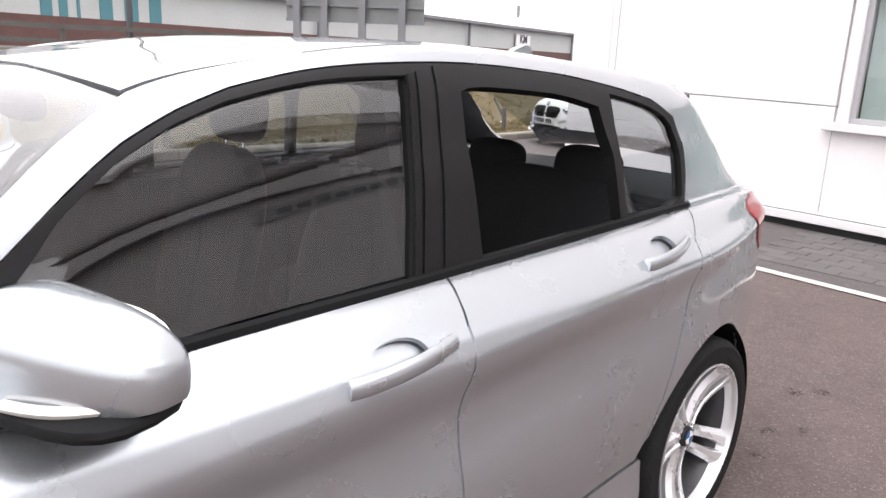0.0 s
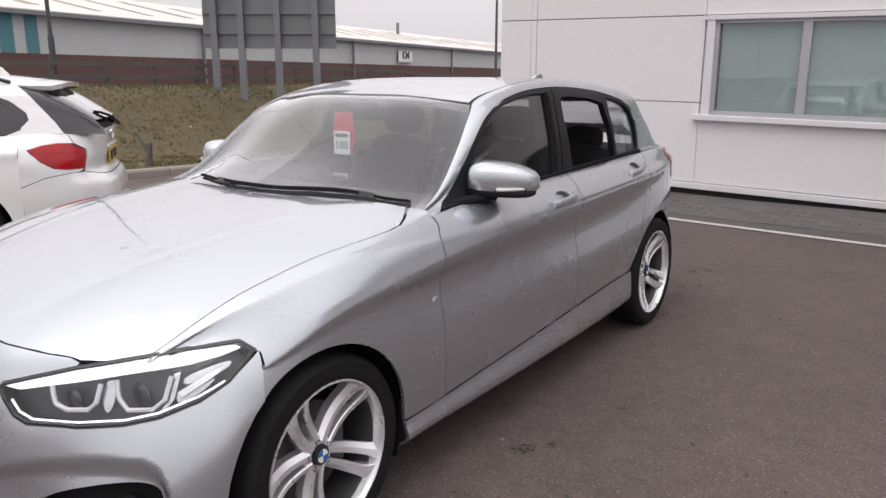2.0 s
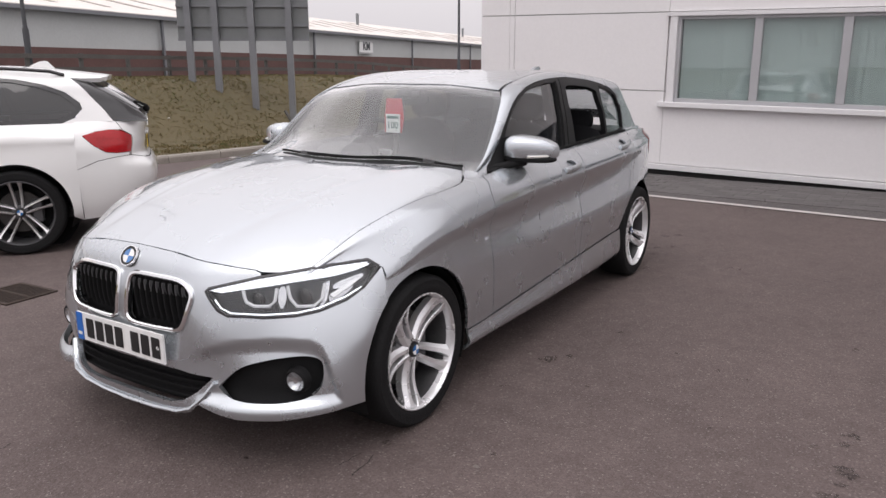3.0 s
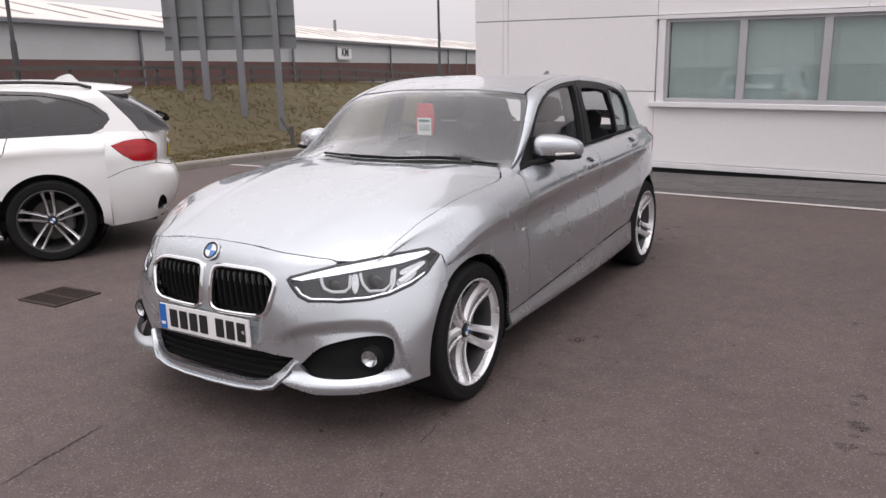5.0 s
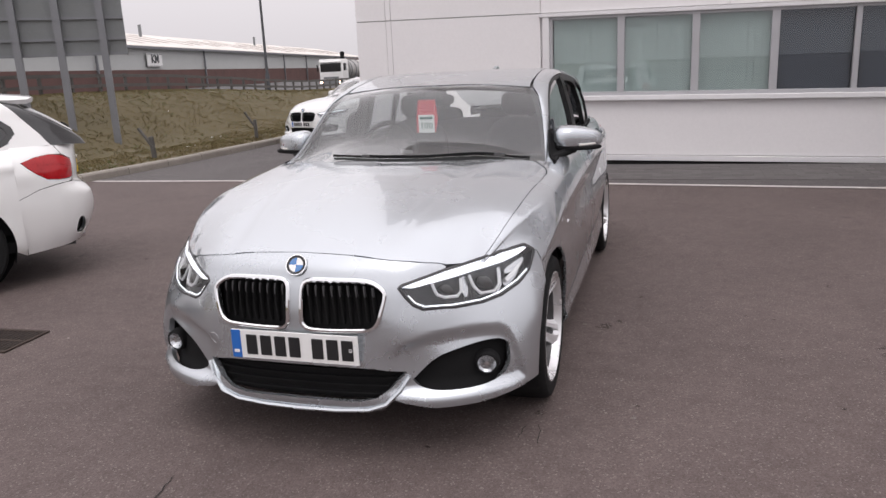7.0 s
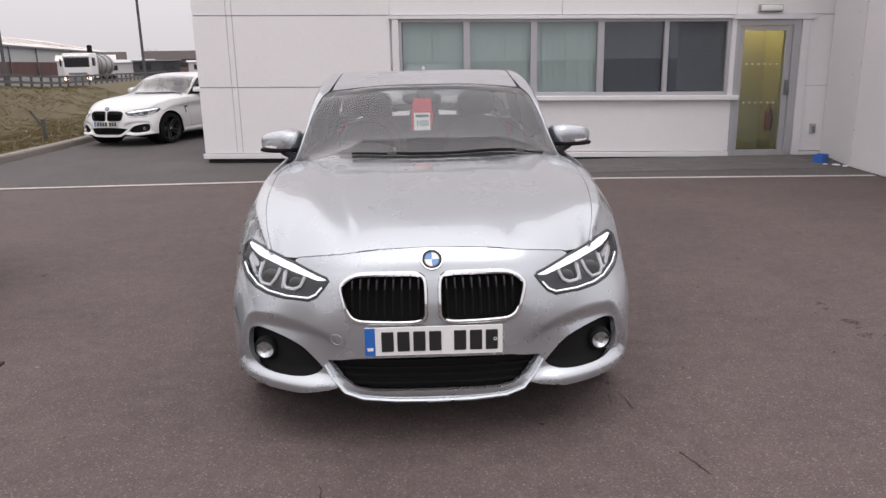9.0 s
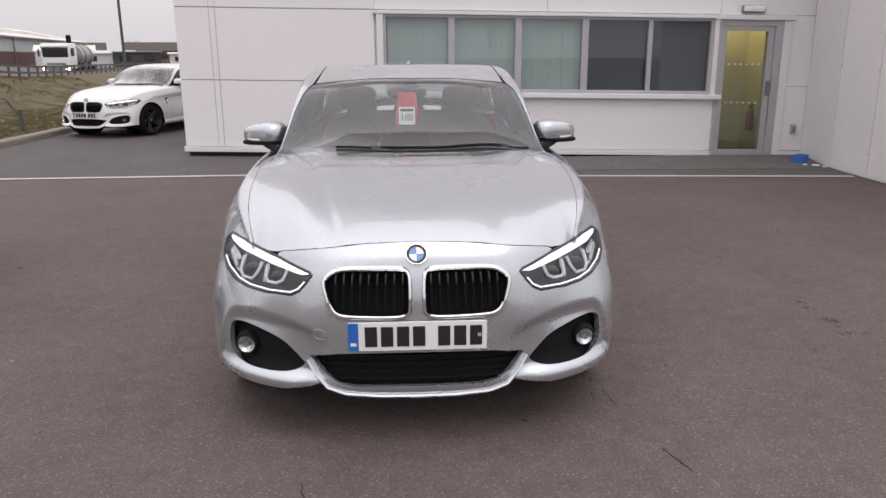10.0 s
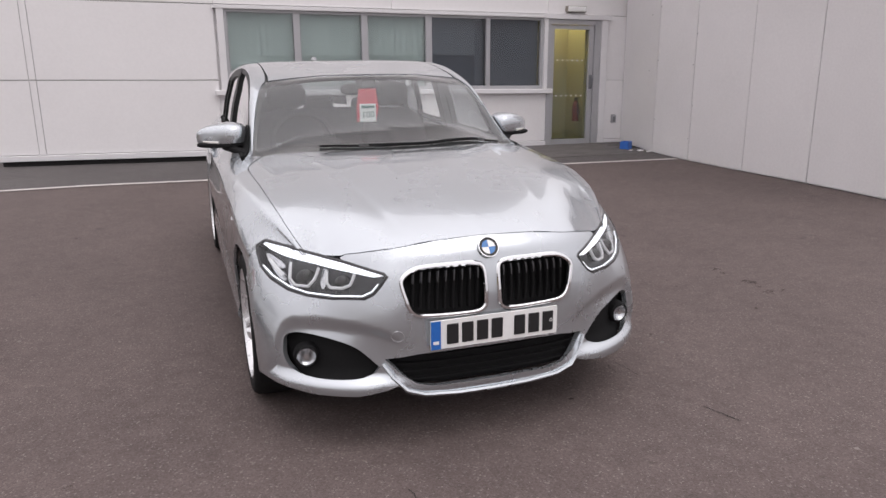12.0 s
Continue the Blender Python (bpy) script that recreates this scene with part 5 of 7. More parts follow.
# Glasshouse.
ZONE = [(.69, .0), (2.665, .0), (2.682, .10), (2.680, .20), (2.64, .285), (2.527, .335), (2.40, .355), (2.15, .378), (1.96, .384), (1.75, .388), (1.55, .393), (1.40, .398), (1.297, .400), (1.205, .390), (1.12, .373), (1.04, .346), (.95, .312), (.86, .27), (.745, .20)]
FGLASS = [(.92, .012), (1.595, .010), (1.650, .366), (1.50, .373), (1.386, .378), (1.285, .380), (1.19, .370), (1.104, .347), (1.023, .312), (.96, .25)]
RGLASS = soften([(1.790, .012), (2.316, .010), (2.302, .18), (2.266, .306), (2.13, .329), (1.97, .336), (1.82, .340), (1.776, .328)], 1, hold=(0, 1, 2, 3))
QGLASS = soften([(2.349, .012), (2.657, .012), (2.660, .10), (2.655, .195), (2.62, .280), (2.49, .324), (2.325, .342)], 1, hold=(0, 6))
twin("window_surround", patch(HOUSE, ZONE, [FGLASS, RGLASS, QGLASS], step=.03, flange=.03), M_SATINBLACK, car, "black window surround")
for g in twin("front_side_glass", patch(HOUSE, grown(FGLASS, .004), step=.05, flange=0, offset=-.010), M_SIDEGLASS, car):
    g.visible_shadow = False
for g in twin("quarter_glass", patch(HOUSE, grown(QGLASS, .004), step=.05, flange=0, offset=-.010), M_SIDEGLASS, car):
    g.visible_shadow = False
right_rear = part("rear_side_glass", patch(HOUSE, grown(RGLASS, .004), step=.05, flange=0, offset=-.010).mirrored(), M_SIDEGLASS, car)
right_rear.visible_shadow = False
for cover in ([(1.622, .006), (1.668, .006), (1.716, .382), (1.676, .372)], [(1.677, .006), (1.778, .008), (1.764, .345), (1.725, .382)]):
    twin("pillar_cover", patch(HOUSE, cover, step=.03, flange=.006, offset=.004), M_SATINBLACK, car, "satin black door pillar cover")
twin("window_seal", patch(HOUSE, [(1.598, .008), (1.612, .008), (1.664, .368), (1.652, .368)], step=.03, flange=.008, offset=.005), M_RUBBER, car)
twin("belt_moulding", sweep([tuple(HOUSE.at(y, .0) + np.array((.006, 0, .002))) for y in spread(.69, 2.665, 30)], [(-.010, -.012), (.010, -.010), (.008, .010), (-.006, .012)]), M_MATTBLACK, car)
rail = ([(.60, .01), (.685, .01)] + [(y, b + .005) for y, b in ZONE[:4:-1]] + [(2.645, .290), (2.686, .202), (2.688, .10), (2.671, .002),
        (3.25, .002), (3.40, .25), (3.17, .46), (3.01, .494), (2.1, .496), (1.4, .496), (1.17, .486), (1.08, .455), (.95, .428), (.80, .412), (.66, .400), (.56, .34)])
twin("body_side_frame", patch(HOUSE, rail, step=.025), M_SILVER, car)
twin("quarter_fillet", sweep([tuple((BODY.at(y, KB[8] - .004) + HOUSE.at(y, .004)) / 2 - np.array((.006, 0, 0))) for y in spread(2.68, 3.44, 24)], disc_section(.014, 10)), M_SILVER, car)
roof = part("roof", patch(HOUSE, [(1.168, .503), (3.01, .503), (3.03, .75), (3.04, KH[5]), (1.113, KH[5]), (1.138, .78)], step=.035, both=True), M_SILVER, car)
part("headliner", patch(HOUSE, [(1.15, .49), (2.90, .49), (2.98, KH[5]), (1.12, KH[5])], step=.08, flange=0, both=True, offset=-.035), M_HEADLINER, car)
part("rear_spoiler", patch(HOUSE, [(3.015, .50), (3.12, .53), (3.14, KH[5]), (3.045, KH[5]), (3.035, .75)], step=.04, flange=.03, both=True, offset=.006), M_SILVER, car)
SCREEN = [(.43, KH[5]), (.47, .75), (.55, .58), (.645, .404), (.80, .416), (.95, .432), (1.08, .459), (1.158, .492), (1.132, .78), (1.107, KH[5])]
screen = part("windscreen", patch(HOUSE, SCREEN, step=.05, flange=0, both=True, offset=-.004), M_CARGLASS, car, "clear windscreen reflecting the pale sky")
screen.visible_shadow = False
frit = SCREEN + [(1.085, KH[5]), (1.108, .78), (1.128, .525), (1.06, .492), (.95, .468), (.80, .452), (.70, .450), (.62, .62), (.56, .80), (.53, KH[5])]
part("screen_border", patch(HOUSE, frit, step=.03, flange=0, both=True, offset=-.009), M_SATINBLACK, car)
rear_glass = part("rear_screen", patch(HOUSE, [(3.13, .56), (3.36, .60), (3.40, KH[5]), (3.15, KH[5])], step=.06, flange=0, both=True), M_SIDEGLASS, car)
rear_glass.visible_shadow = False
tail = sheet(lambda u, b: (u * BODY.at(3.5, b)[0], 3.5 + .06 * (1 - u * u), BODY.at(3.5, b)[2]), spread(-1, 1, 15), spread(.02, KB[8], 14))
part("tailgate", tail.add(patch(HOUSE, [(3.35, .60), (3.5, .5), (3.5, KH[5]), (3.39, KH[5])], step=.06, flange=0, both=True)), M_SILVER, car)
part("roof_fin", prism(soften([(2.58, 1.378), (2.69, 1.405), (2.79, 1.445), (2.83, 1.448), (2.85, 1.42), (2.87, 1.335), (2.58, 1.355)], 1), -.013, .013, "x"), M_SILVER, car)

# Door mirrors.
for sgn in (1, -1):
    def side_of(g):
        return g if sgn > 0 else g.mirrored()
    cap = blob(0, 0, 0, .136, .090, .076, 3.1, 34, 20)
    V = []
    for x, y, z in cap.V:
        f = (x + .136) / .272
        y2 = y * (1.15 if y < 0 else .55) * (1.10 - .40 * f)
        z2 = z * (1.0 - .04 * f - .26 * f * f) - .004 * f
        if z2 < -.040 + .012 * f:
            z2 = -.040 + .012 * f
        V.append((x, y2 + .02 * f, z2))
    m = pose(.846, .985, 1.046, 0, 3, 20)
    mir = part("door_mirror", side_of(Geo(V, cap.F).moved(m)), M_SILVER, car)
    part("mirror_base", side_of(blob(-.004, -.010, .0, .132, .084, .017, 3.0).moved(m @ pose(0, 0, -.044, 0, -2.5, 0))), M_MATTBLACK, mir)
    part("mirror_arm", side_of(sweep([(.735, .78, .965), (.77, .85, .975), (.83, .945, .990)], disc_section(.026, 10, .75))), M_MATTBLACK, mir)
    part("mirror_sail", side_of(patch(HOUSE, [(.70, .004), (.925, .012), (.99, .20), (.985, .24), (.92, .30), (.755, .18)], step=.03, offset=.006)), M_MATTBLACK, mir)
    part("mirror_glass", side_of(blob(0, .052, -.002, .097, .006, .054, 3.0).moved(m)), M_CHROME, mir)
    part("indicator", side_of(sweep([tuple(m @ Vector((x, -.088 + .030 * f ** 1.5 + .055 * f ** 4, -.028 + .008 * f))) for x, f in zip(spread(-.01, .116, 9), spread(0, 1, 9))], disc_section(.007, 6))), M_CLEAR, mir)

# Wipers lie low behind the bonnet's edge.
def screen_point(x, up):
    y = .462 + .50 * x * x
    q = HOUSE.at(y, HOUSE.find(y, 0, abs(x), KH[2], KH[5]))
    return (x, y, q[2] + up)


for x0, x1 in ((-.40, .22), (.64, .20)):
    d = 1 if x1 > x0 else -1
    pts = [screen_point(x, .006) for x in spread(x0, x1, 15)]
    wip = part("wiper", sweep(pts, [(-.005, -.006), (.005, -.006), (.003, .005), (-.003, .005)]), M_MATTBLACK, car)
    xm = x0 + (x1 - x0) * .42
    part("wiper_arm", sweep([screen_point(x, .012 - .010 * abs(x - xm)) for x in spread(xm - d * .02, x1 + d * .12, 9)], [(-.008, -.006), (.008, -.006), (.005, .005), (-.005, .005)]), M_MATTBLACK, wip)
    part("wiper_spoiler", sweep([screen_point(x, .012) for x in spread(xm - d * .07, xm + d * .03, 7)], [(-.008, -.010), (.008, -.010), (.003, .006), (-.003, .006)]), M_GLOSSBLACK, wip)


# Wheels: five double spokes.
def wheel_at(parent, y, sgn, rim_mat, z=.318, x=.752, grow=1.0, spoke_mat=None, spin=14, slim=0.0):
    def put(g):
        g = g.moved(Matrix.Translation((x, y, z)) @ Matrix.Scale(grow, 4))
        return g if sgn > 0 else g.mirrored()
    rim = part("wheel", put(lathe([(.215, -.10), (.236, -.098), (.236, .095), (.243, .100), (.2425, .106), (.2385, .107), (.2345, .103), (.230, .085), (.226, .060), (.234, .058)], 48)), rim_mat, parent)
    tyre = [(.236, -.094), (.250, -.106), (.280, -.110), (.303, -.102), (.3145, -.085), (.318, -.04), (.318, .04), (.3145, .085), (.304, .102), (.294, .107), (.290, .106), (.272, .109), (.256, .108), (.246, .104), (.238, .098)]
    part("tyre", put(lathe(tyre, 56)), M_RUBBER, rim, "black rubber tyre")
    part("barrel", put(lathe([(.227, .070), (.218, .03), (.214, -.055)], 48)), M_BARREL, rim)
    for k in range(5):
        for s in (-1, 1):
            st = []
            for r in spread(.036, .236, 12):
                f = (r - .036) / .20
                mid = .0205 + .0165 * f
                half = (.0155 + .0055 * f + .008 * max(0, f - .85) / .15) * (1 - .46 * slim)
                i0, i1 = mid - half * (.95 + .25 * max(0, f - .85) / .15), mid + half
                front = .058 + .040 * f - .022 * math.sin(math.pi * f)
                row = [(front - .050, i0 + .002), (front - .004, i0), (front, i0 + .003), (front - .002, i0 + (i1 - i0) * .55), (front - .016, i1), (front - .050, i1 - .004)]
                row = [(x0, s * o, r) for x0, o in row]
                st.append(row if s > 0 else row[::-1])
            m = len(st[0])
            V = [q for ring in st for q in ring]
            F = []
            for i in range(len(st) - 1):
                for j in range(m):
                    l = (j + 1) % m
                    F.append((i * m + j, i * m + l, (i + 1) * m + l, (i + 1) * m + j))
            F.append(tuple(range(m)))
            part("spoke", put(Geo(V, F).moved(Matrix.Rotation(radians(72 * k + spin), 4, "X"))), spoke_mat or rim_mat, rim, smooth=18)
    part("hub", put(lathe([(.0005, .052), (.040, .052), (.056, .047), (.062, .025), (.060, -.02)], 24)), rim_mat, rim)
    capm = lathe([(.0005, .066), (.020, .066), (.031, .062), (.034, .05)], 24)
    part("hub_cap", put(capm), M_INK, rim, "round hub cap")
    for k in range(4):
        pts = [(0.0, 0.0)] + [(.021 * math.cos(radians(90 * k + 90 * i / 6)), .021 * math.sin(radians(90 * k + 90 * i / 6))) for i in range(7)]
        part("cap_quarter", put(prism(pts, .064, .0675, "x")), M_BADGEBLUE if k % 2 else M_WHITE, rim)
    for k in range(5):
        a = radians(72 * k + 36 + spin)
        part("wheel_bolt", put(lathe([(.0005, .056), (.008, .056), (.0085, .03)], 8).moved(Matrix.Translation((0, .044 * math.sin(a), .044 * math.cos(a))))), M_DISC, rim)
    part("brake_disc", put(lathe([(.06, .005), (.155, .005), (.157, -.012), (.06, -.012)], 36)), M_DISC, rim)
    part("brake_caliper", put(box(-.03, .02, .07, .15, -.09, .09, .012)), M_RIMDARK, rim)
    part("wheel_inner", put(lathe([(.0005, -.06), (.212, -.06)], 24)), M_MATTBLACK, rim)


SPIN = 27
for y in (0.0, 2.69):
    for sgn in (1, -1):
        wheel_at(car, y, sgn, M_RIM, x=.764 if y > 1 else .752, spin=SPIN, slim=.1)

# Cabin.
part("cabin_floor", box(-.70, .70, .55, 3.3, .26, .34), M_CABIN, car)
dash = sheet(lambda x, t: (x, .62 + .42 * t + .06 * (x / .7) ** 2, (.93 + .05 * math.sin(math.pi * min(1, t * 1.15)) if t < .92 else .93 - (t - .92) * 5)), spread(-.74, .74, 20), spread(0, 1.0, 14))
part("dashboard", dash.add(box(-.74, .74, .98, 1.06, .40, .94, .03)), M_CABIN, car, "dark dashboard")
part("instrument_hood", blob(-.36, 1.0, .965, .17, .12, .055, 2.5), M_CABIN, car)
wheel_path = [(-.36 + .18 * math.cos(a), 1.26 + .18 * math.sin(a) * math.sin(radians(24)), .965 + .18 * math.sin(a) * math.cos(radians(24))) for a in spread(0, 2 * math.pi, 33)[:-1]]
steer = part("steering_wheel", tube(wheel_path, .016, 10, closed=True, up=(0, 1, 0)), M_CABIN, car, "black steering wheel")
part("steering_hub", blob(-.36, 1.23, .945, .075, .04, .06, 2.5), M_CABIN, steer)
part("steering_spoke", box(-.53, -.19, 1.225, 1.25, .93, .965, .01), M_SATIN, steer)


def seat_at(x, y, rear=False):
    base = blob(x, y, .50, .25, .27, .10, 3.0)
    s = part("seat", base, M_SEAT, car, "black cloth car seat")
    rest = blob(0, 0, .30, .235, .065, .33, 3.2, 24, 14)
    part("backrest", rest.moved(pose(x, y + .26, .50, -14)), M_SEAT, s)
    part("headrest", blob(0, 0, 0, .13, .05, .085, 3.0).moved(pose(x, y + .45, 1.20, -8)), M_SEAT, s)
    for d in (-.05, .05):
        part("headrest_post", tube([(x + d, y + .42, 1.04), (x + d, y + .445, 1.18)], .006, 6, up=(0, 1, 0)), M_CHROME, s)


seat_at(-.36, 1.45)
seat_at(.36, 1.45)
bench = part("rear_bench", blob(0, 2.30, .55, .62, .25, .11, 3.5), M_SEAT, car, "black cloth rear bench")
part("backrest", blob(0, 0, .27, .62, .07, .28, 4.0, 28, 14).moved(pose(0, 2.55, .53, -16)), M_SEAT, bench)
for x in (-.38, .0, .38):
    part("headrest", blob(0, 0, 0, .12, .045, .07, 3.0).moved(pose(x, 2.70, 1.075 if x else 1.06, -10)), M_SEAT, bench)
part("parcel_shelf", box(-.62, .62, 2.78, 3.32, .97, 1.0, .01), M_CABIN, car)
twin("door_lining", box(.69, .73, .75, 2.55, .35, .975, .01), M_CABIN, car)
twin("pillar_lining", sweep([(.70, 1.65, .98), (.61, 1.665, 1.34)], [(-.02, -.05), (.02, -.05), (.02, .05), (-.02, .05)], up=(0, 1, 0)), M_CABIN, car)
mirror_in = part("cabin_mirror", blob(-.02, 1.20, 1.265, .12, .025, .035, 3.0), M_CABIN, car, "black rear-view mirror")
part("mirror_foot", box(-.05, .05, 1.09, 1.20, 1.27, 1.33, .015), M_CABIN, mirror_in)

hanger = thing("mirror_hanger", car.matrix_world.copy(), "red card hanger with a white 100 tag on the cabin mirror", "tag")
part("card", prism([(-.085, 1.09), (.03, 1.09), (.045, 1.17), (.03, 1.275), (-.07, 1.275), (-.085, 1.17)], 1.030, 1.033, "y"), M_REDCARD, hanger)
tag = part("tag", box(-.070, .026, 1.018, 1.022, 1.088, 1.190, .001), M_TAG, hanger, "white tag")
part("tag_bar", box(-.059, .016, 1.0155, 1.018, 1.165, 1.180), M_GREENINK, tag)
f = bpy.data.curves.new("tag_number", "FONT")
f.body, f.size, f.align_x, f.extrude = "100", .052, "CENTER", .0005
f.materials.append(M_GREENINK)
tx = new("tag_number", f)
tx.parent = tag
tx.matrix_basis = pose(-.022, 1.0160, 1.112, 90, 0, 0)


# ---- ground details ----
M_STAIN = surface("oil_stain", (.034, .028, .026), .85, vary=.3, coarse=30, fine=160, bump=.2, world_space=True)
def worn_film(m, scale, cut):
    """Leaves the surface below bare in an irregular grain, so that a thin stain has no clean edge."""
    nt = m.node_tree
    grain = node(nt, "ShaderNodeTexNoise", Scale=scale, Detail=6.0, Roughness=.75)
    nt.links.new(nt.nodes.new("ShaderNodeNewGeometry").outputs["Position"], grain.inputs["Vector"])
    rng = nt.nodes.new("ShaderNodeMapRange")
    rng.inputs["From Min"].default_value, rng.inputs["From Max"].default_value = cut - .10, cut + .10
    rng.inputs["To Max"].default_value = .7
    nt.links.new(grain.outputs[0], rng.inputs["Value"])
    bare = nt.nodes.new("ShaderNodeBsdfTransparent")
    mx = nt.nodes.new("ShaderNodeMixShader")
    nt.links.new(rng.outputs[0], mx.inputs[0])
    nt.links.new(bare.outputs[0], mx.inputs[1])
    nt.links.new(nt.nodes["Principled BSDF"].outputs[0], mx.inputs[2])
    nt.links.new(mx.outputs[0], nt.nodes["Material Output"].inputs["Surface"])
    return m


worn_film(M_STAIN, 38.0, .53)
M_CRACK = surface("asphalt_crack", (.022, .019, .018), .95, vary=.3, coarse=20, fine=120, world_space=True)
M_IRON = surface("rusty_cast_iron", (.055, .040, .033), .8, metal=.4, vary=.4, coarse=14, fine=120, bump=.3)
M_PIT = surface("black_pit_shade", (.008, .008, .008), .95, vary=.2)
rnd = random.Random(11)


def stain(x, y, w, h, turn):
    n = 64
    pts = []
    for k in range(n):
        a = 2 * math.pi * k / n
        r = .80 + .55 * noise.noise(Vector((x * 9 + math.cos(a) * 1.3, y * 9 + math.sin(a) * 1.3, 1.7))) + .35 * noise.noise(Vector((x * 5 + math.cos(a) * 4, y * 5 + math.sin(a) * 4, 4.1))) + rnd.uniform(-.10, .10)
        px, py = w * r * math.cos(a), h * r * math.sin(a)
        c, s = math.cos(turn), math.sin(turn)
        pts.append((x + px * c - py * s, y + px * s + py * c))
    g = Geo([(p[0], p[1], .0035) for p in pts] + [(x, y, .0035)], [(k, (k + 1) % n, n) for k in range(n)])
    tagged(part("oil_stain", g, M_STAIN, smooth=0), "small dark oil stain on the asphalt", "stain", "oil stains", "structure")


for x, y, w, h in ((.98, .92, .055, .06), (.94, .51, .035, .012), (1.05, 1.02, .02, .03), (1.27, .72, .014, .014), (1.73, 1.24, .024, .016), (1.84, 1.08, .013, .011), (1.88, 1.2, .012, .012), (1.87, .74, .012, .014),
                   (1.85, .61, .012, .012), (2.35, .85, .034, .026), (2.31, .84, .013, .016), (2.33, .76, .022, .03), (2.23, .68, .016, .022), (2.36, .53, .05, .04), (2.34, .43, .022, .024), (2.32, .32, .04, .035),
                   (2.03, .10, .018, .014), (2.43, .31, .018, .03), (1.21, -.05, .016, .016), (1.15, 1.5, .025, .02), (1.5, 1.36, .014, .013), (2.27, 1.91, .035, .02), (.81, -.20, .02, .03), (.44, -.59, .01, .014),
                   (.70, 4.15, .04, .05), (.62, 4.05, .04, .05), (.79, 3.69, .05, .02), (.69, 3.59, .05, .03), (.74, 3.36, .03, .04), (1.35, 3.27, .03, .025), (1.41, 3.24, .03, .025), (.82, 2.92, .05, .03),
                   (-1.55, -.62, .03, .02), (-2.9, 1.9, .05, .03), (-1.2, -1.5, .025, .02), (3.3, .2, .03, .02), (3.1, 2.7, .04, .025), (-2.0, 3.4, .04, .03)):
    stain(x, y, w, h, rnd.uniform(0, 3.1))


def crack(points, width):
    V, F = [], []
    path = resample(list(points) + [points[0]], .03)
    path = path[:len(path) // 2 + 1]
    for k, (x, y) in enumerate(path):
        w = width * (.35 + .65 * abs(noise.noise(Vector((x * 14, y * 14, .3)))) * 1.8)
        dx, dy = rnd.uniform(-.006, .006), rnd.uniform(-.004, .004)
        V += [(x + dx - w, y + dy, .0030), (x + dx + w, y + dy + w * .4, .0030)]
        if k:
            F.append((2 * k - 2, 2 * k - 1, 2 * k + 1, 2 * k))
    tagged(part("asphalt_crack", Geo(V, F), M_CRACK, smooth=0), "thin dark crack in the asphalt", "crack", "asphalt cracks", "structure")


for pts in ([(-.30, -1.62), (-.36, -1.34), (-.42, -1.02)], [(.77, -.44), (.785, -.32)], [(.835, -.31), (.86, -.47)], [(.94, -.84), (1.0, -1.0)], [(-.05, -1.55), (.02, -1.40)], [(1.9, -.5), (2.2, -.42)]):
    crack(pts, .0035)

# Pale grit and leaf litter scattered near the cars.
V, F = [], []
for k in range(300):
    x, y = rnd.uniform(-3.2, 5.2), rnd.uniform(-2.4, 6.0)
    s = rnd.uniform(.0025, .006) if k % 9 else rnd.uniform(.008, .014)
    a = rnd.uniform(0, 6.28)
    i = len(V)
    for q in range(4):
        V.append((x + s * math.cos(a + q * 1.57) * (1 if q % 2 else 1.6), y + s * math.sin(a + q * 1.57), .001))
    V.append((x, y, .001 + s * .7))
    F += [(i + q, i + (q + 1) % 4, i + 4) for q in range(4)]
tagged(part("loose_grit", Geo(V, F), surface("pale_grit", (.19, .165, .155), .9, vary=.5, coarse=3, fine=9, world_space=True), smooth=0), "pale grit scattered over the asphalt", "grit", kind="stuff")

grate = thing("drain_grate", pose(-2.44, .035, 0, 0, 0, 4), "rusty slatted iron drain grate set in the asphalt", "drain")
# Flat black plate paints the shade of a pit under the bars.
part("pit", box(-.185, .185, -.155, .155, .001, .004), M_PIT, grate)
part("frame", box(-.20, .20, -.175, -.150, .001, .011, .002).add(box(-.20, .20, .150, .175, .001, .011, .002)).add(box(-.20, -.178, -.15, .15, .001, .011, .002)).add(box(.178, .20, -.15, .15, .001, .011, .002)), M_IRON, grate)
part("cross_bar", box(-.178, .178, -.008, .008, .004, .010, .002), M_IRON, grate)
for k in range(11):
    x = -.155 + k * .031
    part("bar", box(x - .006, x + .006, -.15, .15, .004, .0095, .002), M_IRON, grate, smooth=0)

for x, y, turn in ((-3.35, 6.75, 10), (-4.9, 8.4, 25)):
    tagged(part("paint_mark", box(-.12, .12, -.045, .045, .004, .0075).moved(pose(x, y, 0, 0, 0, turn)), M_LINE, smooth=0), "short worn white paint mark on tarmac", "road marking", kind="structure")

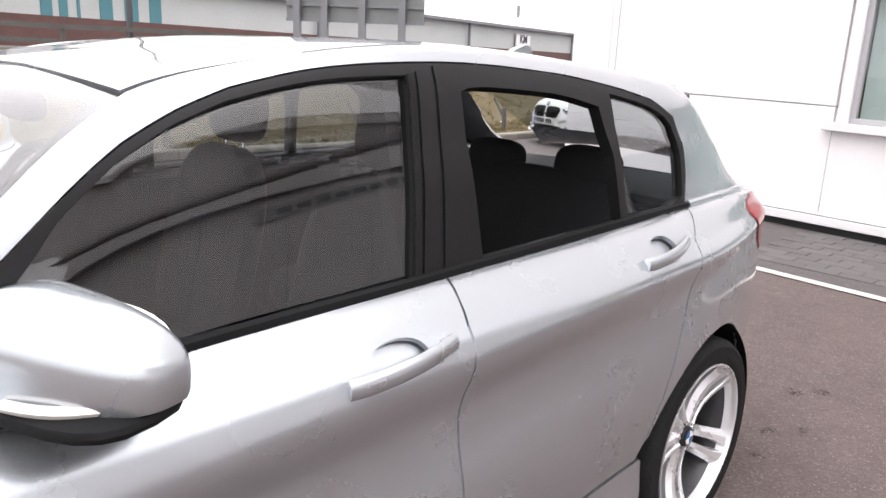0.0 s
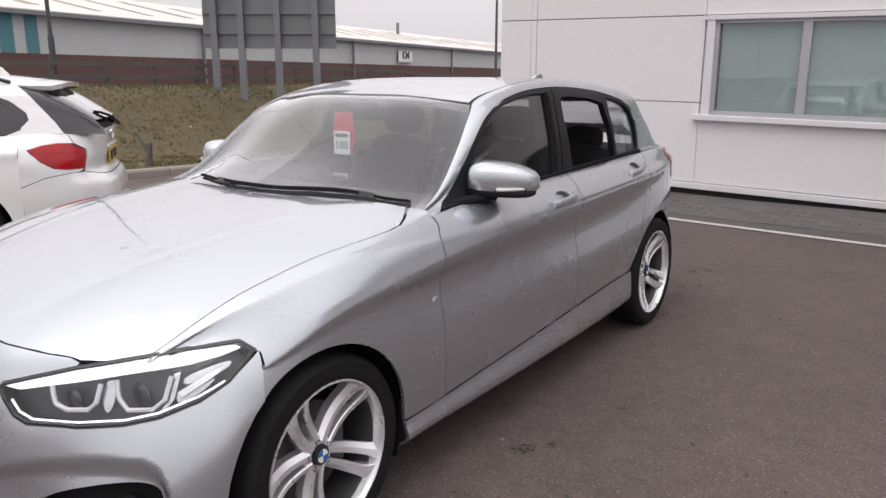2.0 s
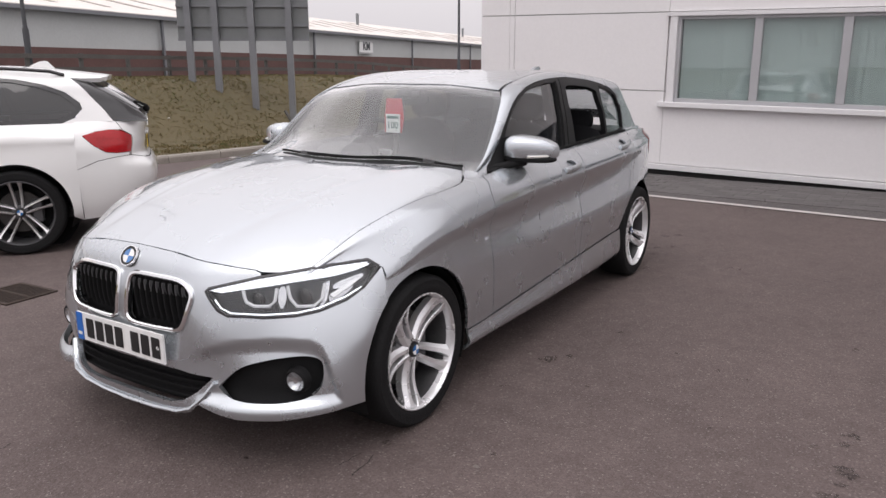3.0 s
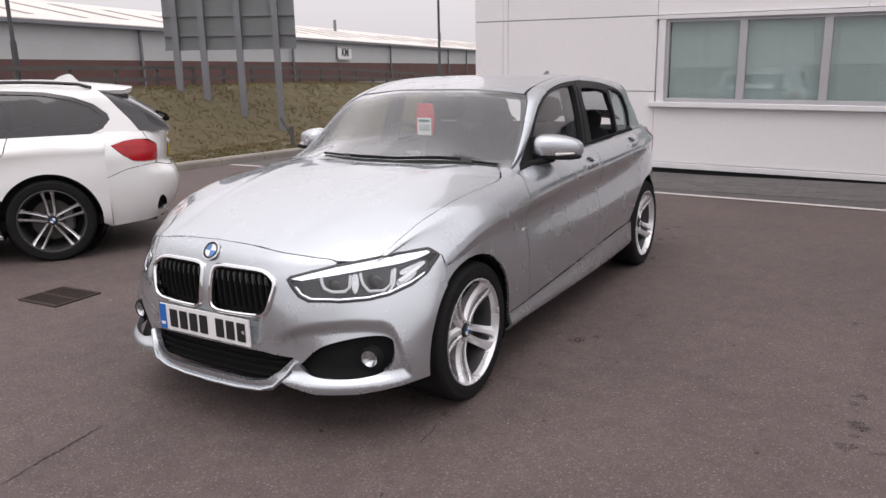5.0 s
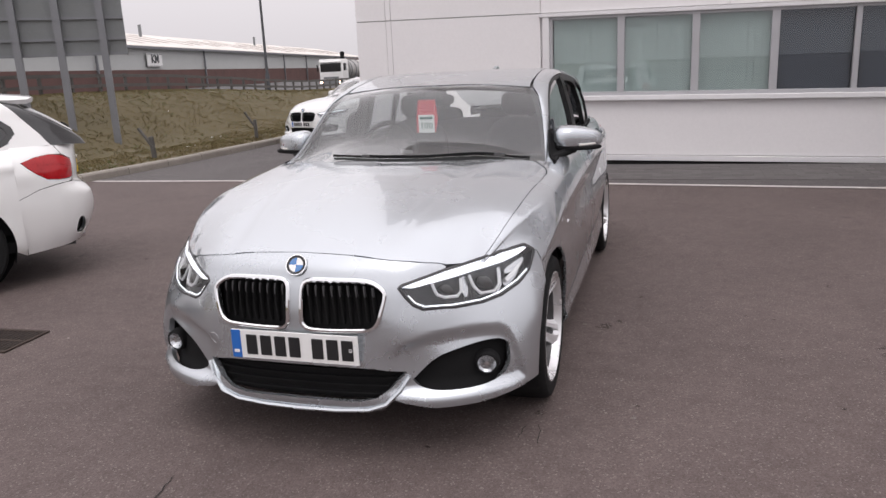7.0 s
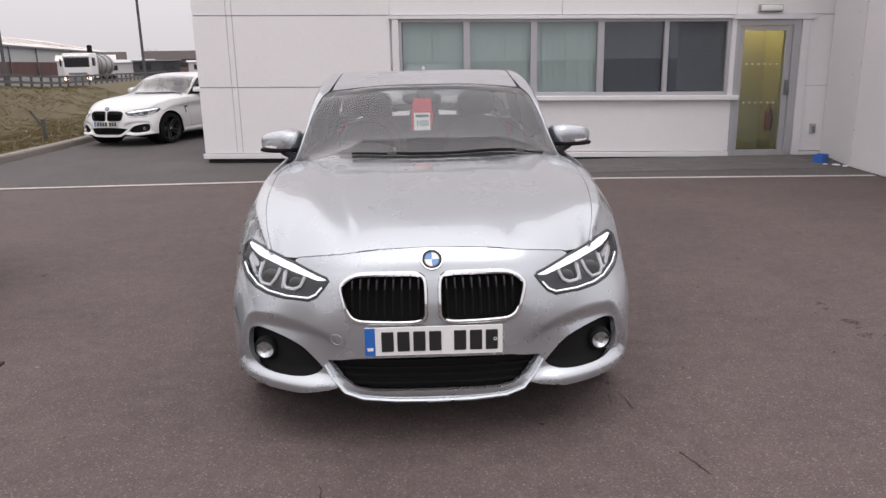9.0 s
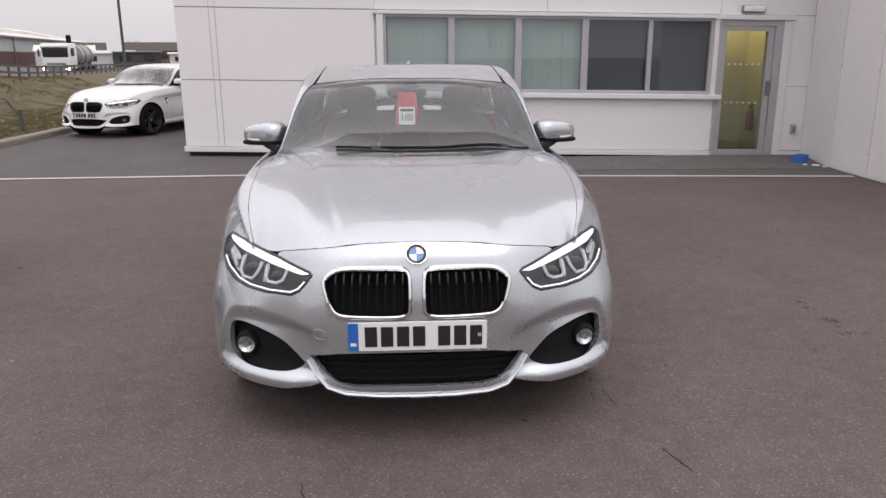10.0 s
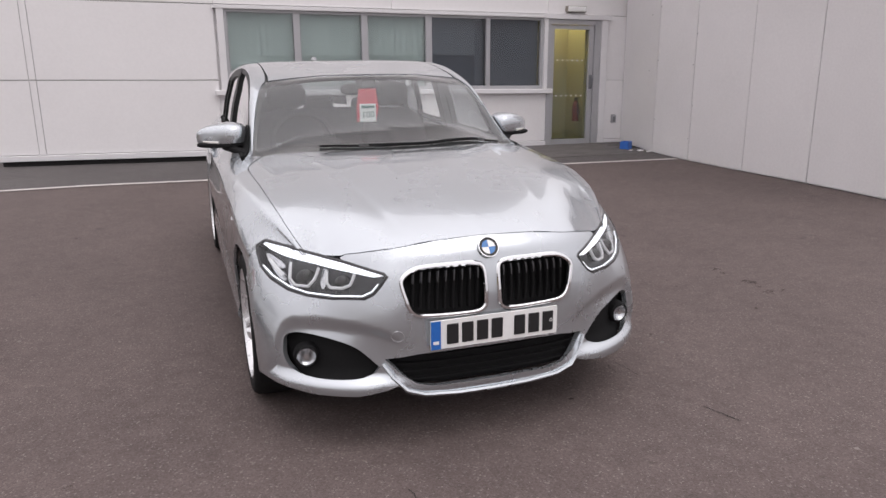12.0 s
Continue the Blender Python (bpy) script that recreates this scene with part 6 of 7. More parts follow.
crate = thing("blue_tray", pose(5.40, 6.84, 0, 0, 0, 40), "small blue plastic tray on the ground by the wall corner", "tray")
M_BLUE = surface("blue_plastic", (.03, .13, .46), .45, vary=.12)
part("base", box(-.09, .09, -.07, .07, .002, .012, .003), M_BLUE, crate)
for x0, x1, y0, y1 in ((-.09, .09, -.07, -.062), (-.09, .09, .062, .07), (-.09, -.082, -.062, .062), (.082, .09, -.062, .062)):
    part("side", box(x0, x1, y0, y1, .01, .12, .003), M_BLUE, crate)
for x, y, s in ((5.40, 6.84, .05), (5.46, 6.52, .05), (5.36, 6.62, .035), (5.52, 6.40, .04)):
    g = blob(0, 0, s * .25, s, s * .7, s * .25, 3.0, 10, 6)
    g = Geo([(v[0] + .3 * s * noise.noise(Vector(v) * 40), v[1] + .3 * s * noise.noise(Vector(v) * 37 + Vector((3, 0, 0))), v[2]) for v in g.V], g.F)
    tagged(part("paper_scrap", g.moved(pose(x, y, .002)), M_TAG), "crumpled pale paper scrap on the ground", "litter", "paper scraps")

# ---- the bank: grass, posts, litter ----
def tufts(name, label, count, seed, mat, lo, hi, spread_by, keep):
    r = random.Random(seed)
    V, F, N = [], [], []
    made = 0
    while made < count:
        y = r.uniform(-3, 46) if r.random() < .75 else r.uniform(2, 26)
        u = r.uniform(.15, 11.5)
        x = kerb_x(y) - .14 - u
        d = noise.noise(Vector((x * .55, y * .55, 8)))
        if not keep(d, u, r):
            continue
        z = bank_z(x, y)
        h = r.uniform(lo, hi) * (1 + .6 * noise.noise(Vector((x * 1.3, y * 1.3, 2))))
        made += 1
        for k in range(4):
            a, lean_by = r.uniform(0, 6.28), r.uniform(.3, 1.1) * spread_by
            w = r.uniform(.004, .010)
            c, s = math.cos(a), math.sin(a)
            ox, oy = r.uniform(-.05, .05), r.uniform(-.05, .05)
            i = len(V)
            V += [(x + ox - s * w, y + oy + c * w, z - .02), (x + ox + s * w, y + oy - c * w, z - .02),
                  (x + ox + c * h * lean_by * .5, y + oy + s * h * lean_by * .5, z + h * .75), (x + ox + c * h * lean_by, y + oy + s * h * lean_by, z + h * (1.05 - .45 * lean_by))]
            F += [(i, i + 1, i + 2), (i + 2, i + 1, i + 3)]
            N += [(c * .3, s * .3, .95)] * 6
    tagged(part(name, Geo(V, F, N), mat), label, "grass", kind="stuff")


def blades(m):
    """Thin blades let light through."""
    nt = m.node_tree
    b = nt.nodes["Principled BSDF"]
    thin_ = nt.nodes.new("ShaderNodeBsdfTranslucent")
    mx = nt.nodes.new("ShaderNodeMixShader")
    mx.inputs[0].default_value = .5
    nt.links.new(b.inputs["Base Color"].links[0].from_socket, thin_.inputs["Color"])
    nt.links.new(b.outputs[0], mx.inputs[1])
    nt.links.new(thin_.outputs[0], mx.inputs[2])
    nt.links.new(mx.outputs[0], nt.nodes["Material Output"].inputs["Surface"])
    return m


M_STRAW = surface("dry_straw_grass", (.185, .142, .072), .9, vary=.14, coarse=1.0, fine=30, world_space=True, tint=(.150, .126, .061))
M_GREENBLADE = surface("green_grass_blades", (.130, .142, .060), .9, vary=.14, coarse=1.2, fine=30, world_space=True, tint=(.115, .120, .053))
blades(M_STRAW)
blades(M_GREENBLADE)
tufts("dry_grass", "dry straw-coloured winter grass covering the bank", 40000, 3, M_STRAW, .02, .06, 1.1, lambda d, u, r: True)
tufts("green_grass", "green grass patches on the bank", 4600, 4, M_GREENBLADE, .02, .06, 1.0, lambda d, u, r: r.random() < (.55 if d < -.15 else .12) or (u > 8.5 and r.random() < .5))


def stub(x, y, tilt, turn, h):
    t = thing("wooden_stake", pose(x, y, bank_z(x, y) - .05, tilt, 0, turn), "short leaning weathered wooden stake on the bank", "stake", "leaning stakes")
    part("stake", box(-.035, .035, -.035, .035, 0, h, .006), M_FENCE, t, smooth=0)
    part("stay", sweep([(.03, -.03, h * .55), (-.09, -.02, h * .95), (-.21, -.01, h * 1.35)], [(-.022, -.02), (.022, -.02), (.022, .02), (-.022, .02)]), M_FENCE, t, smooth=0)


stub(-7.95, 11.9, 4, 20, .50)
stub(-7.9, 8.3, 6, 10, .46)
stub(-8.3, 5.2, -5, 25, .42)
bag = blob(0, 0, .16, .26, .20, .16, 2.2, 22, 14)
bag = Geo([tuple(Vector(v) * (1 + .28 * noise.noise(Vector(v) * 7) + .14 * noise.noise(Vector(v) * 19))) for v in bag.V], bag.F)
tagged(part("plastic_bag", bag.moved(pose(-15.2, 7.4, bank_z(-15.2, 7.4) - .02)), surface("pale_blue_film", (.16, .32, .60), .3, vary=.2)), "crumpled blue plastic bag lying on the bank", "bag")
for k in range(16):
    y = rnd.uniform(2, 22)
    x = kerb_x(y) - rnd.uniform(1.5, 9)
    s = rnd.uniform(.02, .045)
    g = blob(0, 0, 0, s, s * .7, s * .3, 2.5, 8, 6)
    tagged(part("litter_scrap", g.moved(pose(x, y, bank_z(x, y) + .035, rnd.uniform(-30, 30), rnd.uniform(-30, 30), rnd.uniform(0, 180))), M_TAG), "pale scrap of litter in the grass", "litter", "scraps on the bank")


# ---- road side: lamp columns, sign board, tanker, far buildings ----
def column(x, y, h, r):
    t = thing("lamp_post", pose(x, y, bank_z(x, y) - .1), "tall dark grey steel street lamp column by the road", "street lamp", "road lamp columns")
    part("shaft", lathe([(r * 1.5, 0), (r * 1.5, 1.4), (r, 1.5), (r * .6, h)], 12, "z"), M_COLUMN, t)
    part("arm", tube([(0, 0, h - .05), (-.4, 0, h + .25), (-1.5, 0, h + .38)], r * .5, 8, up=(0, 1, 0)), M_COLUMN, t)
    part("lantern", blob(-1.85, 0, h + .36, .42, .14, .09, 2.6), M_SIGNBACK, t)


M_COLUMN = surface("dark_painted_steel", (.045, .047, .052), .6, vary=.2)
column(-18.7, 9.06, 10.5, .055)
column(-26.8, 44.4, 12.0, .10)
column(-19.5, 48.1, 12.0, .10)

board = thing("sign_board", Matrix(), "white sign board lettered KM on the warehouse wall", "sign")
part("board", ware_box(-2.0, 2.2, .0, .14, 3.49, 5.25), M_WHITE, board, smooth=0)
for z in (3.56, 5.12):
    part("rim", ware_box(-2.0, 2.2, .14, .18, z, z + .07), M_STEEL, board, smooth=0)
f = bpy.data.curves.new("letters", "FONT")
f.body, f.size, f.align_x, f.extrude, f.offset = "KM", 1.55, "CENTER", .02, .04
f.materials.append(M_GREYTXT)
tx = new("letters", f)
tx.parent = board
tx.matrix_world = Matrix.Translation(ware_at(.1, .17, 4.02)) @ Matrix(((WD.x, 0, WN.x, 0), (WD.y, 0, WN.y, 0), (0, 1, 0, 0), (0, 0, 0, 1)))

truck = thing("tanker_truck", pose(-32.12, 65.5, -.12, 0, 0, 6), "white tanker lorry with steel tank and lit headlamps on the road", "truck")
M_TANK = surface("dull_steel_tank", (.36, .35, .34), .45, metal=.5, vary=.25, coarse=1.5, fine=20)
M_BEAM = glow("lit_headlamp", (1.0, .62, .45), 9.0)
cab = part("cab", box(-1.22, 1.22, 0, 1.9, .75, 3.0, .12, 2), M_WHITE, truck)
part("windscreen", box(-1.08, 1.08, -.03, .03, 1.78, 2.58, .02), M_GLOSSBLACK, cab)
part("visor", box(-1.15, 1.15, -.22, .02, 2.66, 2.80, .03), M_WHITE, cab)
part("grille", box(-.80, .80, -.03, .02, 1.10, 1.30, .02), M_SIGNBACK, cab)
part("bumper", box(-1.22, 1.22, -.12, .25, .40, .98, .06), M_SIGNBACK, truck)
for s in (-1, 1):
    part("headlamp", box(s * .98 - .16, s * .98 + .16, -.15, -.10, .66, .86, .03), M_BEAM, truck, "lit headlamp")
    part("side_window", box(s * 1.225 - .02, s * 1.225 + .02, .35, 1.25, 1.9, 2.6, .01), M_GLOSSBLACK, cab)
    part("wing_mirror", box(s * 1.42 - .06, s * 1.42 + .06, .02, .14, 1.85, 2.5, .03), M_MATTBLACK, cab)
    for y in (.95, 5.2, 6.5):
        part("wheel", lathe([(.001, .16), (.28, .16), (.32, .12), (.48, .14), (.50, .05), (.50, -.14), (.001, -.14)], 20).moved(Matrix.Translation((s * 1.05, y, .50))), M_RUBBER, truck)
tank = part("tank", lathe([(.001, 2.3), (.7, 2.32), (1.0, 2.5), (1.02, 7.4), (.7, 7.6), (.001, 7.62)], 28, "y").moved(Matrix.Translation((0, 0, 1.95))), M_TANK, truck, "dull steel tank")
for y in (2.9, 3.6, 5.0, 6.6):
    part("hoop", lathe([(1.0, y), (1.07, y), (1.07, y + .12), (1.0, y + .12)], 28, "y").moved(Matrix.Translation((0, 0, 1.95))), M_SIGNBACK, tank)
part("chassis", box(-.9, .9, .4, 7.5, .62, .92, .04), M_MATTBLACK, truck)
part("exhaust_stack", box(.35, .75, 2.0, 2.35, 2.6, 3.75, .08), M_MATTBLACK, truck)
part("pump_box", box(-1.1, 1.1, 4.3, 5.0, .7, 1.2, .05), M_SIGNBACK, truck)

M_TILE = surface("dark_roof_tiles", (.075, .060, .056), .9, vary=.2, coarse=.5, fine=5, world_space=True)
M_FARBRICK = surface("far_brown_brick", (.14, .095, .085), .9, vary=.2, coarse=.4, fine=5, world_space=True)
M_FARWHITE = surface("far_white_wall", (.55, .54, .54), .8, vary=.08, coarse=.4, fine=5, world_space=True)


def far_house(name, label, cat, x, y, turn, w, d, h, roof, wall_mat, roof_mat, panes=3):
    t = thing(name, pose(x, y, .2, 0, 0, turn), label, cat, "distant buildings")
    part("wall", box(-w / 2, w / 2, 0, d, 0, h), wall_mat, t, smooth=0)
    part("roof", Geo([(-w / 2 - .3, -.3, h), (w / 2 + .3, -.3, h), (w / 2 + .3, d + .3, h), (-w / 2 - .3, d + .3, h), (-w / 2 - .3, d / 2, h + roof), (w / 2 + .3, d / 2, h + roof)],
                     [(3, 2, 1, 0), (0, 1, 5, 4), (2, 3, 4, 5), (1, 2, 5), (3, 0, 4)]), roof_mat, t, smooth=0)
    for k in range(panes):
        px = -w / 2 + w * (k + .5) / panes
        part("window", box(px - w * .12 / panes * 2, px + w * .12 / panes * 2, -.06, .02, h * .45, h * .8), M_GLOSSBLACK, t, smooth=0)


far_house("brick_house", "brown brick house with a dark tiled roof in the distance", "house", -72, 161, 22, 11, 8, 3.1, 1.7, M_FARBRICK, M_TILE)
far_house("brick_house", "brown brick house with a dark tiled roof in the distance", "house", -57.5, 167, 20, 13, 8, 3.0, 1.9, M_FARBRICK, M_TILE, 4)
far_house("brick_house", "brown brick house with a dark tiled roof in the distance", "house", -44, 172, 18, 12, 8, 2.7, 1.9, M_FARBRICK, M_TILE)
far_house("brick_house", "brown brick house with a dark tiled roof in the distance", "house", -30, 176, 14, 13, 8, 3.0, 1.8, M_FARBRICK, M_TILE)
far_house("white_shed", "low white shed with a grey roof in the distance", "building", -51.2, 123.4, 20, 9, 6, 2.2, .5, M_FARWHITE, M_SHEET, 2)
far_house("white_shed", "low white shed with a grey roof in the distance", "building", -66, 142, 22, 10, 6, 2.8, 1.1, M_FARWHITE, M_SHEETROOF, 2)
far_house("dark_shed", "dark sheet-metal shed in the distance", "building", -44, 118, 18, 7, 5, 2.3, .2, M_COLUMN, M_COLUMN, 2)
far_house("white_shed", "low white shed with a grey roof in the distance", "building", -35.5, 117, 16, 6, 5, 2.0, .3, M_FARWHITE, M_SHEET, 2)


def bare_tree(x, y, h, seed):
    r = random.Random(seed)
    t = thing("bare_tree", pose(x, y, .2), "leafless brown winter tree in the distance", "tree", "distant trees")
    g, twigs = Geo(), Geo()

    def limb(p, d, length, rad, level):
        q = p + d * length
        m = p + d * length * .5 + Vector((r.uniform(-.06, .06), r.uniform(-.06, .06), 0)) * length
        (g if level < 2 else twigs).add(sweep([p, m, q], disc_section(rad, 5 if level < 2 else 3)))
        if level < 4:
            for _ in range(3 if level else 5):
                nd = (d + Vector((r.uniform(-.8, .8), r.uniform(-.8, .8), r.uniform(-.1, .55)))).normalized()
                limb(p + d * length * r.uniform(.55, 1.0), nd, length * r.uniform(.55, .78), rad * .55, level + 1)
    limb(Vector((0, 0, 0)), Vector((0, 0, 1)), h * .34, h * .022, 0)
    part("trunk", g, M_FENCE, t)
    part("crown", twigs, M_FENCE, t)


for k, (x, y, h) in enumerate(((-64, 171, 7.2), (-50.5, 177, 8.0), (-38, 168, 7.5), (-23, 150, 7.0), (-18.5, 118, 6.4), (-27, 128, 6.5))):
    bare_tree(x, y, h, k + 40)

for sgn in (1, -1):
    base = BODY.at(.53, BODY.find(.53, 2, .685, 0.0, KB[8]))
    g = Geo()
    for k in range(3):
        g.add(sweep([(base[0] + .002, base[1] - .014 + k * .009, base[2] - .006), (base[0] + .002, base[1] - .009 + k * .009, base[2] + .007)], [(-.002, -.002), (.002, -.002), (.002, .002), (-.002, .002)], up=(1, 0, 0)))
    part("wing_badge", g if sgn > 0 else g.mirrored(), M_CHROME, car, "small chrome wing badge", smooth=0)


# ---- white estate car: rear axle at its origin, tail towards +y, left side +x ----
E_SIDE = Skin([
    [(-3.62, .50, .24), (-2.8, .78, .20), (-.6, .80, .20), (.45, .79, .22), (.70, 0.732, .22)],
    [(-3.62, .58, .30), (-2.8, .86, .25), (-.6, .865, .25), (.45, .842, .27), (.70, 0.784, .27)],
    [(-3.62, .60, .48), (-3.3, .80, .50), (-2.8, .885, .52), (-.6, .885, .55), (0, .900, .58), (.45, .886, .58), (.70, 0.828, .58)],
    [(-3.62, .58, .60), (-3.3, .78, .66), (-2.8, .872, .76), (-.6, .874, .81), (0, .886, .84), (.45, .876, .84), (.70, 0.818, .84)],
    [(-3.62, .54, .64), (-3.3, .75, .72), (-2.8, .88, .83), (-1.6, .886, .86), (-.6, .888, .885), (.0, .886, .90), (.45, .872, .905), (.70, 0.814, .905)],
    [(-3.62, .50, .66), (-3.3, .70, .77), (-2.8, .84, .875), (-1.6, .858, .925), (-.6, .850, .945), (.45, .825, .955), (.70, 0.767, .955)],
    [(-3.62, .42, .68), (-3.3, .60, .80), (-2.8, .76, .93), (-1.6, .79, .985), (-.6, .785, 1.005), (.45, .757, 1.015), (.70, 0.699, 1.015)],
    [(-3.62, .0, .72), (-3.3, .0, .86), (-2.8, .0, .97), (-2.0, .0, 1.04), (-.6, .0, 1.01), (.45, .0, 1.02), (.70, 0.000, 1.02)],
], along, -.6)
E_HOUSE = Skin([
    [(-2.35, .70, .95), (-1.9, .775, .975), (-1.2, .785, .992), (-.6, .782, 1.003), (.2, .765, 1.012), (.5, .745, 1.015), (.75, .70, 1.02), (1.0, .60, 1.01)],
    [(-2.35, .69, .98), (-1.9, .735, 1.11), (-1.2, .72, 1.195), (-.6, .715, 1.21), (.2, .695, 1.215), (.5, .675, 1.20), (.75, .635, 1.145), (1.0, .55, 1.04)],
    [(-2.35, .68, 1.0), (-1.9, .67, 1.20), (-1.2, .625, 1.362), (-.6, .615, 1.385), (.2, .605, 1.372), (.5, .598, 1.335), (.75, .572, 1.225), (1.0, .50, 1.06)],
    [(-2.35, .66, 1.02), (-1.9, .62, 1.22), (-1.2, .56, 1.392), (-.6, .55, 1.418), (.2, .54, 1.405), (.5, .532, 1.365), (.75, .515, 1.245), (1.0, .46, 1.07)],
    [(-2.35, .30, 1.06), (-1.9, .30, 1.26), (-1.2, .30, 1.425), (-.6, .30, 1.45), (.2, .30, 1.438), (.5, .29, 1.392), (.75, .28, 1.268), (1.0, .26, 1.08)],
    [(-2.35, .0, 1.07), (-1.9, .0, 1.27), (-1.2, .0, 1.433), (-.6, .0, 1.457), (.2, .0, 1.445), (.5, .0, 1.40), (.75, .0, 1.275), (1.0, .0, 1.085)],
], along, -.6)
E_TAIL = Skin([
    [(.25, .0, .88), (.35, .0, .97), (.48, .0, 1.03), (.60, .0, 1.04), (.66, .0, 1.02), (.72, .0, .965), (.85, .0, .965), (.95, .0, .970), (1.03, .0, .985)],
    [(.25, .38, .87), (.35, .38, .955), (.48, .38, 1.015), (.60, .38, 1.025), (.66, .38, 1.005), (.72, .37, .950), (.85, .36, .950), (.95, .36, .955), (1.03, .35, .965)],
    [(.25, .60, .83), (.35, .60, .91), (.48, .61, .97), (.60, .61, .98), (.66, .61, .965), (.72, .60, .905), (.85, .59, .900), (.95, .58, .895), (1.03, .55, .89)],
    [(.25, .72, .75), (.35, .735, .83), (.48, .75, .875), (.60, .755, .885), (.66, .755, .875), (.72, .745, .835), (.85, .735, .815), (.95, .705, .80), (1.03, .66, .79)],
    [(.25, .785, .62), (.35, .81, .68), (.48, .828, .71), (.60, .832, .71), (.66, .83, .705), (.72, .826, .70), (.85, .812, .68), (.95, .775, .66), (1.03, .715, .65)],
    [(.25, .822, .45), (.35, .856, .45), (.48, .878, .45), (.60, .886, .45), (.66, .884, .45), (.72, .882, .45), (.85, .876, .45), (.95, .830, .45), (1.03, .748, .45)],
    [(.25, .830, .20), (.35, .864, .20), (.48, .888, .20), (.60, .897, .20), (.66, .894, .20), (.72, .890, .20), (.85, .881, .20), (.95, .838, .20), (1.03, .758, .20)],
], around, .50)
ES, EH, ET = E_SIDE.knots, E_HOUSE.knots, E_TAIL.knots


class Turned:
    """A skin read with its two parameters exchanged."""

    def __init__(self, skin):
        self.skin = skin

    def at(self, a, b):
        return self.skin.at(b, a)

    def normal(self, a, b):
        return -self.skin.normal(b, a)


E_REAR = Turned(E_TAIL)
estate = thing("estate_car", pose(-4.147, 1.15, 0, 0, 0, -36), "white estate car with dark rear windows parked on asphalt", "car")
E_AX = (-2.81, 0.0)


def es(y, z):
    return (y, E_SIDE.find(y, 2, z, 0.0, ES[6]))


def e_arc(c, r, a0, a1, n=24):
    return [es(*p) for p in arc((c, .335), r, a0, a1, n)]


quarter_e = ([(.45, .03), es(.40, .27)] + e_arc(0, .385, -8, 150)
             + [es(-.50, .62), es(-.36, .80), es(-.27, .90), (-.24, ES[6]), (.45, ES[6])])
twin("rear_quarter", patch(E_SIDE, quarter_e, step=.03, flange=.003), M_WHITEPAINT, estate)
door_re = [(-1.28, .06), (-.52, .06), es(-.51, .45), es(-.508, .62), es(-.368, .80), es(-.278, .90), (-.248, ES[6]), (-1.22, ES[6])]
door_fe = [(-2.33, .06), (-1.288, .06), (-1.228, ES[6]), (-2.25, ES[6]), (-2.33, .5)]
for outline, hy in ((door_re, -.52), (door_fe, -1.45)):
    for k, ob in enumerate(twin("door", patch(E_SIDE, outline, step=.05), M_WHITEPAINT, estate)):
        grip = [tuple(E_SIDE.at(hy - .11 + .22 * f, es(hy - .11 + .22 * f, .885 + .01 * f)[1]) + np.array((.010 + .028 * math.sin(math.pi * f) ** .6, 0, 0))) for f in spread(0, 1, 9)]
        g = sweep(grip, disc_section(.016, 8, .7), up=(1, 0, 0))
        part("door_handle", g if k == 0 else g.mirrored(), M_WHITEPAINT, ob)
wing_e = ([(-2.338, .03), (-2.338, .5), (-2.258, ES[6]), (-3.3, ES[6]), (-3.6, ES[6] - .03), (-3.6, .02), es(-3.20, .27)] + list(reversed(e_arc(-2.81, .375, -8, 188))))
twin("front_wing", patch(E_SIDE, wing_e, step=.05), M_WHITEPAINT, estate)
twin("side_skirt", patch(E_SIDE, [(-2.44, .0), (-.37, .0), (-.37, .055), (-2.44, .055)], step=.05), M_WHITEPAINT, estate)
part("bonnet", patch(E_SIDE, [(-3.58, ES[6] + .005), (-2.25, ES[6] + .005), (-2.0, ES[7]), (-3.6, ES[7])], step=.08, both=True), M_WHITEPAINT, estate)
front_e = sheet(lambda u, b: (u * E_SIDE.at(-3.61, b)[0], -3.61 - .14 * (1 - u * u), E_SIDE.at(-3.61, b)[2]), spread(-1, 1, 15), spread(.0, ES[6], 12))
part("front_bumper", front_e, M_WHITEPAINT, estate)

# Tail: bumper, lamps, tailgate.


def te(y, z):
    return (E_TAIL.find(z, 1, y, ET[1], ET[-1]), z)


LAMP_E = [te(.505, .918), te(.60, .945), te(.70, .955), te(.775, .945), te(.855, .900), te(.858, .86), te(.845, .772), te(.74, .772), te(.66, .785), te(.58, .84)]
bump_e = [(0, .30), (.35, .30), (.56, .285), te(.70, .262), te(.455, .245), (ET[5], .40), (ET[5], .655), te(.60, .715), te(.72, .735), te(.80, .742), te(.85, .74), (.50, .700), (.36, .690), (0, .690)]
vent_e = soften([te(.862, .48), te(.825, .43), te(.80, .345), te(.85, .33), te(.885, .345), te(.895, .43)], 1)
part("rear_bumper", patch(E_REAR, bump_e, [vent_e], step=.028, flange=.004, both=True, flip=True), M_WHITEPAINT, estate)
twin("bumper_vent", patch(E_REAR, grown(vent_e, .008), step=.03, flange=0, offset=-.03, flip=True), M_MATTBLACK, estate, "black corner vent in the rear bumper")
part("diffuser", patch(E_REAR, [(0, .25), (.55, .25), (.56, .283), (.35, .297), (0, .297)], step=.04, both=True, flip=True), M_MATTBLACK, estate)
side_e = [(ET[5], .66), (ET[5], 1.024), te(.60, 1.024), te(.745, 1.022), te(.79, .952), (te(.70, .958)), te(.60, .948), te(.500, .918), te(.58, .836), te(.66, .781), te(.74, .768), te(.84, .768), te(.83, .748), te(.72, .740), te(.60, .720)]
twin("quarter_corner", patch(E_REAR, side_e, step=.025, flange=.003, flip=True), M_WHITEPAINT, estate)
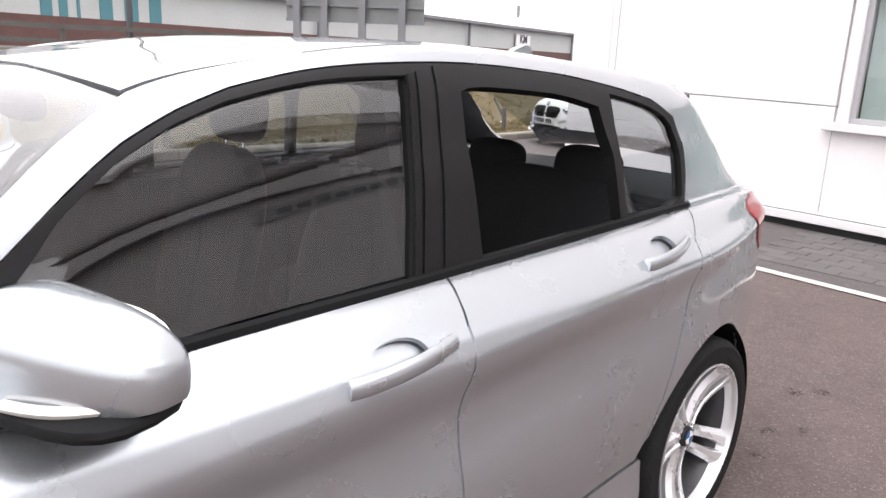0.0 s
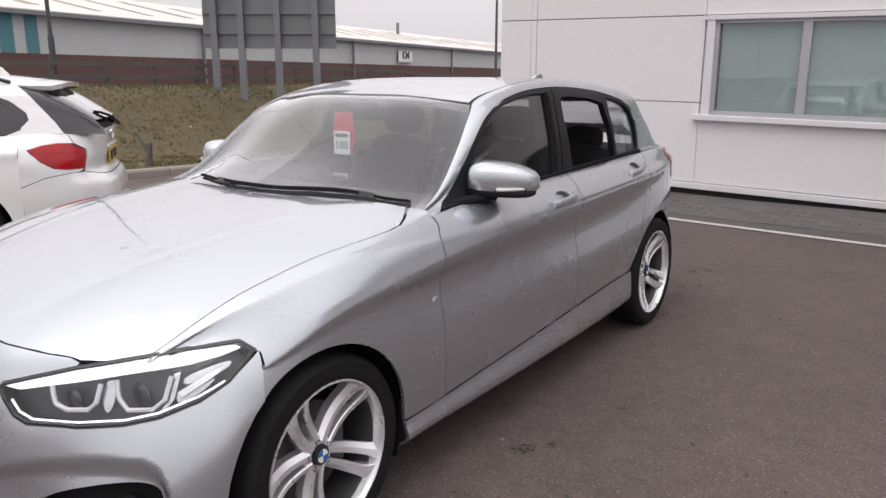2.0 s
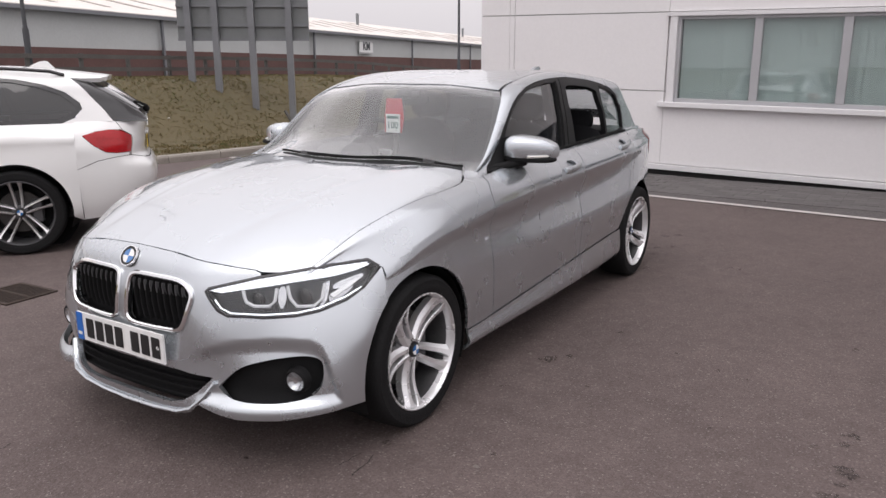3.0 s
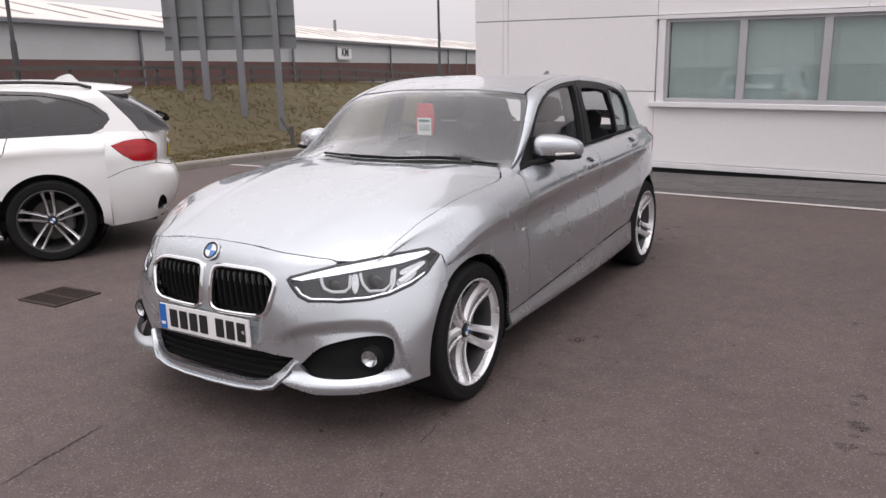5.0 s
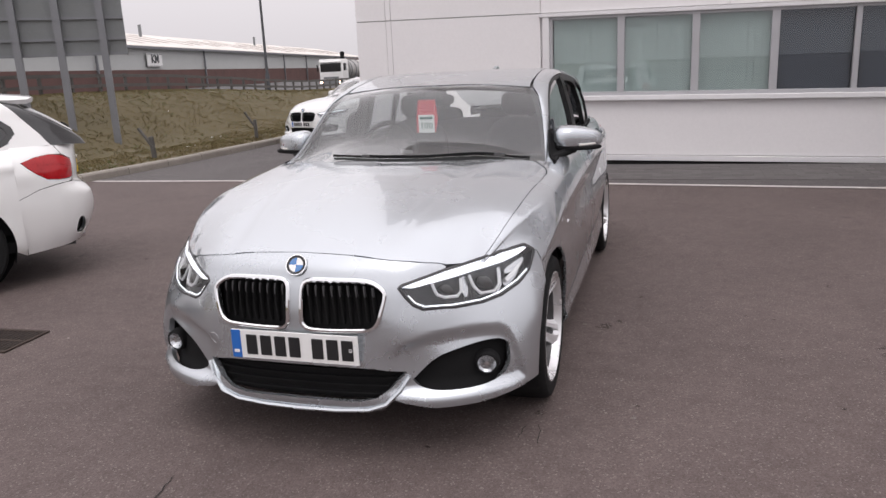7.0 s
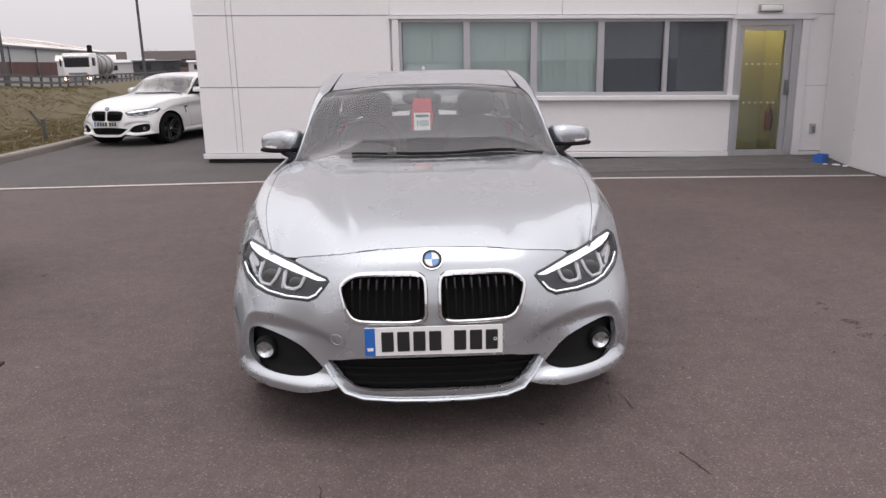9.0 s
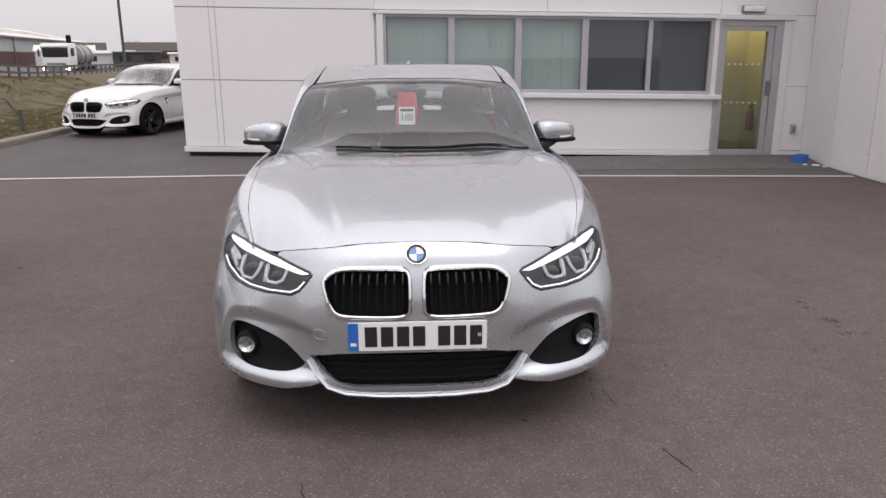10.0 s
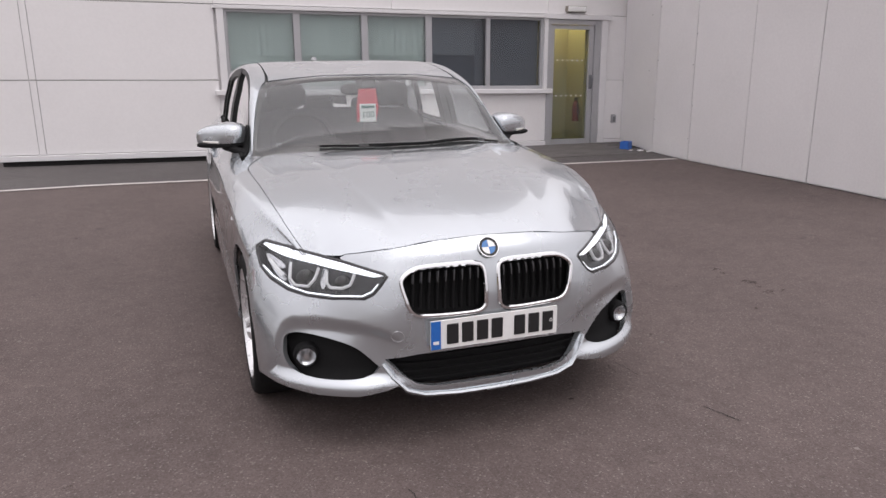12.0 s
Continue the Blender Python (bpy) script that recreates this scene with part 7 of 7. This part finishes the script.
gate_e = [(0, .696), (.36, .696), (.50, .706), te(.85, .745), te(.853, .768), te(.866, .86), te(.862, .903), te(.796, .952), te(.75, 1.026), (.60, 1.03), (0, 1.03)]
gate = part("tailgate", patch(E_REAR, gate_e, step=.03, both=True, flip=True), M_WHITEPAINT, estate)
for k, lamp in enumerate(twin("tail_lamp", patch(E_REAR, LAMP_E, step=.022, flange=.02, offset=.003, flip=True), M_RED, estate, "red wrap-around tail lamp")):
    strip_e = [te(.60, .905), te(.70, .905), te(.78, .893), te(.84, .865), te(.838, .85), te(.78, .876), te(.70, .886), te(.61, .887)]
    g = patch(E_REAR, strip_e, step=.03, flange=.004, offset=.006, flip=True)
    part("light_strip", g if k == 0 else g.mirrored(), M_RED, lamp)
eplate = part("number_plate", box(-.26, .26, .966, .974, .755, .865, .003), M_PLATEY, gate, "yellow rear number plate")
for k in range(7):
    x = -.215 + k * .060 + (.03 if k > 3 else 0)
    part("character_bar", box(x, x + .044, .974, .976, .772, .850), M_INK, eplate)
part("plate_lamp_bar", box(-.24, .24, .955, .985, .875, .90, .006), M_WHITEPAINT, gate)
bd = part("badge", lathe([(.0005, .0), (.040, .0), (.042, -.008)], 24, "y").moved(Matrix.Translation((0, .984, .975))), M_BADGEBLUE, gate, "round blue and white badge")
part("badge_rim", lathe([(.042, -.006), (.042, .003), (.036, .003), (.036, -.002)], 24, "y").moved(Matrix.Translation((0, .984, .975))), M_CHROME, bd)
for x in (-.45, -.53, .45, .53):
    part("exhaust_tip", lathe([(.030, -.10), (.036, .0), (.034, .012), (.030, .010), (.028, -.08)], 16, "y").moved(Matrix.Translation((x, .885, .300))), M_CHROME, estate, "chrome exhaust tip")

# Glasshouse of the estate.
E_ZONE = [(-2.22, .004), (.36, .004), (.46, .05), (.515, .12), (.50, .18), (.40, .27), (.25, .335), (.05, .375), (-.3, .395), (-.8, .397), (-1.3, .385), (-1.6, .34), (-1.95, .20)]
E_WIN = [[(-.16, .035), (.33, .035), (.415, .07), (.465, .12), (.45, .165), (.36, .245), (.22, .305), (.03, .345), (-.29, .365)],
         [(-1.16, .035), (-.22, .035), (-.35, .37), (-.8, .372), (-1.16, .366)],
         [(-2.05, .035), (-1.24, .035), (-1.25, .362), (-1.45, .345), (-1.65, .29)]]
twin("window_surround", patch(E_HOUSE, E_ZONE, E_WIN, step=.045, flange=.02), M_GLOSSBLACK, estate, "black window surround")
for w in E_WIN:
    twin("side_window", patch(E_HOUSE, grown(w, .004), step=.08, flange=0, offset=-.008), M_PRIVACY, estate, "dark privacy glass")
zone_top = [(y, b + .004) for y, b in E_ZONE[:1:-1]]
frame_e = [(-2.33, .004), (-2.226, .004)] + zone_top + [(.468, .048), (.365, .002), (.735, .002), (.68, .12), (.60, .24), (.52, .36), (.44, .45), (.40, .478), (.30, .478), (-1.2, .478), (-1.9, .474), (-2.3, .46)]
twin("body_side_frame", patch(E_HOUSE, frame_e, step=.035), M_WHITEPAINT, estate)
part("roof", patch(E_HOUSE, [(-1.15, .482), (.36, .482), (.38, EH[5]), (-1.2, EH[5])], step=.08, both=True), M_WHITEPAINT, estate)


class Spoiler:
    """The roof carried back past the tailgate."""

    def at(self, a, b):
        q = E_HOUSE.at(.37, b)
        f = a - .37
        return np.array((q[0] * (1 - .12 * f), a, q[2] - .10 * f - .06 * f * f))

    def normal(self, a, b):
        n = np.cross(self.at(a + .002, b) - self.at(a - .002, b), self.at(a, b + .002) - self.at(a, b - .002))
        return n / np.linalg.norm(n)


part("rear_spoiler", patch(Spoiler(), [(.368, .44), (.52, .455), (.66, .50), (.71, .60), (.725, EH[5]), (.372, EH[5])], step=.04, flange=.035, both=True), M_WHITEPAINT, estate)
rglass = [(.50, EH[5]), (.52, .52), (.62, .43), (.80, .41), (.93, .43), (.955, .60), (.965, EH[5])]
part("rear_screen", patch(E_HOUSE, rglass, step=.06, flange=0, both=True, offset=-.004), M_PRIVACY, estate, "dark rear screen")
twin("pillar_cover", patch(E_HOUSE, [(.38, .46), (.49, .33), (.57, .22), (.65, .10), (.71, .004), (1.0, .004), (.985, .30), (.93, .435), (.80, .415), (.62, .435), (.52, .52), (.40, .52)], step=.03, flange=0, offset=-.008), M_GLOSSBLACK, estate)
wip_e = part("rear_wiper", sweep([(x * .9, y + .03, z + .02) for x, y, z in [(.0, .965, 1.085), (.10, .94, 1.105), (.22, .90, 1.13), (.32, .87, 1.14)]], disc_section(.011, 6)), M_MATTBLACK, estate)
part("wiper_cap", blob(0, .985, 1.085, .035, .03, .028), M_MATTBLACK, wip_e)
part("windscreen", patch(E_HOUSE, [(-2.33, .47), (-1.9, .48), (-1.21, .484), (-1.22, EH[5]), (-2.33, EH[5])], step=.08, flange=0, both=True), M_CARGLASS, estate)
for s in (1, -1):
    rl = [(s * .585, y, float(E_HOUSE.at(y, EH[3] - .03)[2]) + .030) for y in spread(-1.45, .30, 12)]
    rl = [(s * .575, -1.52, 1.335)] + rl + [(s * .565, .40, 1.385)]
    part("roof_rail", sweep(rl, disc_section(.013, 8, 1.1)), M_GLOSSBLACK, estate, "black roof rail")
fin = [(.05, 1.43), (.10, 1.468), (.17, 1.500), (.225, 1.503), (.25, 1.47), (.285, 1.435), (.25, 1.42), (.08, 1.42)]
part("roof_fin", prism(soften(fin, 1), -.014, .014, "x"), M_WHITEPAINT, estate)
twin("inner_shell", patch(E_SIDE, [(-2.3, .05), (-.46, .05), (-.46, ES[6]), (-2.3, ES[6])], step=.08, flange=0, offset=-.03), M_MATTBLACK, estate)
part("cabin_floor", box(-.70, .70, -2.4, .80, .25, .33), M_CABIN, estate)
part("cabin_block", box(-.66, .66, -.45, .70, .33, .93, .05), M_CABIN, estate)
for y in E_AX:
    liner = sheet(lambda a, x: (x, y + (.383 + .10 * (.87 - x)) * math.cos(a), .335 + (.383 + .10 * (.87 - x)) * math.sin(a)), spread(math.pi * 1.12, -math.pi * .12, 26), [.40, .60, .75, .872])
    disc = lathe([(.001, .0), (.42, .0)], 24)
    twin("arch_liner", liner.add(disc.moved(Matrix.Translation((.55, y, .34)))), M_MATTBLACK, estate)
    for sgn in (1, -1):
        wheel_at(estate, y, sgn, M_RIMDARK, .335, .776, 1.055, M_TWOTONE, 3, 1.0)

# ---- white four-door coupe, its tail hidden by the building ----
coupe = copy_thing(car, pose(-6.06, 11.84, 0, 0, 0, -16) @ Matrix.Diagonal((.99, 1.12, .96, 1)))
coupe.name = "coupe_car"
tagged(coupe, "white four-door coupe with black wheels parked by the kerb", "car")
SWAP = {M_SILVER: M_WHITEPAINT, M_RIM: M_RIMBLACK, M_CHROME: M_GLOSSBLACK}
for ob in coupe.children_recursive:
    if ob.type == "MESH" and ob.material_slots and ob.data.materials[0] in SWAP:
        old = ob.data.materials[0]
        ob.material_slots[0].link = "OBJECT"
        ob.material_slots[0].material = SWAP[old]
part("rear_side_glass", patch(HOUSE, grown(RGLASS, .004), step=.05, flange=0, offset=-.010), M_SIDEGLASS, coupe)
vent = [sb(.40, .74), sb(.52, .74), sb(.53, .72), sb(.45, .71), sb(.46, .60), sb(.44, .60), sb(.43, .71)]
twin("wing_vent", patch(BODY, vent, step=.03, flange=.006, offset=.004), M_GLOSSBLACK, coupe, "black wing vent")


# ---- block paving of the strip along the window wall ----
def paver_material():
    m, nt, b = shader("grey_block_paving")
    L = nt.links
    info = nt.nodes.new("ShaderNodeObjectInfo")
    pos = nt.nodes.new("ShaderNodeNewGeometry").outputs["Position"]
    n1 = node(nt, "ShaderNodeTexNoise", Scale=60.0, Detail=4.0, Roughness=.65)
    L.new(pos, n1.inputs["Vector"])
    add_ = node(nt, "ShaderNodeMath")
    add_.operation = "MULTIPLY_ADD"
    add_.inputs[1].default_value = .55
    L.new(info.outputs["Random"], add_.inputs[0])
    L.new(n1.outputs[0], add_.inputs[2])
    rng_ = nt.nodes.new("ShaderNodeMapRange")
    rng_.inputs["From Min"].default_value, rng_.inputs["From Max"].default_value = .35, 1.15
    L.new(add_.outputs[0], rng_.inputs["Value"])
    col = nt.nodes.new("ShaderNodeMix")
    col.data_type = "RGBA"
    col.inputs[6].default_value, col.inputs[7].default_value = (.088, .080, .079, 1), (.128, .118, .116, 1)
    L.new(rng_.outputs[0], col.inputs[0])
    L.new(col.outputs[2], b.inputs["Base Color"])
    b.inputs["Roughness"].default_value = .9
    bp = node(nt, "ShaderNodeBump", Strength=.3, Distance=.004)
    L.new(n1.outputs[0], bp.inputs["Height"])
    L.new(bp.outputs[0], b.inputs["Normal"])
    return m


M_PAVER = paver_material()
first = part("paver", box(-.1185, .1185, -.0685, .0685, -.004, .005, .002), M_PAVER, strip, smooth=0)
kerf = random.Random(5)
count = 0
for r in range(10):
    for c in range(25):
        x, y = -.55 + c * .24 + (.12 if r % 2 else 0), 6.39 + r * .14
        if x > 5.35 or y > 7.72 or count >= 296:
            continue
        ob = first if count == 0 else new("paver", first.data)
        ob.parent = strip
        ob.location = (x, y, (.0055 + rise(x, y)) + kerf.uniform(-.001, .0015))
        ob.rotation_euler = (kerf.uniform(-.006, .006), kerf.uniform(-.006, .006), kerf.uniform(-.01, .01))
        count += 1
